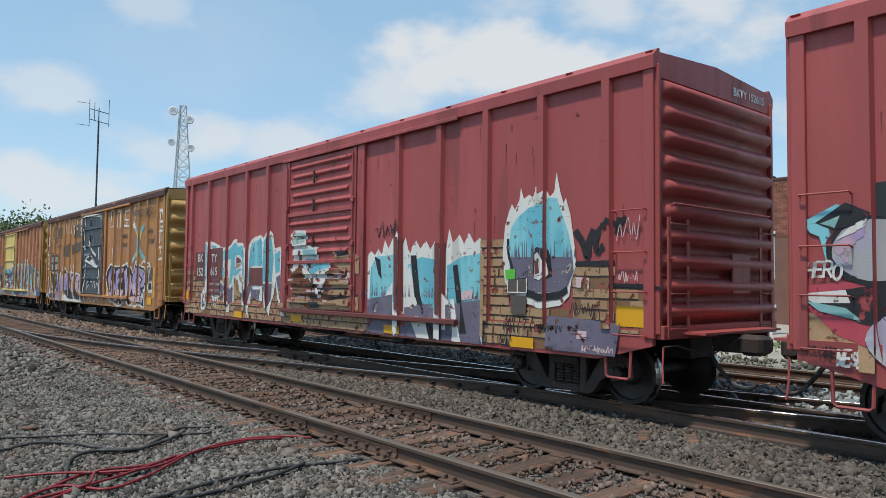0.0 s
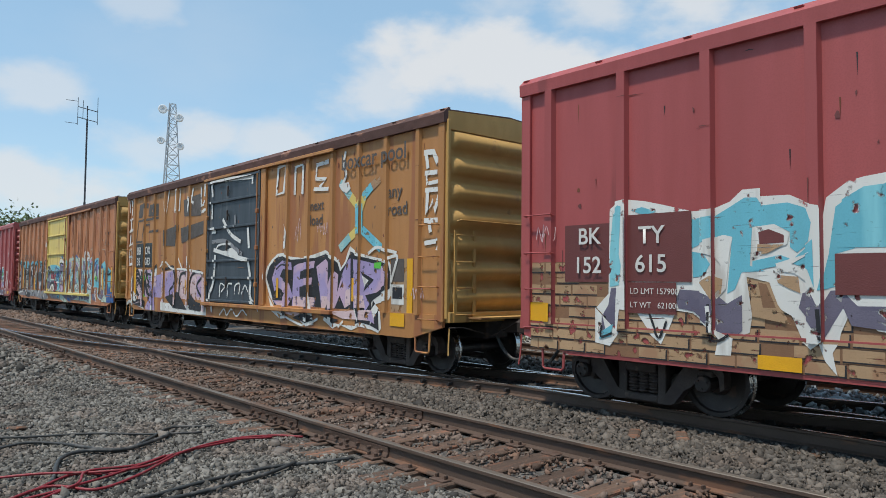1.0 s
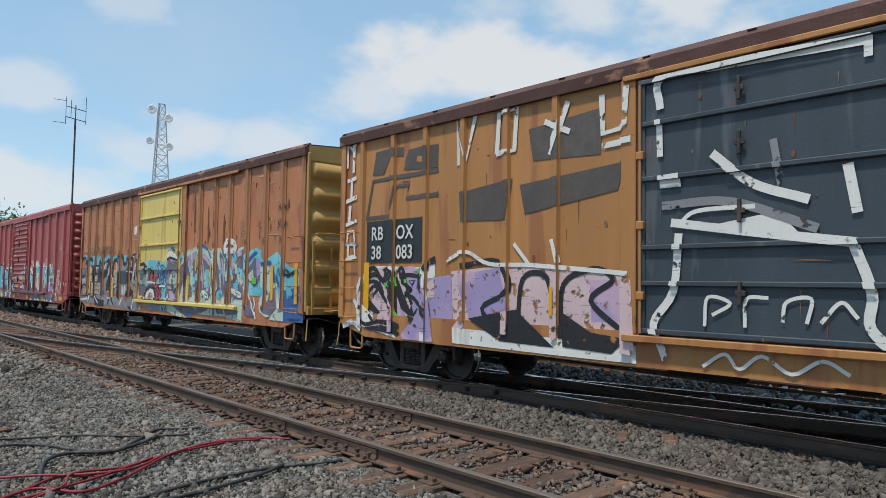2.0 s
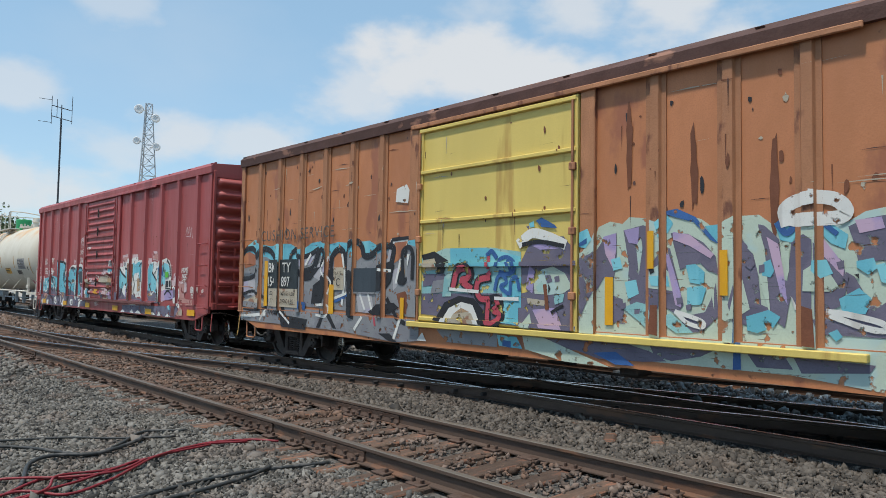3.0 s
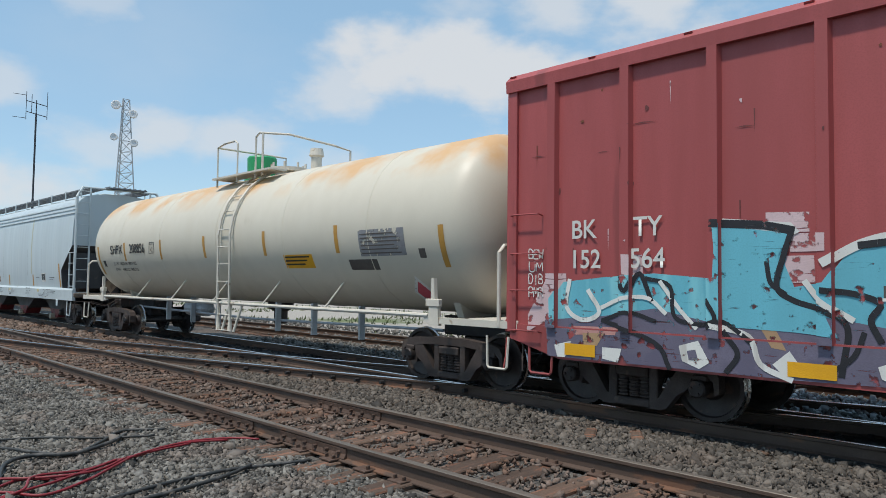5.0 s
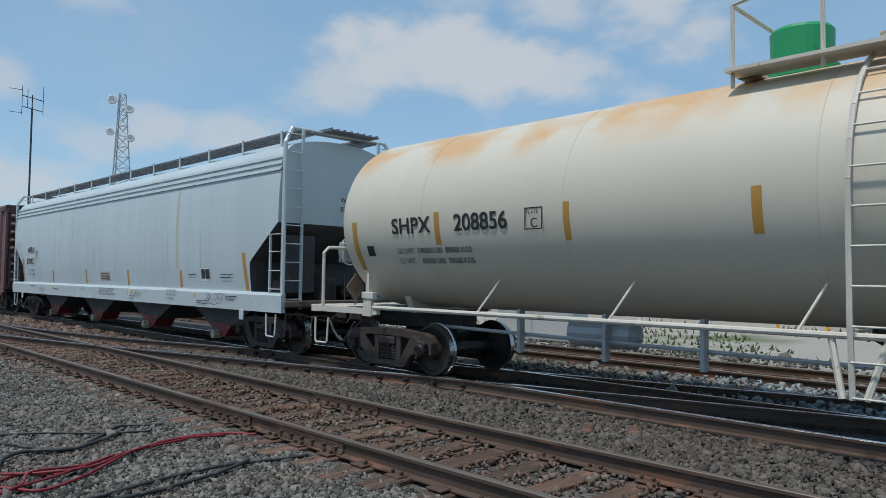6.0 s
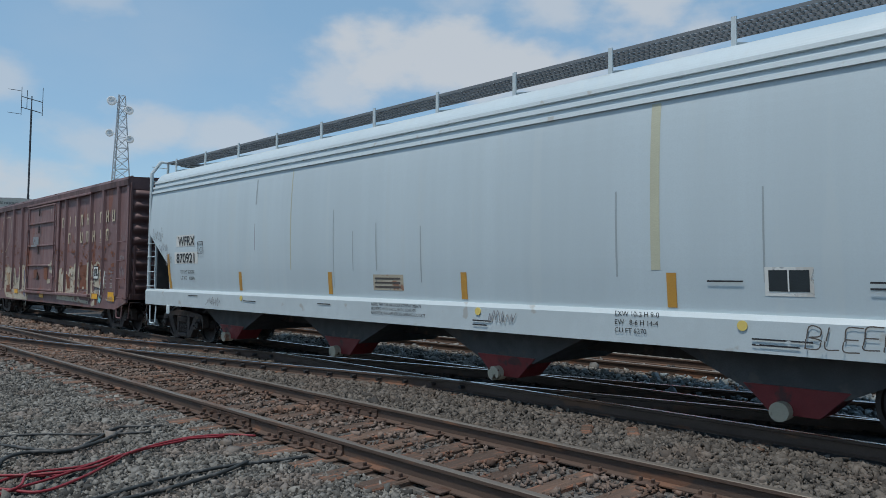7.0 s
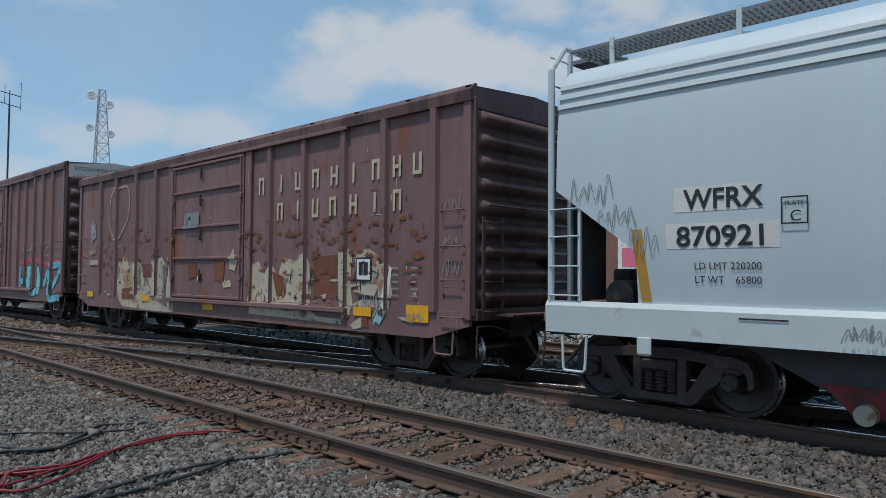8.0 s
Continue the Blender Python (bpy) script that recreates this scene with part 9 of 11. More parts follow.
p.poly([(-42.95, 1.89), (-42.85, 1.94), (-42.74, 2.09), (-42.67, 2.09), (-42.56, 1.69), (-42.5, 1.43), (-42.59, 1.32), (-42.77, 1.42), (-42.94, 1.18)], "p_slate", 2)
p.poly([(-42.74, 2.05), (-42.69, 2.05), (-42.53, 1.56), (-42.53, 1.4), (-42.6, 1.43)], "p_lilac", 3)
p.poly([(-42.92, 1.62), (-42.91, 1.82), (-42.79, 1.89), (-42.69, 1.82), (-42.63, 1.59)], "p_mint", 3)
p.poly([(-42.91, 1.76), (-42.7, 1.77), (-42.67, 1.64), (-42.88, 1.65)], "p_cyan", 4)
p.poly([(-42.91, 1.85), (-42.85, 1.86), (-42.83, 1.81), (-42.89, 1.78)], "p_black", 4)
p.poly([(-42.66, 2.27), (-42.44, 2.25), (-42.25, 2.14), (-42.11, 1.98), (-42.08, 1.78), (-42.21, 1.83), (-42.29, 1.91), (-42.43, 1.89), (-42.54, 1.83)], "p_slate", 2)
p.poly([(-42.63, 2.28), (-42.42, 2.24), (-42.13, 2.01), (-42.17, 1.96), (-42.42, 2.11), (-42.63, 2.19)], "p_lilac", 3)
p.poly([(-42.47, 1.89), (-42.35, 1.9), (-42.24, 1.81), (-42.25, 1.66), (-42.42, 1.69)], "p_cyan", 3)
p.poly([(-42.46, 1.63), (-42.21, 1.66), (-42.28, 1.44), (-42.45, 1.43)], "p_cyan", 3)
p.poly([(-42.59, 1.51), (-42.51, 1.52), (-42.5, 1.46), (-42.57, 1.43)], "p_slate", 4)
p.poly([(-42.47, 1.43), (-42.4, 1.45), (-42.4, 1.38), (-42.46, 1.37)], "p_slate", 4)
p.poly([(-42.11, 1.69), (-42.08, 1.32), (-42.28, 1.13), (-42.56, 1.11), (-42.49, 1.3), (-42.24, 1.36), (-42.17, 1.5)], "p_slate", 2)
p.poly([(-42.17, 1.62), (-42.13, 1.62), (-42.13, 1.38)], "p_mint", 3)
p.stroke([(-42.59, 1.35), (-42.28, 1.26), (-42.27, 1.19), (-42.45, 1.23), (-42.59, 1.35)], 0.05, "p_white", 5)
p.poly([(-42.77, 1.29), (-42.66, 1.33), (-42.49, 1.21), (-42.38, 1.12), (-42.59, 1.1), (-42.76, 1.21)], "p_teal", 3)
p.poly([(-41.89, 2.19), (-41.81, 2.16), (-41.73, 2.06), (-41.61, 2.11), (-41.64, 1.76), (-41.61, 1.46), (-41.53, 1.43), (-41.58, 1.22), (-41.89, 1.25), (-41.95, 1.45), (-41.88, 1.7)], "p_slate", 2)
p.poly([(-41.85, 1.7), (-41.81, 1.73), (-41.73, 1.41), (-41.89, 1.3), (-41.95, 1.29)], "p_mint", 4)
p.poly([(-41.64, 2.32), (-41.57, 2.3), (-41.42, 2.15), (-41.38, 1.73), (-41.34, 1.71), (-41.3, 2.11), (-41.16, 2.19), (-41.08, 2.13), (-41.09, 1.36), (-41.24, 1.35), (-41.31, 1.55), (-41.37, 1.23), (-41.52, 1.34), (-41.55, 1.7)], "p_slate", 2)
p.poly([(-41.55, 2.18), (-41.43, 2.1), (-41.38, 1.82), (-41.34, 1.47), (-41.41, 1.58)], "p_lilac", 3)
p.poly([(-41.75, 2.34), (-41.64, 2.31), (-41.57, 2.06), (-41.53, 1.58), (-41.51, 1.34), (-41.59, 1.58), (-41.69, 2), (-41.75, 2.06)], "p_mint", 4)
p.poly([(-41.38, 2.11), (-41.32, 2.12), (-41.32, 1.82), (-41.35, 1.72)], "p_mint", 3)
p.poly([(-41.31, 1.56), (-41.29, 1.54), (-41.23, 1.41), (-41.27, 1.42)], "p_white", 4)
p.poly([(-41.58, 1.91), (-41.51, 1.94), (-41.47, 1.82), (-41.51, 1.75), (-41.6, 1.77)], "p_cyan", 4)
p.poly([(-41.78, 1.95), (-41.7, 1.97), (-41.67, 1.89), (-41.72, 1.83), (-41.78, 1.88)], "p_slate", 5)
p.poly([(-41.63, 1.88), (-41.57, 1.89), (-41.57, 1.81), (-41.63, 1.79)], "p_slate", 5)
p.poly([(-41.77, 1.33), (-41.53, 1.41), (-41.41, 1.34), (-41.48, 1.23), (-41.65, 1.16), (-41.76, 1.18)], "p_cyan", 4)
p.poly([(-41.07, 2.1), (-40.97, 2.04), (-40.82, 1.92), (-40.77, 1.7), (-40.82, 1.48), (-41.06, 1.36)], "p_slate", 2)
p.poly([(-41.06, 2.17), (-40.98, 2.13), (-40.8, 1.87), (-40.81, 1.76), (-40.96, 1.93), (-41.05, 2.04)], "p_lilac", 3)
p.poly([(-41.16, 1.82), (-41.06, 1.89), (-40.94, 1.81), (-40.85, 1.66), (-40.92, 1.61), (-41.17, 1.61)], "p_mint", 4)
p.poly([(-41.08, 1.92), (-40.96, 1.93), (-40.9, 1.79), (-41.02, 1.74), (-41.09, 1.82)], "p_cyan", 5)
p.poly([(-40.76, 2.25), (-40.61, 2.32), (-40.33, 2.36), (-40.33, 1.86), (-40.47, 1.92), (-40.67, 1.87), (-40.71, 2.09)], "p_slate", 2)
p.poly([(-40.7, 2.31), (-40.47, 2.33), (-40.44, 2.22), (-40.66, 2.18)], "p_lilac", 3)
p.poly([(-40.79, 1.81), (-40.71, 1.76), (-40.57, 1.49), (-40.48, 1.49), (-40.34, 1.6), (-40.34, 1.18), (-41.03, 1.18), (-41.08, 1.33), (-40.77, 1.37)], "p_slate", 2)
p.poly([(-40.69, 1.91), (-40.54, 1.94), (-40.51, 1.84), (-40.59, 1.78), (-40.69, 1.85)], "p_cyan", 4)
p.poly([(-40.52, 1.87), (-40.38, 1.91), (-40.38, 1.68), (-40.48, 1.71)], "p_cyan", 4)
p.poly([(-40.85, 1.54), (-40.67, 1.65), (-40.55, 1.54), (-40.62, 1.4), (-40.82, 1.4)], "p_cyan", 4)
p.poly([(-40.87, 1.9), (-40.8, 1.92), (-40.8, 1.85), (-40.85, 1.84)], "p_slate", 5)
p.poly([(-40.82, 1.76), (-40.76, 1.77), (-40.77, 1.7)], "p_slate", 5)
p.poly([(-40.71, 1.78), (-40.67, 1.79), (-40.67, 1.74)], "p_black", 5)
p.poly([(-40.95, 1.2), (-40.87, 1.24), (-40.82, 1.17), (-40.88, 1.12)], "p_cyan", 4)
p.stroke([(-40.95, 1.41), (-40.77, 1.39), (-40.48, 1.32), (-40.46, 1.25), (-40.63, 1.27), (-40.92, 1.37)], 0.06, "p_white", 5)
p.poly([(-42.85, 2.4), (-42.71, 2.49), (-42.63, 2.38), (-42.7, 2.27), (-42.8, 2.22)], "p_cyan", 1)
p.poly([(-42.24, 2.33), (-42.09, 2.34), (-42.03, 2.24), (-42.11, 2.13)], "p_cyan", 1)
p.poly([(-42.8, 2.52), (-42.58, 2.55), (-42.35, 2.44), (-42.16, 2.22), (-42.07, 2.12), (-42.17, 2.17), (-42.37, 2.38), (-42.6, 2.45)], "p_blue", 3)
p.poly([(-41.47, 2.32), (-41.32, 2.28), (-41.23, 2.21), (-41.29, 2.11), (-41.41, 2.14)], "p_cyan", 2)
p.poly([(-41.07, 2.26), (-40.89, 2.27), (-40.76, 2.17), (-40.79, 2.03), (-40.92, 2.09)], "p_cyan", 2)
p.stroke([(-41.43, 2.31), (-41.34, 2.21), (-41.22, 2.31), (-41.05, 2.32)], 0.07, "p_blue", 4)
p.stroke([(-41.05, 2.35), (-40.87, 2.19)], 0.05, "p_blue", 4)
p.stroke([(-41.34, 2.33), (-41.36, 2.45), (-41.26, 2.53), (-41.09, 2.56)], 0.14, "p_white", 5)
p.stroke([(-41.07, 2.57), (-40.88, 2.53), (-40.78, 2.43), (-40.82, 2.35), (-41.07, 2.34), (-41.24, 2.34), (-41.34, 2.37)], 0.14, "p_white", 5)
p.poly([(-41.08, 1.43), (-41.06, 1.05), (-41.24, 1.06), (-41.21, 1.47)], "p_rust", 4)
p.poly([(-42.89, 1.42), (-42.8, 1.42), (-42.8, 1.06), (-42.92, 1.08)], "p_rust", 4)
p.poly([(-43.97, 0.98), (-43.39, 0.97), (-42.92, 0.87), (-42.7, 0.77), (-43, 0.74), (-43.64, 0.72), (-43.97, 0.8)], "p_slate", 2)
p.poly([(-43.72, 0.79), (-43.39, 0.83), (-43.12, 0.68), (-43.39, 0.67)], "p_blue", 3)
p.poly([(-44.9, 0.93), (-44.7, 0.98), (-43.9, 0.75), (-43.47, 0.63), (-44.17, 0.64), (-44.85, 0.75)], "p_mint", 3)
p.poly([(-45.38, 0.92), (-45.01, 0.91), (-44.9, 0.75), (-45.34, 0.76)], "p_cyan", 3)
p.poly([(-45.27, 0.85), (-45.11, 0.84), (-45.11, 0.75), (-45.27, 0.77)], "p_blue", 4)
p.poly([(-44.85, 0.91), (-43.99, 0.93), (-43.81, 0.8), (-44.55, 0.8)], "p_slate", 2)
p.poly([(-42.92, 0.94), (-42.08, 0.96), (-42.28, 0.86), (-42.63, 0.78), (-42.85, 0.81)], "p_slate", 2)
p.poly([(-41.77, 0.96), (-41.36, 0.93), (-41.28, 0.81), (-41.65, 0.8)], "p_slate", 2)
p.poly([(-41.28, 0.94), (-40.53, 0.92), (-40.58, 0.84), (-41.2, 0.78)], "p_slate", 2)
p.poly([(-41.89, 1.27), (-41.83, 1.33), (-41.82, 0.76), (-41.91, 0.75)], "p_blue", 3)
p.poly([(-46.72, 0.95), (-45.38, 0.94), (-45.38, 0.74), (-46.45, 0.74)], "p_grey", 1)
p.poly([(-40.28, 2.2), (-40.06, 2.31), (-39.77, 2.38), (-39.5, 2.31), (-39.36, 2.09), (-39.07, 2.17), (-38.82, 2.26), (-38.61, 2.21), (-38.45, 2.02), (-38.18, 1.91), (-37.64, 1.87), (-37.61, 1.22), (-38.6, 1.26), (-40.2, 1.29)], "p_cyan", 0)
p.poly([(-40.24, 1.84), (-40.01, 2), (-39.82, 2.15), (-39.59, 2.11), (-39.46, 1.92), (-39.53, 1.66), (-39.8, 1.48), (-40.07, 1.61)], "p_slate", 2)
p.poly([(-39.75, 2.13), (-39.56, 2.1), (-39.48, 1.83), (-39.68, 1.66), (-39.71, 1.92)], "p_lilac", 3)
p.poly([(-40.18, 1.74), (-39.88, 1.89), (-39.81, 1.66), (-40, 1.61)], "p_mint", 3)
p.poly([(-40.22, 2.06), (-40.01, 2.2), (-39.82, 2.3), (-39.69, 2.27), (-39.9, 2.16), (-40.11, 2.03)], "p_blue", 3)
p.poly([(-39.67, 1.48), (-39.42, 1.56), (-39.39, 1.36), (-39.61, 1.31)], "p_cyan", 4)
p.poly([(-39.41, 1.88), (-39.21, 1.88), (-39.11, 1.75), (-39.18, 1.53), (-39.36, 1.57)], "p_slate", 2)
p.poly([(-39.46, 1.92), (-39.19, 1.95), (-38.97, 1.83), (-38.85, 1.58), (-38.69, 1.58), (-38.58, 1.34), (-38.59, 0.97), (-39.16, 0.82), (-39.47, 0.92), (-39.6, 1.13), (-39.37, 1.27), (-39.1, 1.37), (-39.24, 1.45), (-39.4, 1.49)], "p_mint", 2)
p.poly([(-39.06, 1.43), (-38.8, 1.5), (-38.66, 1.3), (-38.68, 1.05), (-38.98, 0.86), (-39.34, 0.91), (-39.47, 1.01), (-39.17, 1.19)], "p_slate", 3)
p.poly([(-38.85, 1.48), (-38.73, 1.42), (-38.66, 1.17), (-38.77, 1.05)], "p_lilac", 4)
p.stroke([(-39.36, 2), (-39.12, 2.02), (-38.97, 1.87), (-38.87, 1.62), (-38.72, 1.75), (-38.6, 1.54)], 0.09, "p_blue", 4)
p.poly([(-40.25, 1.11), (-39.86, 1.21), (-39.66, 0.78), (-40.24, 0.84)], "p_slate", 2)
p.stroke([(-39.8, 1.23), (-39.66, 0.78)], 0.05, "p_white", 4)
p.stroke([(-40.21, 1.47), (-39.93, 1.12), (-39.72, 0.87)], 0.05, "p_white", 4)
p.poly([(-38.6, 1.5), (-38.53, 0.98), (-38.61, 0.97)], "p_white", 3)
p.poly([(-38.53, 1.42), (-38.17, 1.46), (-37.87, 1.52), (-37.63, 1.41), (-37.63, 0.78), (-38.43, 0.77)], "p_blue", 1)
p.poly([(-38.36, 1.43), (-38.17, 1.47), (-38.11, 1.32), (-38.33, 1.23)], "p_cyan", 3)
p.poly([(-37.87, 1.36), (-37.75, 1.4), (-37.73, 1.29), (-37.84, 1.27)], "p_cyan", 3)
p.poly([(-38.93, 0.91), (-38.43, 0.98), (-38.43, 0.77), (-39.04, 0.78)], "p_mint", 2)
p.stroke([(-38.37, 1.87), (-38.18, 1.75), (-38.33, 1.71), (-38.07, 1.83)], 0.04, "p_black", 4, False)
p.stroke([(-38.44, 1.75), (-37.97, 1.79)], 0.04, "p_black", 4, False)
p.poly([(-39.9, 1.69), (-39.7, 1.69), (-39.7, 1.55), (-39.9, 1.55)], "p_green", 7)
p.done("slate letters on a teal and mint cloud")
p = Piece(car_tan, xc3)
for u, z0, z1 in ((-43.5, 1.15, 1.75), (-42.9, 1.85, 2.3), (-42.0, 1.55, 2.05), (-38.98, 1.2, 1.98)):
    p.rect(u - 0.06, u + 0.06, z0, z1, "p_amber", 7)
p.rect(-38.02, -37.9, 1.15, 2.0, "p_amber", 7)
p.done("amber reflective stripes", "reflector")
p = Piece(car_tan, xc3)
p.rect(-52.0, -50.75, 1.5, 2.1, "patch_slate", 8)
p.rect(-52.0, -50.75, 1.12, 1.5, "p_cream", 7)
p.rect(-49.58, -49.25, 1.5, 1.92, "p_cream", 7)
p.rect(-48.95, -48.22, 1.47, 1.9, "slate", 7)
p.stroke([(-48.96, 1.46), (-48.2, 1.46)], 0.03, "p_grey", 8, False)
p.rect(-52.18, -52.04, 1.12, 2.08, "p_amber", 9)
p.rect(-49.72, -49.56, 1.05, 1.6, "p_amber", 9)
p.rect(-47.6, -47.5, 1.0, 1.4, "p_amber", 9)
p.poly([(-47.78, 3.02), (-47.45, 2.98), (-47.42, 3.2), (-47.5, 3.3), (-47.76, 3.24)], "p_white", 3)
p.done("stencil panels, amber stripes and a torn white label", "data_patch")
for txt, u, z in (("BK", -52.0, 1.84), ("TY", -51.42, 1.84), ("154", -52.03, 1.55), ("897", -51.45, 1.55)):
    lettering(car_tan, xc3, txt, u, z, 0.28, "p_white", FACE - 0.05, 0.004, wide=0.78 if len(txt) > 2 else 0.95)
lettering(car_tan, xc3, "CUSHION SERVICE", -52.3, 2.5, 0.32, "p_primer", FACE - 0.068, 0.0, wide=0.92, track=1.15)
lettering(car_tan, xc3, "PLATE", -49.55, 1.78, 0.09, "p_black", FACE - 0.045)
lettering(car_tan, xc3, "C", -49.48, 1.58, 0.2, "p_black", FACE - 0.045)
lettering(car_tan, xc3, "LD LMT 160100 LBS", -51.95, 1.36, 0.12, "p_black", FACE - 0.045)
lettering(car_tan, xc3, "LT WT   59900 LBS", -51.95, 1.2, 0.12, "p_black", FACE - 0.045)
p = Piece(car_tan, xc3)
tags(p, [(-38.75, 2.75, 0.4, 0.2), (-38.75, 1.75, 0.5, 0.16), (-52.0, 0.95, 0.5, 0.12), (-38.75, 3.15, 0.4, 0.12)], "p_black", 14, 6)
p.done("thin dark pen scrawls")
g = random.Random(5)
p = Piece(car_tan, xc3)
for k in range(60):
    u, z = g.choice([g.uniform(-53, -47.8), g.uniform(-43.6, -38.3)]), g.uniform(2.6, 4.0)
    if k % 3:
        p.poly(blotch(u, z, 0.025, g.uniform(0.02, 0.09), k, 8, 0.3), "p_rust" if k % 2 else "p_black", 1)
    else:
        p.poly([(u, z), (u + g.uniform(0.3, 0.9), z + g.uniform(-0.05, 0.08)), (u + 0.3, z + 0.012)], "p_cream", 1)
for u in (-43.17, -42.32, -41.41):
    p.poly(blotch(u - 0.05, g.uniform(2.7, 3.6), 0.05, 0.5, int(-u), 16, 0.3), "p_rust", 1)
p.done("rust spots and scratches", "wear")

# rear red car: light blue letters over faded blocks
p = Piece(car_red_rear, xc4)
p.poly([(-66.95, 2.39), (-66.52, 2.37), (-66.52, 2.17), (-66.95, 2.18)], "p_pink", 0)
p.poly([(-66.71, 2.16), (-66.36, 2.15), (-66.36, 1.97), (-66.71, 1.97)], "p_pink", 0)
p.poly([(-65.7, 2.33), (-65.36, 2.31), (-65.35, 2.16), (-65.7, 2.17)], "p_pink", 0)
p.poly([(-66.77, 1.93), (-66.48, 1.93), (-66.47, 1.66), (-66.76, 1.65)], "p_pink", 0)
p.poly([(-68.64, 1.98), (-68.39, 1.97), (-68.37, 1.44), (-68.62, 1.44)], "p_pink", 0)
p.poly([(-69.77, 1.75), (-69.49, 1.75), (-69.47, 1.31), (-70.11, 0.96), (-70.12, 1.19)], "p_pink", 0)
p.poly([(-69.72, 1.42), (-69.53, 1.64), (-68.96, 1.7), (-68.24, 1.75), (-67.5, 1.69), (-67.47, 2.24), (-67.41, 2.33), (-66.69, 2.21), (-66.76, 1.84), (-66.67, 1.61), (-66.39, 1.66), (-66.19, 1.93), (-65.87, 2.05), (-65.42, 2), (-65.36, 1.92), (-65.18, 2.04), (-64.78, 2.08), (-64.65, 1.91), (-65.01, 1.91), (-64.98, 1.5), (-64.83, 1.34), (-65.35, 1.15), (-66.66, 1.1), (-69.7, 0.98)], "p_cyan", 1)
p.poly([(-69.79, 1.14), (-68.94, 1.22), (-68.23, 1.34), (-67.56, 1.21), (-66.81, 1.37), (-66.25, 1.3), (-65.59, 1.19), (-64.99, 1.17), (-64.64, 1.3), (-64.45, 1.43), (-64.15, 1.2), (-64.15, 0.73), (-66.64, 0.67), (-69.76, 0.67)], "p_slate", 2)
p.poly([(-67.5, 2.28), (-66.71, 2.16), (-66.82, 1.94), (-66.81, 1.56), (-66.38, 1.38), (-66.27, 1.12), (-66.66, 1.15), (-67.4, 1.17)], "p_cyan", 3)
p.poly([(-67.41, 2.35), (-66.69, 2.27), (-66.61, 2.17), (-66.68, 2.14), (-67.41, 2.25)], "p_white", 3)
p.stroke([(-67.5, 2.3), (-66.98, 2.26), (-66.69, 2.19)], 0.09, "p_black", 4, False)
p.stroke([(-66.69, 2.18), (-66.77, 1.93), (-66.84, 1.61), (-66.67, 1.47), (-66.36, 1.37), (-66.18, 1.21), (-66.23, 0.76)], 0.06, "p_black", 4)
p.stroke([(-66.94, 1.86), (-66.9, 1.65), (-66.76, 1.54)], 0.05, "p_black", 4)
p.poly([(-67.25, 2.21), (-66.92, 2.16), (-66.91, 1.97), (-67.15, 2.02)], "p_lilac", 3)
p.stroke([(-66.56, 1.66), (-66.41, 1.47), (-66.14, 1.3)], 0.06, "p_white", 4)
p.stroke([(-66.37, 1.86), (-66.06, 2.03), (-65.74, 2.1), (-65.36, 2.05)], 0.09, "p_white", 3)
p.poly([(-66.36, 1.66), (-66.06, 1.93), (-65.74, 1.99), (-65.46, 1.83), (-65.4, 1.58), (-65.53, 1.27), (-65.85, 1.24), (-65.93, 1.48), (-66.09, 1.55), (-66.39, 1.61)], "p_cyan", 3)
p.stroke([(-66.39, 1.58), (-66.12, 1.55), (-65.9, 1.46), (-65.98, 1.3), (-65.9, 1.11)], 0.06, "p_black", 4)
p.stroke([(-66.06, 2.02), (-65.71, 2.04), (-65.46, 1.92), (-65.39, 1.66), (-65.5, 1.27)], 0.07, "p_black", 4)
p.poly([(-65.84, 1.99), (-65.66, 2.03), (-65.63, 1.9), (-65.81, 1.91)], "p_slate", 4)
p.poly([(-65.66, 1.89), (-65.51, 1.87), (-65.51, 1.75), (-65.63, 1.76)], "p_slate", 4)
p.poly([(-65.87, 1.63), (-65.58, 1.64), (-65.58, 1.52), (-65.87, 1.51)], "p_primer", 5)
p.stroke([(-65.87, 1.5), (-65.55, 1.51), (-65.55, 1.64)], 0.03, "p_white", 6, False)
p.stroke([(-65.46, 2.01), (-65.13, 2.1), (-64.78, 2.11), (-64.65, 1.94)], 0.09, "p_white", 3)
p.poly([(-65.39, 1.92), (-65.05, 1.98), (-64.78, 1.94), (-65.01, 1.9), (-65, 1.5), (-64.77, 1.34), (-64.99, 1.04), (-65.25, 1.16), (-65.21, 1.54), (-65.36, 1.66)], "p_cyan", 3)
p.stroke([(-65.1, 2.03), (-64.84, 2.04), (-64.65, 1.91)], 0.06, "p_black", 4)
p.stroke([(-65.14, 1.58), (-65.21, 1.28), (-65.13, 1.08), (-64.94, 1.04), (-64.71, 1.18), (-64.64, 1.34)], 0.08, "p_white", 4)
p.stroke([(-64.71, 1.49), (-64.75, 1.34), (-64.7, 1.3)], 0.05, "p_black", 5)
p.stroke([(-68.33, 1.69), (-68.03, 1.6), (-67.97, 1.25), (-67.64, 1.18), (-67.41, 1.22), (-67.09, 1.01)], 0.05, "p_black", 4)
p.stroke([(-68.15, 1.65), (-67.92, 1.35), (-67.72, 1.14)], 0.05, "p_white", 4)
p.stroke([(-67.57, 1.45), (-67.47, 1.26), (-67.56, 1.16)], 0.05, "p_black", 4)
p.stroke([(-69.43, 1.66), (-69.47, 1.31), (-69.22, 1.16), (-68.98, 1.27), (-69.14, 1.53)], 0.06, "p_white", 4)
p.stroke([(-68.68, 1.7), (-68.59, 1.54), (-68.42, 1.75), (-68.27, 1.44)], 0.06, "p_black", 4)
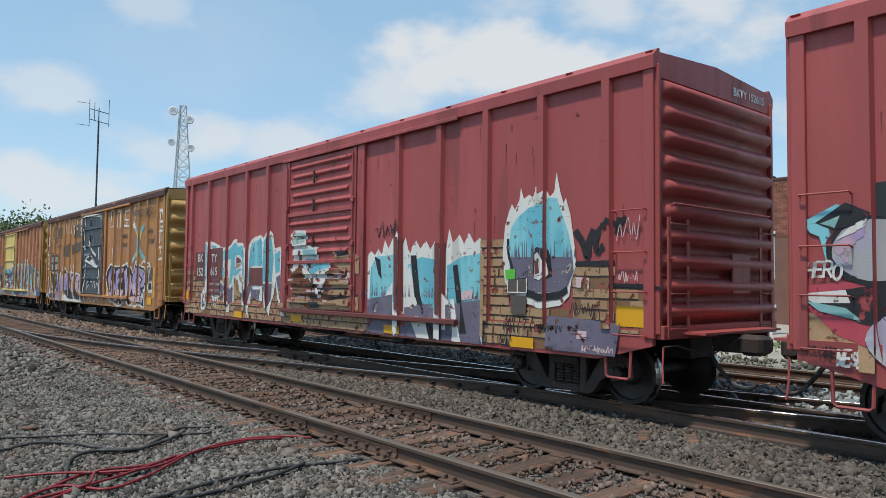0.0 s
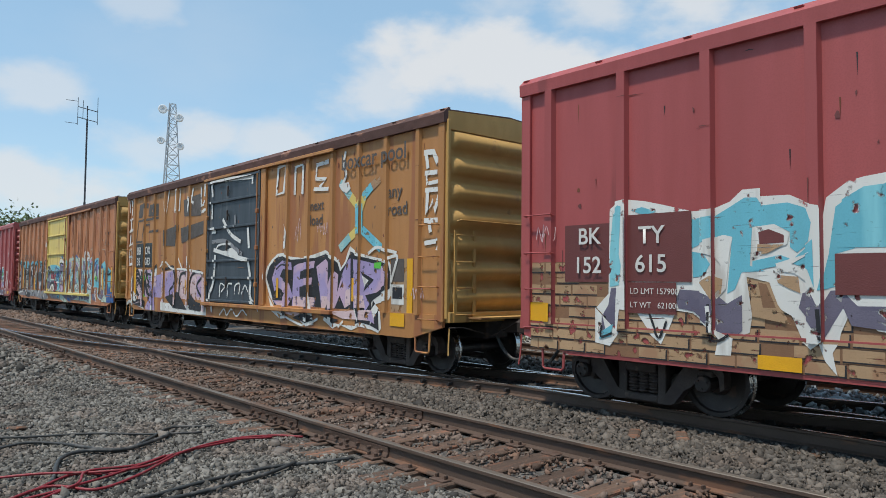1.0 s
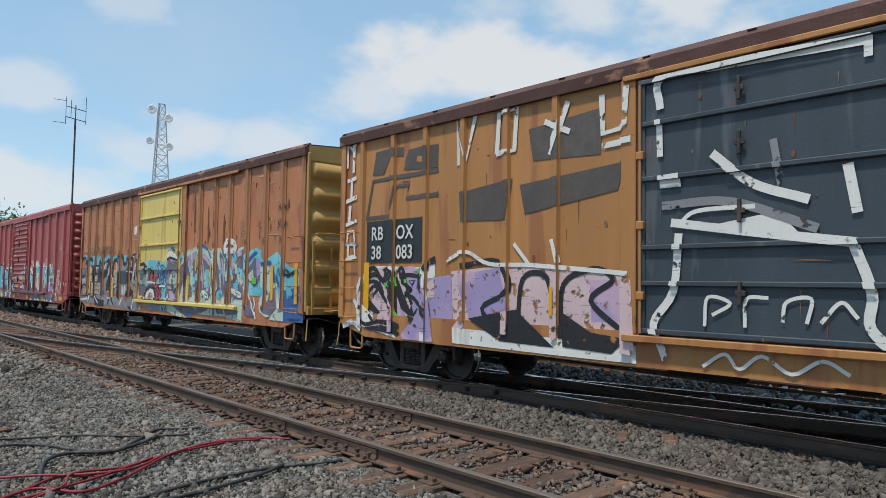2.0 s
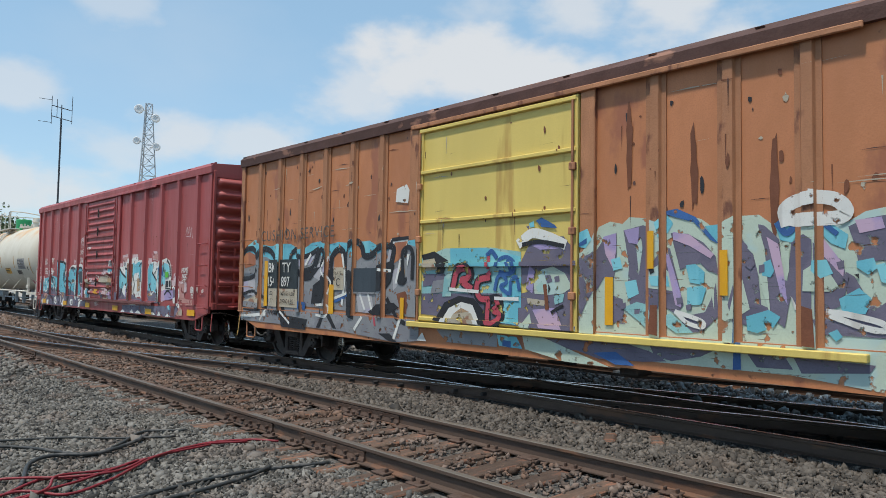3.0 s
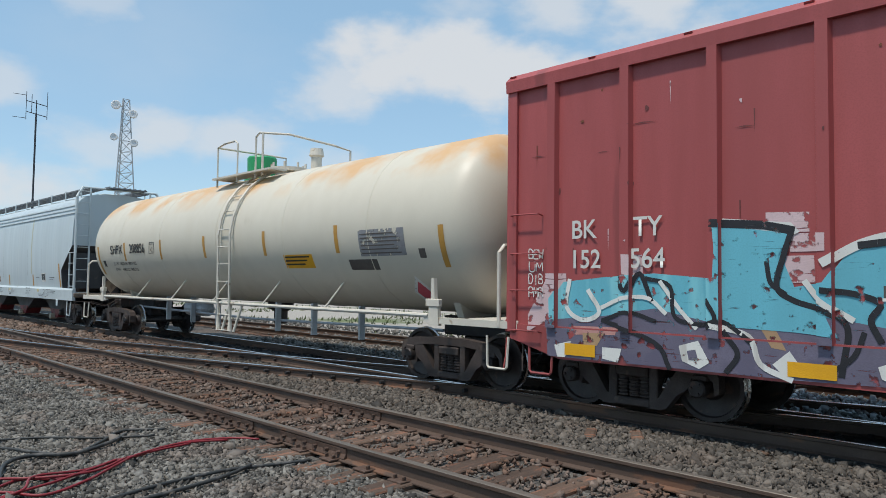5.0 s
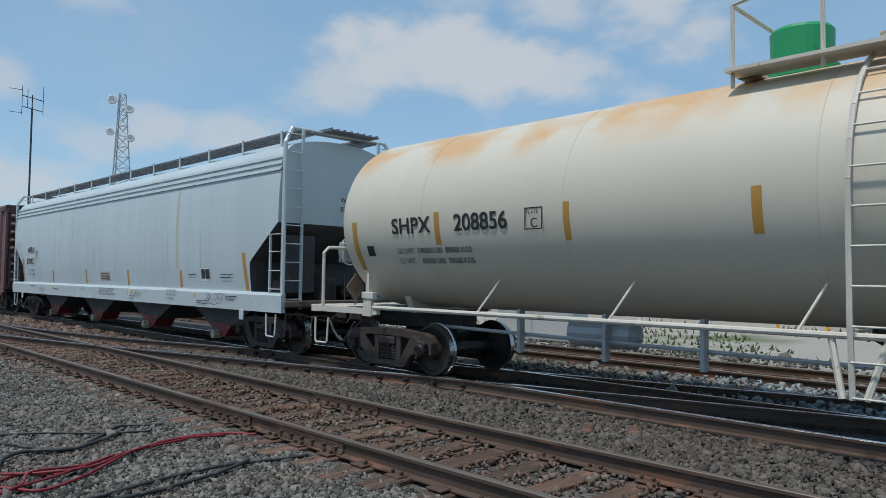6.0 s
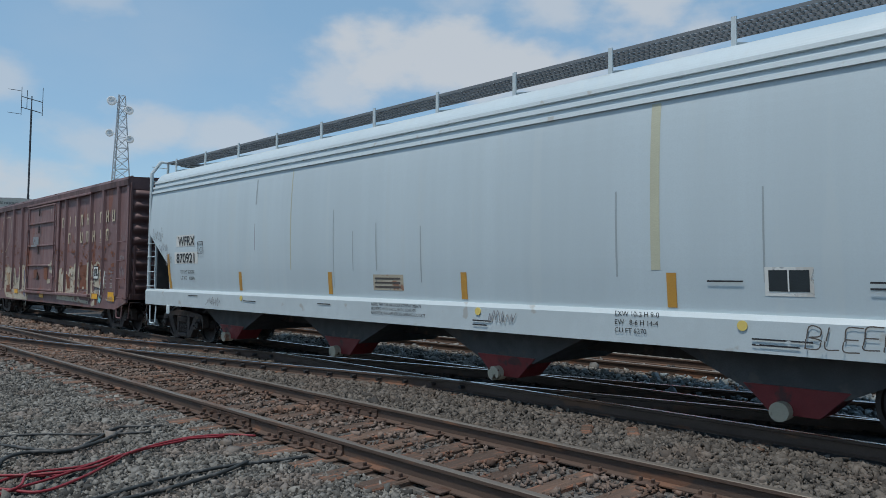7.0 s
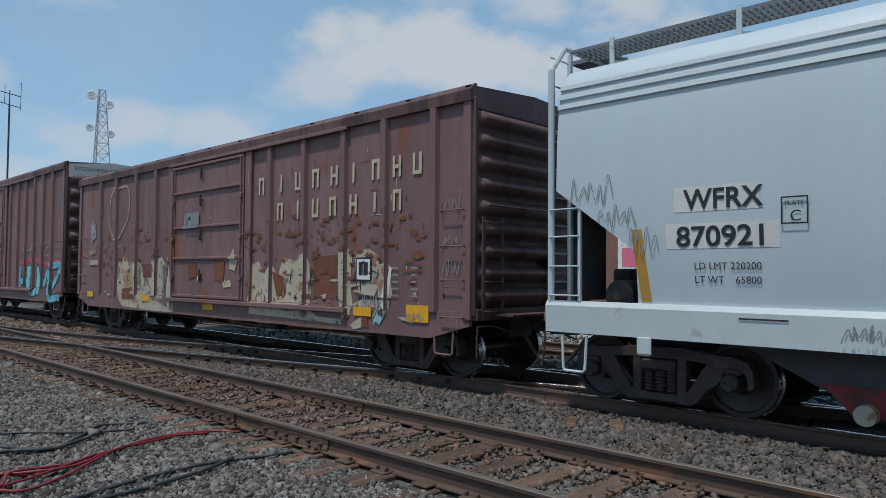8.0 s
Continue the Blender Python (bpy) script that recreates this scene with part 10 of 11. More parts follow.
p.stroke([(-68.94, 1.33), (-68.67, 1.44), (-68.32, 1.46), (-68.09, 1.29)], 0.05, "p_white", 4)
p.stroke([(-68.93, 1.17), (-68.58, 1.28), (-68.22, 1.19)], 0.05, "p_black", 4)
p.poly([(-67.91, 0.93), (-67.68, 1), (-67.55, 0.77), (-67.67, 0.69), (-67.87, 0.76)], "p_white", 4)
p.poly([(-67.81, 0.88), (-67.71, 0.9), (-67.68, 0.79), (-67.79, 0.78)], "p_slate", 5)
p.poly([(-65.92, 0.87), (-65.76, 0.94), (-65.59, 0.93), (-65.56, 0.75), (-65.73, 0.7), (-65.89, 0.76)], "p_white", 4)
p.poly([(-65.79, 0.86), (-65.66, 0.88), (-65.66, 0.76), (-65.76, 0.77)], "p_slate", 5)
p.poly([(-64.9, 0.84), (-64.79, 0.95), (-64.65, 0.94), (-64.76, 0.69), (-64.96, 0.67)], "p_white", 4)
p.poly([(-69.65, 0.82), (-69.38, 0.89), (-69.48, 0.67), (-69.6, 0.67)], "p_white", 3)
p.poly([(-69.21, 1), (-68.89, 1.01), (-69, 0.85), (-69.2, 0.84)], "p_tan", 3)
p.poly([(-68.92, 0.84), (-68.65, 0.84), (-68.7, 0.67), (-68.92, 0.7)], "p_white", 3)
p.poly([(-67.13, 1.37), (-66.92, 1.28), (-66.74, 0.96), (-66.89, 0.98)], "p_tan", 3)
p.poly([(-66.88, 0.81), (-66.71, 0.96), (-66.62, 0.83), (-66.73, 0.67)], "p_white", 3)
p.poly([(-65.53, 1.19), (-65.42, 1.23), (-65.35, 1.07), (-65.52, 1.04)], "p_tan", 4)
p.poly([(-65.47, 1.08), (-65.2, 1.03), (-65.18, 0.91), (-65.34, 0.93)], "p_white", 3)
p.stroke([(-67.56, 1.18), (-67.13, 1.08), (-67, 0.8), (-66.7, 0.67)], 0.06, "p_white", 4)
p.stroke([(-67.4, 1.11), (-67.24, 0.89), (-67.36, 0.69)], 0.06, "p_black", 4)
p.stroke([(-68.93, 1.17), (-68.21, 0.94), (-68.03, 0.67)], 0.06, "p_black", 4)
p.stroke([(-64.92, 0.92), (-64.52, 0.94)], 0.06, "p_white", 4, False)
p.stroke([(-66.37, 0.75), (-66.13, 0.94), (-66.04, 1.17)], 0.05, "p_black", 4)
p.stroke([(-64.65, 1.83), (-64.65, 1.99)], 0.05, "p_white", 4)
p.poly([(-64.71, 1.3), (-64.45, 1.43), (-64.18, 1.2), (-64.44, 1.03)], "p_lilac", 3)
p.poly([(-65.02, 1.91), (-64.41, 1.91), (-64.38, 1.51), (-65.01, 1.51)], "slate", 6)
p.stroke([(-65.01, 1.51), (-64.36, 1.49), (-64.39, 1.91)], 0.03, "p_pink", 7, False)
p.poly([(-69.39, 1.08), (-68.71, 1.09), (-68.74, 1), (-69.34, 0.97)], "p_salmon", 3)
p.done("light blue graffiti letters outlined in white and black")
p = Piece(car_red_rear, xc4)
p.poly([(-60.82, 2.39), (-60.29, 2.42), (-60.28, 2.19), (-60.81, 2.16)], "p_pink", 0)
p.poly([(-60.77, 2.31), (-60.32, 2.34), (-60.32, 2.19), (-60.77, 2.19)], "p_salmon", 1)
p.poly([(-60.99, 2.14), (-60.8, 2.16), (-60.8, 2.04), (-60.98, 2.02)], "p_pink", 0)
p.poly([(-61.04, 2.05), (-60.86, 2.02), (-60.74, 2.04), (-60.71, 2.19), (-60.51, 2.15), (-60.24, 2.26), (-59.93, 2.29), (-59.51, 2.32), (-59.53, 0.86), (-61.05, 1.02)], "p_white", 1)
p.poly([(-61.02, 1.99), (-60.8, 1.87), (-60.52, 1.75), (-60.5, 1.98), (-60.24, 2.09), (-60.19, 1.8), (-60.1, 1.36), (-60.25, 1.3), (-60.47, 1.52), (-60.63, 1.45), (-60.87, 1.21), (-61.02, 1.2)], "p_cyan", 2)
p.poly([(-61.02, 1.44), (-60.75, 1.33), (-60.87, 1.15), (-61.03, 1.11)], "p_slate", 2)
p.stroke([(-61.03, 1.99), (-60.8, 1.84), (-60.49, 1.72)], 0.07, "p_black", 3, False)
p.stroke([(-60.54, 1.98), (-60.31, 1.96), (-60.21, 1.58)], 0.07, "p_black", 3, False)
p.stroke([(-60.49, 1.49), (-60.19, 1.52)], 0.07, "p_black", 3, False)
p.stroke([(-60.74, 1.54), (-60.78, 1.33), (-60.93, 1.15)], 0.06, "p_black", 3)
p.stroke([(-60.21, 1.47), (-60.13, 1.3)], 0.06, "p_black", 3)
p.poly([(-60.47, 1.37), (-60.2, 1.36), (-60.1, 1.14), (-60.26, 1.05), (-60.47, 1.06)], "p_lilac", 2)
p.poly([(-60.67, 2.16), (-60.5, 2.15), (-60.55, 2.01), (-60.67, 2.04)], "p_grey", 2)
p.stroke([(-60.69, 2.04), (-60.48, 2.01)], 0.04, "p_white", 3, False)
p.poly([(-59.99, 1.91), (-59.94, 2.13), (-59.79, 2.15), (-59.72, 1.85), (-59.89, 1.69)], "p_cyan", 2)
p.poly([(-60.14, 1.8), (-59.94, 1.8), (-59.93, 1.15), (-60.13, 1.14)], "p_slate", 2)
p.poly([(-60.15, 2.14), (-59.9, 2.1), (-59.92, 1.58), (-60.14, 1.52)], "p_rust", 3)
p.poly([(-60.12, 1.47), (-59.92, 1.47), (-59.93, 1.01), (-60.14, 1.03)], "p_rust", 3)
p.poly([(-60.79, 2.39), (-60.29, 2.4), (-60.28, 2.16), (-60.75, 2.13)], "p_pink", 0)
p.poly([(-59.98, 2.39), (-59.53, 2.39), (-59.53, 2.18), (-59.98, 2.17)], "p_pink", 0)
p.poly([(-58.43, 2.44), (-57.96, 2.45), (-57.95, 2.17), (-58.4, 2.21)], "p_pink", 0)
p.poly([(-58.36, 2.37), (-58.02, 2.39), (-58.02, 2.2), (-58.36, 2.23)], "p_salmon", 1)
p.poly([(-58.74, 2.26), (-58.45, 2.25), (-58.45, 2.1), (-58.74, 2.09)], "p_pink", 0)
p.poly([(-56.77, 1.81), (-56.55, 1.83), (-56.55, 1.56), (-56.75, 1.54)], "p_pink", 0)
p.poly([(-57.05, 1.64), (-56.37, 1.61), (-56.37, 1.49), (-57.04, 1.5)], "p_pink", 0)
p.poly([(-59.95, 2.13), (-59.42, 2.21), (-59.11, 2.22), (-59.02, 2.03), (-58.98, 1.69), (-59.01, 1.18), (-59.66, 1.13), (-59.86, 1.41), (-59.94, 1.77)], "p_white", 1)
p.poly([(-59.89, 2.04), (-59.47, 2.17), (-59.17, 2.12), (-59.11, 1.94), (-59.42, 1.86), (-59.87, 1.82)], "p_cyan", 2)
p.poly([(-59.54, 1.68), (-59.35, 1.7), (-59.28, 1.34), (-59.51, 1.29)], "p_tan", 3)
p.poly([(-59.36, 2.12), (-59.2, 2.17), (-59.07, 1.94), (-59.16, 1.64), (-59.29, 1.61), (-59.42, 1.86)], "p_cyan", 3)
p.stroke([(-59.39, 2.03), (-59.23, 2.13), (-59.1, 1.94), (-59.16, 1.68), (-59.29, 1.6), (-59.41, 1.77)], 0.04, "p_black", 4)
p.stroke([(-59.25, 2.12), (-59.26, 1.64)], 0.03, "p_black", 4, False)
p.stroke([(-59.17, 2.07), (-59.21, 1.64)], 0.03, "p_black", 4, False)
p.stroke([(-59.87, 1.77), (-59.73, 1.5), (-59.82, 1.28), (-59.63, 1.15)], 0.04, "p_black", 4)
p.stroke([(-59.16, 1.51), (-59.08, 1.26), (-58.97, 1.14)], 0.05, "p_white", 3)
p.poly([(-58.75, 1.94), (-58.64, 2.12), (-58.25, 2.17), (-57.93, 2.09), (-57.82, 1.69), (-57.71, 1), (-58.68, 1.07)], "p_white", 1)
p.poly([(-58.72, 1.94), (-58.58, 2.1), (-58.34, 2.11), (-58.38, 1.85), (-58.13, 1.65), (-57.87, 1.38), (-57.8, 1.22), (-58.24, 1.33), (-58.68, 1.35)], "p_cyan", 2)
p.poly([(-58.36, 2.1), (-58.04, 2.13), (-57.93, 2.01), (-58.03, 1.77), (-58.24, 1.77)], "p_white", 3)
p.stroke([(-58.29, 2.11), (-58.27, 1.97)], 0.04, "p_black", 4, False)
p.stroke([(-58.19, 1.81), (-57.98, 2.05)], 0.04, "p_black", 4, False)
p.stroke([(-58.38, 1.85), (-58.2, 1.73), (-57.98, 1.57), (-57.87, 1.42), (-57.8, 1.22), (-57.75, 0.99)], 0.06, "p_black", 4)
p.poly([(-58.73, 1.35), (-58.24, 1.33), (-57.87, 1.22), (-57.81, 1.01), (-58.68, 1.02)], "p_slate", 2)
p.stroke([(-58.5, 1.44), (-58.43, 1.24), (-58.22, 1.33)], 0.05, "p_white", 4)
p.stroke([(-58.57, 1.52), (-58.43, 1.32)], 0.05, "p_black", 4)
p.poly([(-58.62, 1.27), (-58.34, 1.27), (-58.34, 1.2), (-58.61, 1.19)], "p_tan", 3)
p.poly([(-57.93, 1.85), (-57.88, 2.08), (-57.73, 2.19), (-57.43, 2.24), (-57.2, 2.17), (-57.08, 1.99), (-57.05, 1.69), (-57.15, 1.62), (-57.43, 1.43), (-57.62, 1.04), (-57.76, 1.03)], "p_white", 1)
p.poly([(-57.82, 1.85), (-57.75, 2.04), (-57.53, 2.11), (-57.29, 2.07), (-57.15, 1.92), (-57.13, 1.77), (-57.43, 1.77), (-57.47, 1.54), (-57.72, 1.46), (-57.82, 1.69)], "p_cyan", 2)
p.poly([(-57.83, 1.97), (-57.68, 2), (-57.57, 1.73), (-57.72, 1.78)], "p_blue", 3)
p.stroke([(-57.65, 2.08), (-57.51, 1.73)], 0.03, "p_black", 4, False)
p.stroke([(-57.57, 2.11), (-57.53, 1.77)], 0.03, "p_black", 4, False)
p.stroke([(-57.34, 2.18), (-57.17, 2.03), (-57.11, 1.77)], 0.06, "p_black", 4)
p.poly([(-57.43, 1.87), (-57.21, 1.87), (-57.21, 1.72), (-57.43, 1.71)], "p_green", 8)
p.poly([(-57.41, 1.64), (-57.02, 1.65), (-57.02, 1.4), (-57.41, 1.38)], "p_stencil", 7)
p.poly([(-57.38, 1.62), (-57.2, 1.63), (-57.2, 1.46), (-57.38, 1.44)], "p_ink", 8)
p.poly([(-57.16, 1.63), (-57.05, 1.64), (-57.04, 1.47), (-57.16, 1.46)], "p_ink", 8)
p.poly([(-57.38, 1.43), (-57.04, 1.44), (-57.04, 1.41), (-57.38, 1.4)], "p_ink", 8)
p.poly([(-57.72, 1.34), (-57.43, 1.39), (-56.87, 1.37), (-56.79, 1.16), (-57.72, 1.07)], "p_lilac", 2)
p.stroke([(-57.47, 1.25), (-57.28, 1.36), (-57.1, 1.31), (-57.01, 1.24)], 0.05, "p_black", 4)
p.poly([(-57.01, 1.47), (-56.7, 1.5), (-56.52, 1.41), (-56.47, 1.24), (-56.57, 1.1), (-56.41, 1), (-56.43, 0.89), (-56.7, 1.05), (-56.87, 1.33)], "p_white", 2)
p.poly([(-56.87, 1.4), (-56.66, 1.45), (-56.55, 1.34), (-56.57, 1.2), (-56.72, 1.18)], "p_slate", 3)
p.poly([(-61.32, 1.23), (-60.78, 1.3), (-60.48, 1.12), (-59.93, 1.23), (-59.53, 1.11), (-58.97, 1.09), (-58.68, 0.98), (-58.97, 0.93), (-61.31, 0.94)], "p_slate", 2)
p.poly([(-60.62, 0.88), (-56.53, 0.96), (-56.48, 0.79), (-56.7, 0.67), (-60.61, 0.67)], "p_slate", 1)
p.poly([(-60.76, 0.67), (-60.52, 0.76), (-60.4, 0.67)], "p_white", 3)
p.poly([(-59.94, 0.67), (-59.81, 0.79), (-59.65, 0.67)], "p_white", 3)
p.poly([(-59.52, 0.68), (-59.33, 0.78), (-59, 0.67)], "p_white", 3)
p.poly([(-58.79, 0.89), (-58.67, 0.7), (-58.76, 0.67)], "p_white", 3)
p.poly([(-58.42, 0.7), (-58.18, 0.77), (-57.96, 0.67)], "p_white", 3)
p.poly([(-57.86, 0.67), (-57.73, 0.8), (-57.61, 0.67)], "p_white", 3)
p.poly([(-57.34, 0.67), (-57.14, 0.75), (-56.94, 0.67)], "p_white", 3)
p.poly([(-56.92, 0.97), (-56.7, 0.97), (-56.74, 0.69), (-56.96, 0.7)], "patch_red", 3)
p.poly([(-56.7, 0.67), (-56.51, 0.84), (-56.38, 1), (-56.21, 0.84), (-56.21, 0.74)], "p_salmon", 3)
p.poly([(-56.53, 1.56), (-56.21, 1.55), (-56.16, 1.19), (-56.05, 1.16), (-55.54, 1.15), (-55.5, 1.02), (-56.37, 1), (-56.46, 1.14)], "p_salmon", 3)
p.poly([(-56.25, 1.57), (-56.05, 1.56), (-56.05, 1.35), (-56.22, 1.32)], "p_pink", 2)
p.poly([(-56.53, 0.8), (-56.22, 0.91), (-56.22, 0.76), (-56.55, 0.75)], "p_cream", 4)
p.poly([(-57.19, 0.95), (-57.05, 0.99), (-57.01, 0.85), (-57.14, 0.87)], "p_cyan", 3)
for k in range(5):
    p.rect(-57.2, -56.95, 2.02 - 0.06 * k, 2.035 - 0.06 * k, "p_pink", 8)
p.done("light blue graffiti letters on faded pink blocks")
p = Piece(car_red_rear, xc4)
p.poly([(-61.95, 2.04), (-61.84, 2.17), (-61.63, 2.25), (-61.37, 2.19), (-61.24, 2.12), (-61.24, 1.87), (-61.63, 1.81), (-61.98, 1.88)], "p_white", 2)
p.poly([(-61.77, 2.17), (-61.59, 2.23), (-61.42, 2.2), (-61.63, 2.07), (-61.84, 2.07)], "p_grey", 3)
p.poly([(-61.89, 1.98), (-61.7, 2.01), (-61.36, 2.16), (-61.28, 2.03), (-61.49, 1.91), (-61.7, 1.88), (-61.87, 1.85)], "p_cyan", 3)
p.poly([(-61.61, 1.99), (-61.49, 1.95), (-61.36, 1.84), (-61.45, 1.84)], "p_blue", 4)
p.poly([(-61.51, 1.87), (-61.24, 1.93), (-61.23, 1.68), (-61.43, 1.62)], "p_slate", 3)
p.poly([(-62.66, 1.73), (-61.84, 1.75), (-61.84, 1.55), (-62.36, 1.51), (-62.66, 1.57)], "p_cream", 2)
p.poly([(-62.4, 1.99), (-61.98, 1.93), (-61.98, 1.81), (-62.36, 1.78)], "p_pink", 2)
p.poly([(-62.05, 1.81), (-61.7, 1.75), (-61.7, 1.55), (-61.77, 1.42), (-62.06, 1.48)], "p_cream", 3)
p.poly([(-61.77, 1.68), (-61.43, 1.68), (-61.29, 1.5), (-61.5, 1.43), (-61.77, 1.49)], "p_tan", 3)
p.poly([(-61.3, 1.68), (-61.25, 1.19), (-61.5, 1.15), (-61.53, 1.43)], "p_slate", 3)
p.poly([(-61.87, 1.45), (-61.46, 1.49), (-61.46, 1.37), (-61.87, 1.37)], "p_rust", 4)
p.poly([(-61.87, 1.29), (-61.63, 1.33), (-61.67, 1.01), (-61.98, 1.02)], "p_cream", 3)
p.poly([(-61.84, 1.19), (-61.56, 1.3), (-61.53, 1.02), (-61.84, 1)], "p_lilac", 3)
p.poly([(-62.36, 1.37), (-61.95, 1.38), (-61.91, 1.16), (-62.32, 1.17)], "p_pink", 2)
p.poly([(-61.46, 1.21), (-61.27, 1.22), (-61.27, 1.04), (-61.46, 1.05)], "p_rust", 4)
p.poly([(-62.55, 1.3), (-62.37, 1.34), (-62.36, 1), (-62.53, 1.02)], "p_slate", 4)
p.poly([(-63.17, 1.33), (-62.82, 1.32), (-62.84, 1.17), (-63.13, 1.2)], "p_amber", 6)
p.poly([(-62.82, 1.21), (-62.66, 1.22), (-62.67, 1.17), (-62.82, 1.18)], "p_amber", 6)
p.poly([(-63.6, 1.67), (-63.32, 1.69), (-63.34, 1.47), (-63.57, 1.48)], "p_pink", 2)
p.poly([(-63.32, 1.69), (-63.14, 1.67), (-63.14, 1.46), (-63.34, 1.47)], "p_pink", 2)
p.poly([(-64.13, 1.63), (-63.74, 1.67), (-63.64, 1.45), (-64.08, 1.44)], "p_cream", 3)
p.poly([(-64.18, 1.51), (-63.64, 1.48), (-63.59, 1.37), (-64.13, 1.36)], "p_rust", 3)
p.poly([(-64.18, 1.35), (-63.98, 1.32), (-63.93, 1.05), (-64.13, 0.97)], "p_white", 3)
p.poly([(-64.03, 1.36), (-63.78, 1.33), (-63.73, 0.99), (-64.03, 1.05)], "p_cyan", 2)
p.stroke([(-63.88, 1.38), (-63.69, 1.22), (-63.66, 0.92)], 0.05, "p_black", 4)
p.poly([(-63.62, 1.31), (-63.45, 1.32), (-63.45, 1.21), (-63.62, 1.21)], "p_pink", 2)
p.poly([(-63.69, 1.14), (-63.56, 1.13), (-63.58, 0.94), (-63.67, 0.93)], "p_pink", 2)
p.poly([(-63.98, 1.92), (-63.88, 1.92), (-63.89, 1.73), (-63.97, 1.73)], "p_pink", 2)
p.poly([(-62.88, 1.76), (-62.8, 1.79), (-62.74, 1.73), (-62.79, 1.66), (-62.87, 1.68)], "p_white", 4)
p.poly([(-62.83, 1.76), (-62.79, 1.76), (-62.79, 1.69), (-62.83, 1.69)], "patch_red", 5)
p.poly([(-62.28, 1.07), (-61.63, 1.04), (-61.7, 0.94), (-62.28, 0.97)], "p_cream", 3)
p.poly([(-63.88, 2.72), (-63.54, 2.71), (-63.54, 2.64), (-63.88, 2.64)], "p_white", 5)
p.done("rust and scraped paint round the door foot", "wear")
p = Piece(car_red_rear, xc4)
letters(p, "177", -65.0, -64.65, 2.75, 2.95, [(0.022, "p_white", 3)], 0.02, 0.02, 3)
letters(p, "3X45", -65.05, -64.6, 2.5, 2.65, [(0.022, "p_white", 3)], 0.02, 0.02, 3)
letters(p, "1XW", -65.0, -64.65, 2.2, 2.38, [(0.022, "p_white", 3)], 0.02, 0.02, 3)
p.poly(blotch(-64.8, 3.02, 0.15, 0.08, 4, 12, 0.3), "p_pink", 3)
for i, w in enumerate(("BEW", "UM", "DIB", "PMR")):
    letters(p, w, -70.1, -69.85, 1.95 - i * 0.17, 2.07 - i * 0.17, [(0.016, "p_white", 3)], 0.0, 0.01, i)
tags(p, [(-56.2, 2.75, 0.4, 0.3), (-63.2, 0.78, 0.4, 0.18), (-55.2, 1.3, 0.16, 0.14)], "p_white", 21, 3)
for w, a, b, z0, z1 in (("MOMS", -56.35, -55.94, 1.85, 1.97), ("NGC", -56.31, -55.98, 1.7, 1.81), ("KTC", -56.31, -56.05, 1.57, 1.67), ("BTEAM", -55.76, -55.36, 1.35, 1.48), ("FTK", -55.67, -55.42, 1.2, 1.31)):
    letters(p, w, a, b, z0, z1, [(0.026, "p_stencil", 8)], 0.01, 0.012, 7)
p.done("white chalk marks and scrawls")
for txt, u, z in (("BK", -69.4, 2.2), ("TY", -68.5, 2.2), ("152", -69.42, 1.82), ("564", -68.55, 1.82)):
    lettering(car_red_rear, xc4, txt, u, z, 0.33, "p_white", FACE - 0.03, 0.004, wide=0.95)
lettering(car_red_rear, xc4, "BKTY 152564", xc4 + L4 / 2 + 0.045, 4.29, 0.16, "p_white", 0.45, 0.005, turn=90)
reflectors(car_red_rear, xc4, [(-69.25, 0.78), (-66.5, 0.78), (-63.9, 0.78), (-61.2, 0.77), (-58.5, 0.76), (-55.68, 0.83)])

# brown car: peeling primer, cream letter blocks
p = Piece(car_brown, xc7)
g = random.Random(64)
p.poly([(-123.01, 1.78), (-122.53, 2.01), (-122.02, 1.78), (-121.57, 1.89), (-121.32, 1.64), (-120.81, 1.89), (-120.28, 1.98), (-120.06, 1.77), (-119.83, 1.97), (-119.62, 1.37), (-119.59, 0.67), (-120.68, 0.67), (-122.57, 0.71), (-122.96, 1.03)], "p_cream", 0)
p.poly([(-121.4, 1.81), (-120.74, 1.83), (-120.73, 1.47), (-121.32, 1.49)], "p_grey", 1)
p.poly([(-121.4, 1.81), (-120.74, 1.83), (-120.73, 1.47), (-121.32, 1.49)], "patch_red", 1)
p.poly([(-122.62, 1.63), (-122.01, 1.71), (-121.85, 1.35), (-122.41, 1.04)], "p_tan", 1)
p.poly([(-122.63, 1.16), (-121.92, 1.23), (-121.83, 0.94), (-122.54, 0.89)], "p_rust", 2)
p.poly([(-120.16, 1.37), (-119.74, 1.31), (-119.77, 0.71), (-120.22, 0.76)], "p_cream", 1)
p.poly([(-120.24, 1.77), (-120.06, 1.8), (-119.89, 0.77), (-120.13, 0.83)], "p_slate", 2)
p.poly([(-120, 1.93), (-119.76, 1.88), (-119.8, 1.51), (-119.99, 1.57)], "p_rust", 2)
p.poly([(-116.16, 1.76), (-115.93, 1.85), (-115.8, 1.65), (-115.64, 1.56), (-115.44, 1.76), (-115.24, 1.54), (-115.06, 1.92), (-114.68, 1.84), (-114.32, 1.98), (-114.21, 1.75), (-114.16, 1.24), (-114.21, 0.98), (-113.94, 0.84), (-113.22, 0.82), (-113.22, 0.73), (-115.02, 0.77), (-116.24, 0.79)], "p_cream", 0)
p.poly([(-114.11, 1.9), (-113.34, 1.94), (-113.3, 1.16), (-114.09, 1.19)], "p_rust", 1)
p.poly([(-115.44, 1.65), (-115.04, 1.54), (-114.94, 1.22), (-115.27, 1.16)], "p_rust", 2)
p.poly([(-115.63, 1.43), (-115.2, 1.48), (-115.07, 1.11), (-115.58, 1.04)], "p_cream", 1)
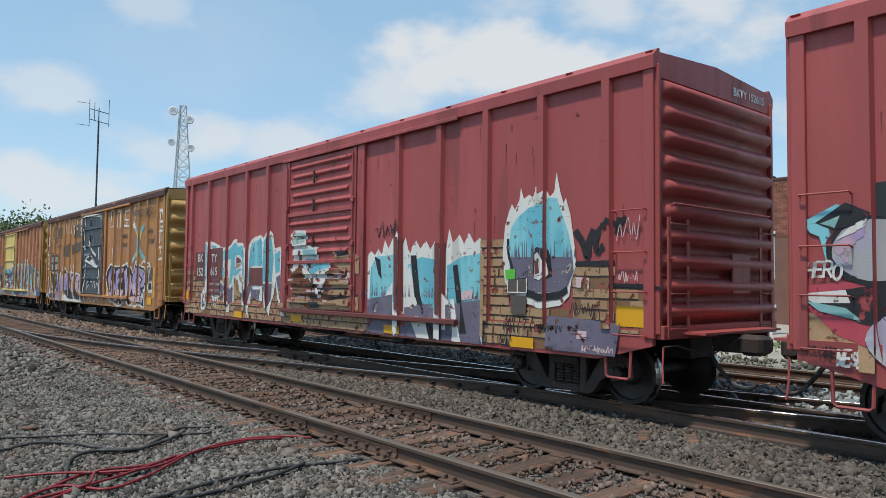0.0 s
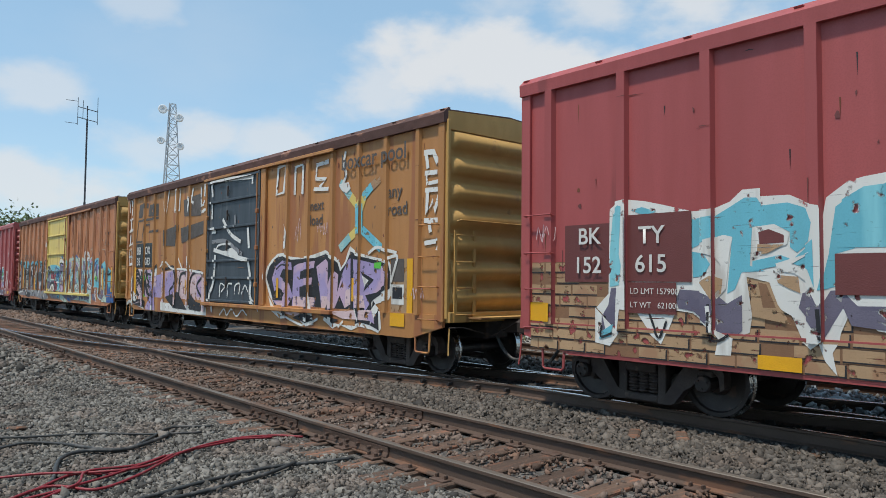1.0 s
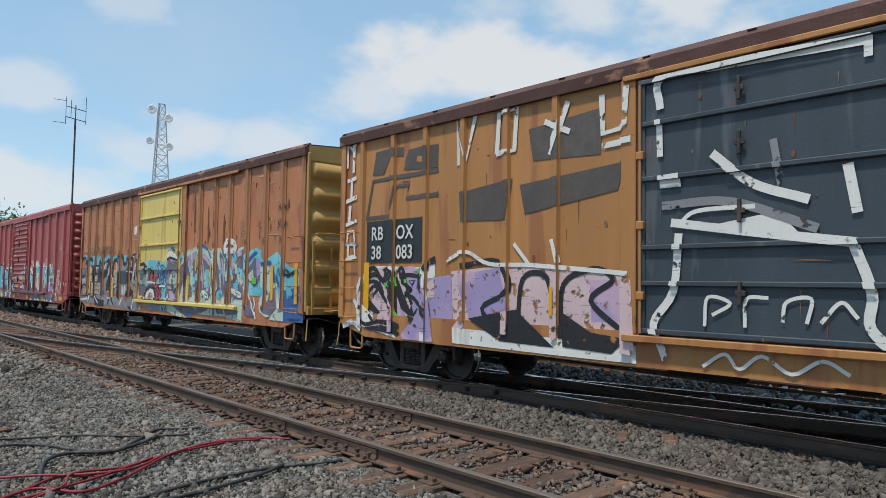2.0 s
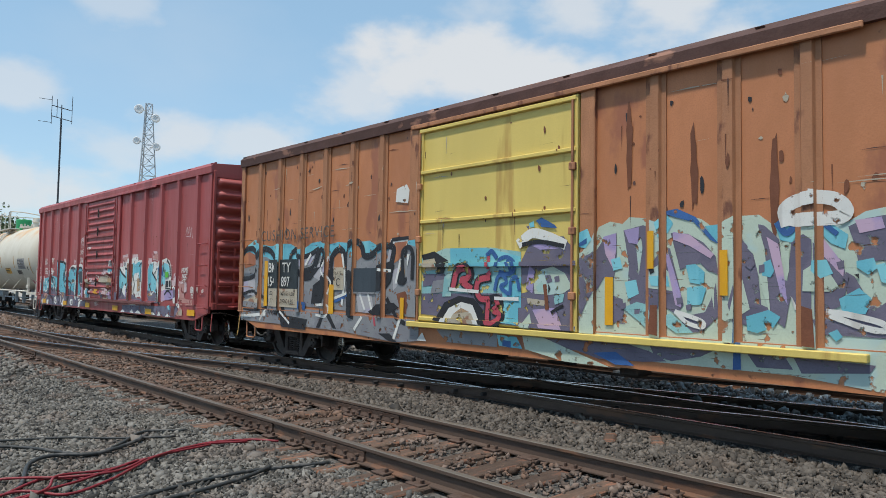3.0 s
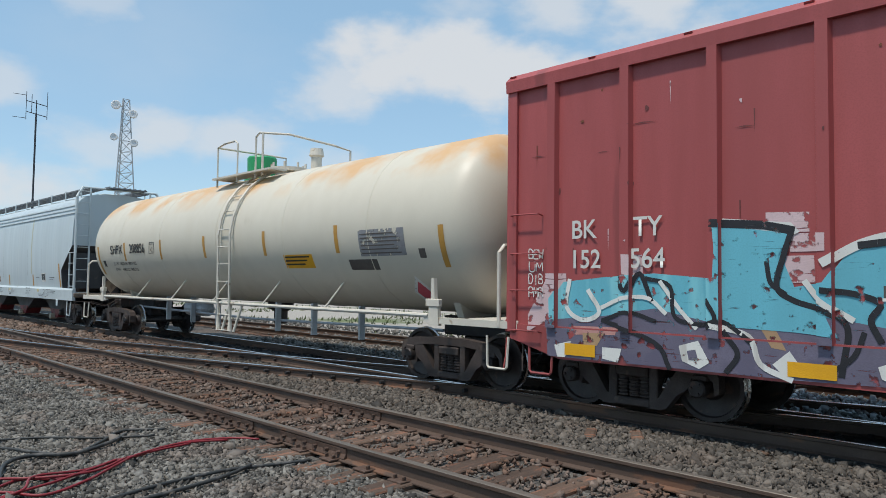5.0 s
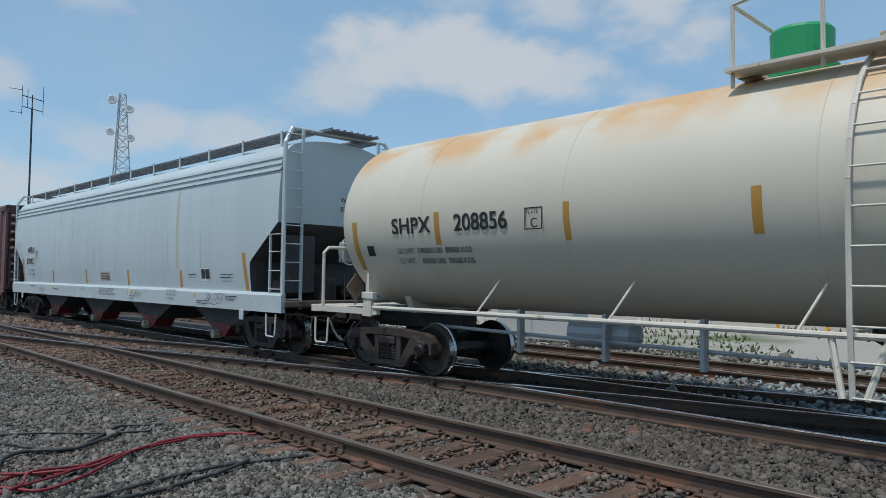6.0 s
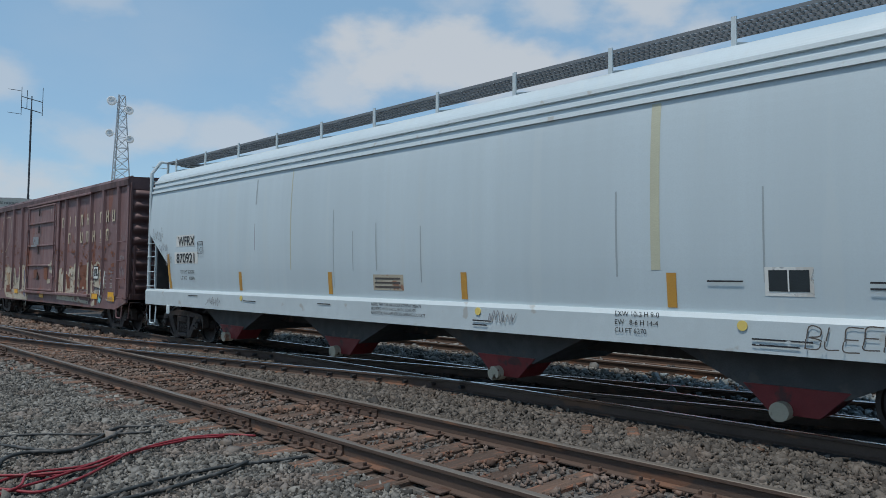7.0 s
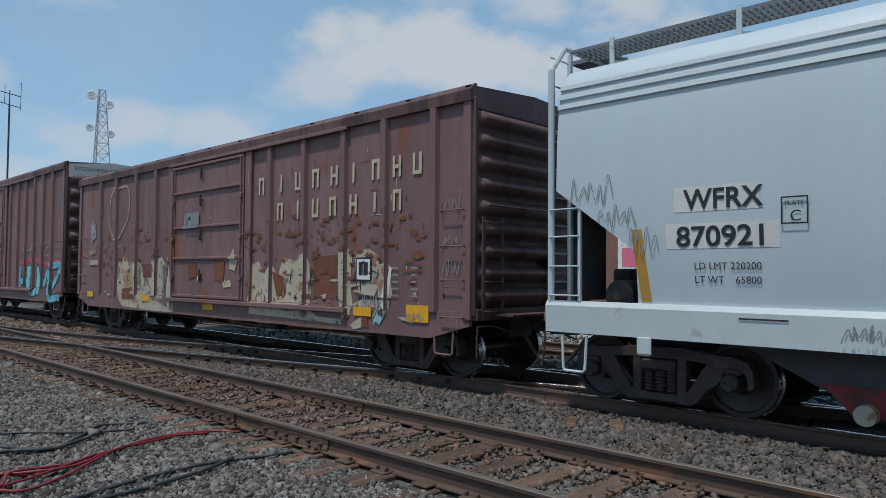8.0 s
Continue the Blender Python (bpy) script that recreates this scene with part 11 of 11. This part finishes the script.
p.poly([(-114.68, 1.75), (-114.32, 1.8), (-114.19, 1.09), (-114.57, 1.07)], "p_cream", 1)
p.poly([(-115.03, 0.98), (-114.66, 1.02), (-114.65, 0.91), (-115.03, 0.9)], "p_tan_dark", 3)
p.poly([(-113.31, 1.99), (-113.08, 2.04), (-112.97, 1.94), (-113.02, 1.46), (-112.95, 1.08), (-113.01, 0.88), (-113.21, 0.83)], "p_cream", 1)
p.poly([(-112.92, 1.96), (-112.55, 2.03), (-112.29, 1.91), (-112.23, 1.47), (-112.39, 1.24), (-112.8, 1.27), (-112.87, 1.65)], "p_cream", 1)
p.poly([(-112.98, 1.08), (-112.54, 1.23), (-111.98, 1.2), (-112.03, 1.06), (-112.54, 1.04)], "p_cream", 1)
p.poly([(-112.26, 1.74), (-112.05, 1.79), (-111.95, 1.29), (-112.11, 0.92), (-112.22, 1.06)], "p_cream", 1)
p.poly([(-112.01, 1.74), (-111.96, 1.7), (-112.03, 1.29), (-112.11, 0.92), (-112.17, 1.06)], "p_white", 2)
p.poly([(-112.68, 0.9), (-112.53, 0.91), (-112.5, 0.72), (-112.65, 0.73)], "p_rust", 2)
p.poly([(-112.39, 0.91), (-112.25, 1.1), (-112.11, 0.92), (-112.22, 0.78), (-112.36, 0.78)], "p_teal", 3)
p.poly([(-112.98, 0.74), (-112.68, 0.9), (-112.68, 0.71), (-112.9, 0.67)], "p_cream", 1)
p.poly([(-112.8, 1.24), (-111.98, 1.22), (-111.98, 1.18), (-112.8, 1.18)], "p_black", 3)
p.poly([(-118.82, 1.77), (-118.42, 1.79), (-118.36, 1.52), (-118.78, 1.45)], "p_rust", 2)
p.poly([(-116.95, 1.94), (-116.82, 2.11), (-116.63, 1.88), (-116.75, 1.64), (-116.99, 1.7)], "p_cream", 2)
p.poly([(-117.26, 1.4), (-116.93, 1.47), (-116.88, 1.32), (-117.2, 1.29)], "p_cream", 2)
p.poly([(-117.66, 1.89), (-117.18, 1.86), (-117.21, 1.4), (-117.6, 1.46)], "p_rust", 2)
p.poly([(-118.36, 1.54), (-118.2, 1.59), (-118.2, 1.42), (-118.35, 1.42)], "p_white", 3)
for k in range(210):
    u, z = g.choice([g.uniform(-124, -119.8), g.uniform(-116.4, -111.2), g.uniform(-116.4, -111.2)]), 0.8 + 1.9 * g.random() ** 0.8
    p.poly(blotch(u, z, g.uniform(0.015, 0.13), g.uniform(0.012, 0.045), 200 + k, 12, 0.55), "p_rust" if z > 1.6 else g.choice(["p_rust", "p_cream", "brown_end"]), 4)
for k in range(34):
    u, z = g.choice([g.uniform(-123.4, -120), g.uniform(-116.3, -112)]), g.uniform(0.8, 1.6)
    p.stroke([(u, z), (u + g.uniform(-0.1, 0.2), z + g.uniform(0.1, 0.4)), (u + g.uniform(0, 0.4), z + g.uniform(-0.1, 0.3))], 0.02, g.choice(["p_black", "p_slate", "p_tan_dark"]), 5)
p.done("peeling cream primer and rust along the lower side", "wear")
p = Piece(car_brown, xc7)
for z, spots in ((3.33, [-115.85, -115.15, -114.59, -114.04, -113.49, -112.95, -112.37, -111.85, -111.38]), (2.79, [-115.18, -114.59, -114.04, -113.52, -112.95, -112.39, -111.84])):
    for k, u in enumerate(spots):
        w = 0.05 if k % 4 == 1 else 0.2
        p.rect(u - w / 2, u - w / 2 + 0.055, z - 0.17, z + 0.17, "p_letter", 6)
        if w > 0.1:
            p.rect(u + w / 2 - 0.055, u + w / 2, z - 0.17, z + 0.17, "p_letter", 6)
            p.rect(u - w / 2 + 0.055, u + w / 2 - 0.055, z + (0.11, -0.03, -0.17)[k % 3], z + (0.17, 0.03, -0.11)[k % 3], "p_letter", 6)
p.done("company name as plain cream bars", "emblem")
p = Piece(car_brown, xc7)
p.stroke([(-123.47, 3.64), (-123.25, 3.84), (-122.75, 3.86), (-122.42, 3.86), (-122.26, 3.63), (-122.24, 3.18), (-122.51, 2.82), (-123.01, 2.48), (-123.41, 2.71), (-123.56, 3.18), (-123.47, 3.64)], 0.035, "p_cream", 5)
p.rect(-124.9, -124.5, 2.1, 2.22, "p_cream", 5)
p.rect(-124.9, -124.2, 1.8, 1.94, "p_cream", 5)
p.poly(blotch(-124.7, 2.75, 0.22, 0.3, 7, 18, 0.3), "p_grey", 5)
p.rect(-112.85, -112.45, 1.48, 1.88, "p_black", 7)
p.rect(-112.82, -112.48, 1.51, 1.85, "p_white", 8)
p.rect(-112.77, -112.53, 1.58, 1.8, "p_black", 9)
p.rect(-112.655, -112.64, 1.58, 1.8, "p_white", 10)
tags(p, [(-110.8, 2.5, 0.35, 0.3), (-110.8, 2.05, 0.3, 0.12), (-110.8, 1.6, 0.35, 0.25), (-112.7, 1.1, 0.7, 0.14), (-111.6, 0.85, 0.4, 0.15)], "p_grey", 33, 7)
for k in range(5):
    for a in (-111.95, -111.5):
        p.rect(a, a + 0.16, 1.25 + k * 0.11, 1.275 + k * 0.11, "p_grey", 6)
p.rect(-119.0, -118.3, 2.6, 2.95, "p_grey", 7)
p.done("shield outline, data bars and a small sign", "data_patch")
reflectors(car_brown, xc7, [(-124.75, 0.98), (-121.1, 0.96), (-117.9, 0.88), (-112.65, 0.98)])
reflectors(car_brown, xc7, [(-111.33, 1.0)], 0.5, 0.26)

# last tall car
p = Piece(car_last, xc8)
letters(p, "HUMZ", -131.5, -127.3, 0.9, 1.7, [(0.28, "p_black", 1), (0.2, "p_cyan", 2)], 0.08, 0.1, 3, True, 0.1)
p.stroke([(-131.5, 1.9), (-130, 2.0), (-128.5, 1.85), (-127.4, 2.0)], 0.12, "p_rose", 1)
letters(p, "HEMZ", -130.9, -128.4, 2.2, 2.5, [(0.05, "p_grey", 2)], 0.05, 0.05, 3)
p.done("bright blue graffiti letters")
bm = B()
prism(bm, [(-1.36, 4.55), (1.36, 4.55), (1.36, 4.95), (0, 5.12), (-1.36, 4.95)], "x", 7.8, 7.83)
lettering(car_last, xc8, "EXCESS HEIGHT CAR", xc8 + 7.835, 4.78, 0.16, "p_black", -1.2, 0.0, turn=90)
part("height_panel", bm, "white_steel", car_last, "pale excess-height panel on the end")

# tank car lettering, stripes and panels
def on_tank(z, R=1.5, zc=2.60):
    return -math.sqrt(R * R - (z - zc) ** 2)


def tank_patch(u0, u1, z0, z1, mat, out=0.004, name="marking", label=""):
    bm = B()
    n = max(1, int((z1 - z0) / 0.06))
    rows = [[bm.verts.new((u - XT, on_tank(z0 + (z1 - z0) * k / n) - out, z0 + (z1 - z0) * k / n)) for u in (u0, u1)] for k in range(n + 1)]
    for a, b in zip(rows, rows[1:]):
        bm.faces.new((a[0], a[1], b[1], b[0]))
    return part(name, bm, mat, car_tank, label)


XT = (-88.62 - 71.05) / 2
for u in (-85.25, -82.85, -80.42, -77.75, -75.25):
    tank_patch(u - 0.055, u + 0.055, 2.12, 2.62, "p_stripe", name="reflector", label="amber reflective stripe")
tank_patch(-87.35, -87.23, 1.74, 2.55, "p_stripe", name="reflector", label="amber reflective stripe")
tank_patch(-72.6, -72.48, 1.85, 2.5, "p_stripe", name="reflector", label="amber reflective stripe")
tank_patch(-77.1, -76.1, 1.86, 2.12, "p_amber", name="placard", label="amber emergency panel, lettering as bars")
for k in range(3):
    tank_patch(-77.05, -76.2 - 0.1 * k, 2.06 - k * 0.07, 2.09 - k * 0.07, "p_black", 0.008)
tank_patch(-75.0, -74.2, 1.82, 2.0, "p_primer")
tank_patch(-74.6, -73.4, 2.05, 2.5, "p_grey")
for k in range(6):
    tank_patch(-74.55, -73.5 - 0.08 * (k % 3), 2.09 + k * 0.065, 2.11 + k * 0.065, "p_primer", 0.008)
tank_patch(-73.1, -72.95, 2.0, 2.15, "p_primer")
tank_patch(-87.02, -86.84, 1.97, 2.14, "patch_slate")
bm = B()
y = on_tank(1.45) - 0.03
f = [bm.verts.new((u - XT, y + (z - 1.45) * -0.9, z)) for u, z in ((-73.4, 1.18), (-73.15, 1.45), (-73.4, 1.72), (-73.65, 1.45))]
bm.faces.new(f)
dia = part("placard", bm, "p_white", car_tank, "red and white diamond placard")
bm = B()
f = [bm.verts.new((u - XT, y - 0.005 + (z - 1.45) * -0.9, z)) for u, z in ((-73.4, 1.27), (-73.23, 1.45), (-73.4, 1.63), (-73.57, 1.45))]
bm.faces.new(f)
part("placard_field", bm, "p_rose", dia)
lettering(car_tank, XT, "SHPX", -86.3, 2.32, 0.35, "p_ink", 0.0, 0.006, wide=1.08, skin=on_tank)
lettering(car_tank, XT, "208856", -84.88, 2.32, 0.35, "p_ink", 0.0, 0.006, wide=1.0, skin=on_tank)
lettering(car_tank, XT, "LD LMT  198000 LBS  89800 KGS", -86.25, 2.0, 0.12, "p_ink", 0.0, 0.0, skin=on_tank)
lettering(car_tank, XT, "LT WT     65000 LBS  29500 KGS", -86.25, 1.84, 0.12, "p_ink", 0.0, 0.0, skin=on_tank)


def outlined(car, xc, u0, u1, z0, z1, mat, y):
    bm = B()
    for a, b, c, d in ((u0, u1, z0, z0 + 0.015), (u0, u1, z1 - 0.015, z1), (u0, u0 + 0.015, z0 + 0.015, z1 - 0.015), (u1 - 0.015, u1, z0 + 0.015, z1 - 0.015)):
        box(bm, a - xc, b - xc, y - 0.003, y, c, d)
    part("data_frame", bm, mat, car)


outlined(car_tank, XT, -83.52, -83.22, 2.28, 2.58, "p_black", on_tank(2.45) - 0.01)
lettering(car_tank, XT, "PLATE", -83.49, 2.49, 0.075, "p_black", 0.0, skin=on_tank)
lettering(car_tank, XT, "C", -83.43, 2.31, 0.18, "p_black", 0.0, skin=on_tank)

# hopper lettering and stripes
XH = (-109.0 - 89.65) / 2


def hop_y(z):
    return float(np.interp(z, [a for a, b in HOP_SECT], [b for a, b in HOP_SECT]))


def hop_patch(u0, u1, z0, z1, mat, out=0.006, name="marking", label="", lean=0.0):
    bm = B()
    n = max(1, int((z1 - z0) / 0.12))
    rows = [[bm.verts.new((u - XH + lean * (1 - k / n), hop_y(z0 + (z1 - z0) * k / n) - out, z0 + (z1 - z0) * k / n)) for u in (u0, u1)] for k in range(n + 1)]
    for a, b in zip(rows, rows[1:]):
        bm.faces.new((a[0], a[1], b[1], b[0]))
    return part(name, bm, mat, car_hopper, label)


for u in (-104.13, -100.88, -97.53, -94.23):
    hop_patch(u - 0.06, u + 0.06, 1.32, 1.72, "p_stripe", name="reflector", label="amber reflective stripe")
hop_patch(-91.25, -91.12, 1.30, 2.1, "p_stripe", name="reflector", label="amber reflective stripe", lean=0.12)
hop_patch(-107.76, -107.63, 1.30, 2.15, "p_stripe", name="reflector", label="amber reflective stripe", lean=0.1)
hop_patch(-94.48, -94.36, 1.75, 3.72, "hopper_streak", 0.003, "stain", "faint yellow streak")
for u, z0, z1, w, m in ((-102.16, 1.76, 3.71, 0.03, "hopper_streak"), (-103.51, 2.17, 2.72, 0.02, "p_grey"), (-103.49, 3.12, 3.64, 0.05, "hopper_stain"), (-99.55, 1.75, 2.55, 0.02, "hopper_stain"), (-100.76, 1.44, 2.84, 0.015, "hopper_stain"), (-94.94, 1.67, 2.71, 0.025, "hopper_stain"), (-93.18, 1.62, 2.63, 0.02, "hopper_stain"), (-98.45, 1.56, 2.45, 0.025, "hopper_stain"), (-100.19, 1.74, 2.43, 0.02, "hopper_stain")):
    hop_patch(u - w / 2, u + w / 2, z0, min(z1, 3.72), m, 0.003, "stain")
for u0, u1, z0, z1 in ((-107.22, -106.28, 2.32, 2.6), (-107.32, -106.08, 1.91, 2.19)):
    hop_patch(u0, u1, z0, z1, "p_stencil", 0.004)
lettering(car_hopper, XH, "WFRX", -107.1, 2.35, 0.31, "p_black", 0.0, 0.005, wide=0.98, skin=hop_y)
lettering(car_hopper, XH, "870921", -107.2, 1.94, 0.31, "p_black", 0.0, 0.005, wide=1.1, skin=hop_y)
outlined(car_hopper, XH, -106.06, -105.8, 2.14, 2.42, "p_black", hop_y(2.3) - 0.024)
lettering(car_hopper, XH, "PLATE", -106.03, 2.33, 0.068, "p_black", 0.0, skin=hop_y)
lettering(car_hopper, XH, "C", -105.98, 2.17, 0.16, "p_black", 0.0, skin=hop_y)
lettering(car_hopper, XH, "LD LMT 220200", -107.0, 1.68, 0.11, "p_black", 0.0, skin=hop_y)
lettering(car_hopper, XH, "LT WT    65800", -107.0, 1.53, 0.11, "p_black", 0.0, skin=hop_y)
hop_patch(-93.18, -92.7, 1.48, 1.78, "p_white", 0.004)
hop_patch(-93.14, -92.74, 1.53, 1.75, "patch_slate", 0.008)
hop_patch(-92.95, -92.935, 1.53, 1.75, "p_white", 0.011)
hop_patch(-99.65, -98.88, 1.42, 1.68, "p_cream", 0.004)
for k in range(3):
    hop_patch(-99.6, -98.95, 1.46 + k * 0.07, 1.49 + k * 0.07, "p_primer", 0.008)
for u, z, n, w in ((-92.2, 1.62, 2, 0.55), (-93.8, 1.62, 1, 0.4), (-91.9, 1.15, 2, 0.5), (-101.2, 1.13, 1, 0.4), (-97.3, 1.02, 2, 0.35), (-106.5, 1.15, 1, 0.5), (-103.9, 1.1, 1, 0.5), (-93.3, 1.02, 2, 0.6)):
    for k in range(n):
        bm = B()
        y = -1.468 if z < 1.3 else hop_y(z) - 0.02
        box(bm, u - XH, u - XH + w * (1 - 0.2 * (k % 2)), y - 0.002, y, z - k * 0.06, z - k * 0.06 + 0.018)
        part("data_line", bm, "p_black", car_hopper)
for txt, z in (("EXW 10-3 H 9-0", 1.2), ("EW   8-6 H 14-4", 1.1), ("CU FT 6270", 1.0)):
    lettering(car_hopper, XH, txt, -94.95, z, 0.085, "p_black", -1.466)
for txt, z in (("NOTE: THIS CAR HAS FOUR COMPARTMENTS", 1.16), ("EQUIPPED WITH VAC-U-MATIC OUTLETS", 1.09), ("REMOVE BOTH CAPS BEFORE OPENING OUTLETS", 1.02)):
    lettering(car_hopper, XH, txt, -99.63, z, 0.07, "p_ink", -1.466, wide=0.85)
for u in (-93.4, -97.2, -104.0):
    bm = B()
    lathe(bm, [(0.02, -1.470), (0.055, -1.470), (0.055, -1.46)], "y", 16, (u - XH, 0, 1.16))
    part("yellow_dot", bm, "yellow_door", car_hopper)
pc = Piece(car_hopper, XH)
letters(pc, "BLEEF", -92.75, -91.9, 0.98, 1.2, [(0.013, "p_primer", 16)], 0.03, 0.02, 4)
tags(pc, [(-97.0, 1.0, 0.5, 0.18), (-105.5, 0.98, 0.6, 0.16)], "p_grey", 6, 16)
tags(pc, [(-108.6, 2.5, 0.6, 0.3), (-108.2, 2.2, 0.5, 0.25), (-107.8, 1.9, 0.4, 0.25)], "p_grey", 9, 18)
pc.done("thin grey pen scrawls")
for u in (-91.2, -107.6):
    bm = B()
    box(bm, u - XH - 0.09, u - XH + 0.09, -1.47, -1.44, 0.68, 0.9, 0.02)
    part("roping_lug", bm, "hopper_trim", car_hopper, "white roping lug")

for z0, w, txt in ((3.18, 0.48, "WFRX"), (2.98, 0.62, "870921")):
    bm = B()
    box(bm, 19.35 / 2 - 0.17, 19.35 / 2 - 0.16, 0.02, 0.02 + w, z0, z0 + 0.15)
    part("data_patch", bm, "p_stencil", car_hopper)
    lettering(car_hopper, 0, txt, 19.35 / 2 - 0.155, z0 + 0.025, 0.15, "p_ink", 0.05, 0.002, turn=90, wide=1.0)

scuffs(car_red_rear, xc4, -70.2, -55.0, 1.1, 4.2, 110, 540, ["patch_red", "patch_red", "p_rust", "p_pink"], "chips and runs on the red paint")
scuffs(car_ochre, xc2, -36.5, -21.6, 1.0, 4.1, 140, 560, ["p_rust", "p_rust", "p_primer", "p_tan_dark"], "rust chips and runs on the ochre paint")
scuffs(car_brown, xc7, -125.6, -110.5, 1.0, 3.9, 200, 580, ["p_rust", "brown_end", "p_rust", "p_cream"], "rust chips and runs on the brown paint")
scuffs(car_tan, xc3, -53.1, -38.2, 2.4, 4.1, 120, 600, ["p_rust", "roof_rust", "p_cream"], "rust chips and scratches on the tan paint")


# ---- the train's run ----
# metres gone since the clip's start, and how far each car stands back from its own zero
GONE = [(0.0, 0.0), (0.5, 6.58), (1.0, 13.39), (2.5, 33.2), (3.0, 39.98), (3.5, 46.48), (4.0, 53.19), (4.5, 59.49), (6.0, 78.43), (6.5, 84.76), (7.0, 91.25), (7.5, 98.0), (8.0, 104.5)]
BACK_BY = {car_ochre.name: 0.75, car_tan.name: 1.62, car_red_rear.name: 1.77, car_tank.name: 1.01, car_hopper.name: 1.01, car_brown.name: 1.08, car_last.name: 1.08}


def run(t):
    return float(np.interp(t, [a for a, b in GONE], [b for a, b in GONE]))


def motions():
    for ob, x in TRAIN:
        walk(ob, [(t, pose(x - BACK_BY.get(ob.name, 0.0) + gone, MID, 0)) for t, gone in GONE])
    for ob, dx, a in WHEELSETS:
        walk(ob, [(k / FPS, Matrix.Translation((dx, 0, 0.42)) @ Matrix.Rotation(radians(a) + run(k / FPS) / 0.42, 4, "Y")) for k in range(8 * FPS + 1)])


motions()
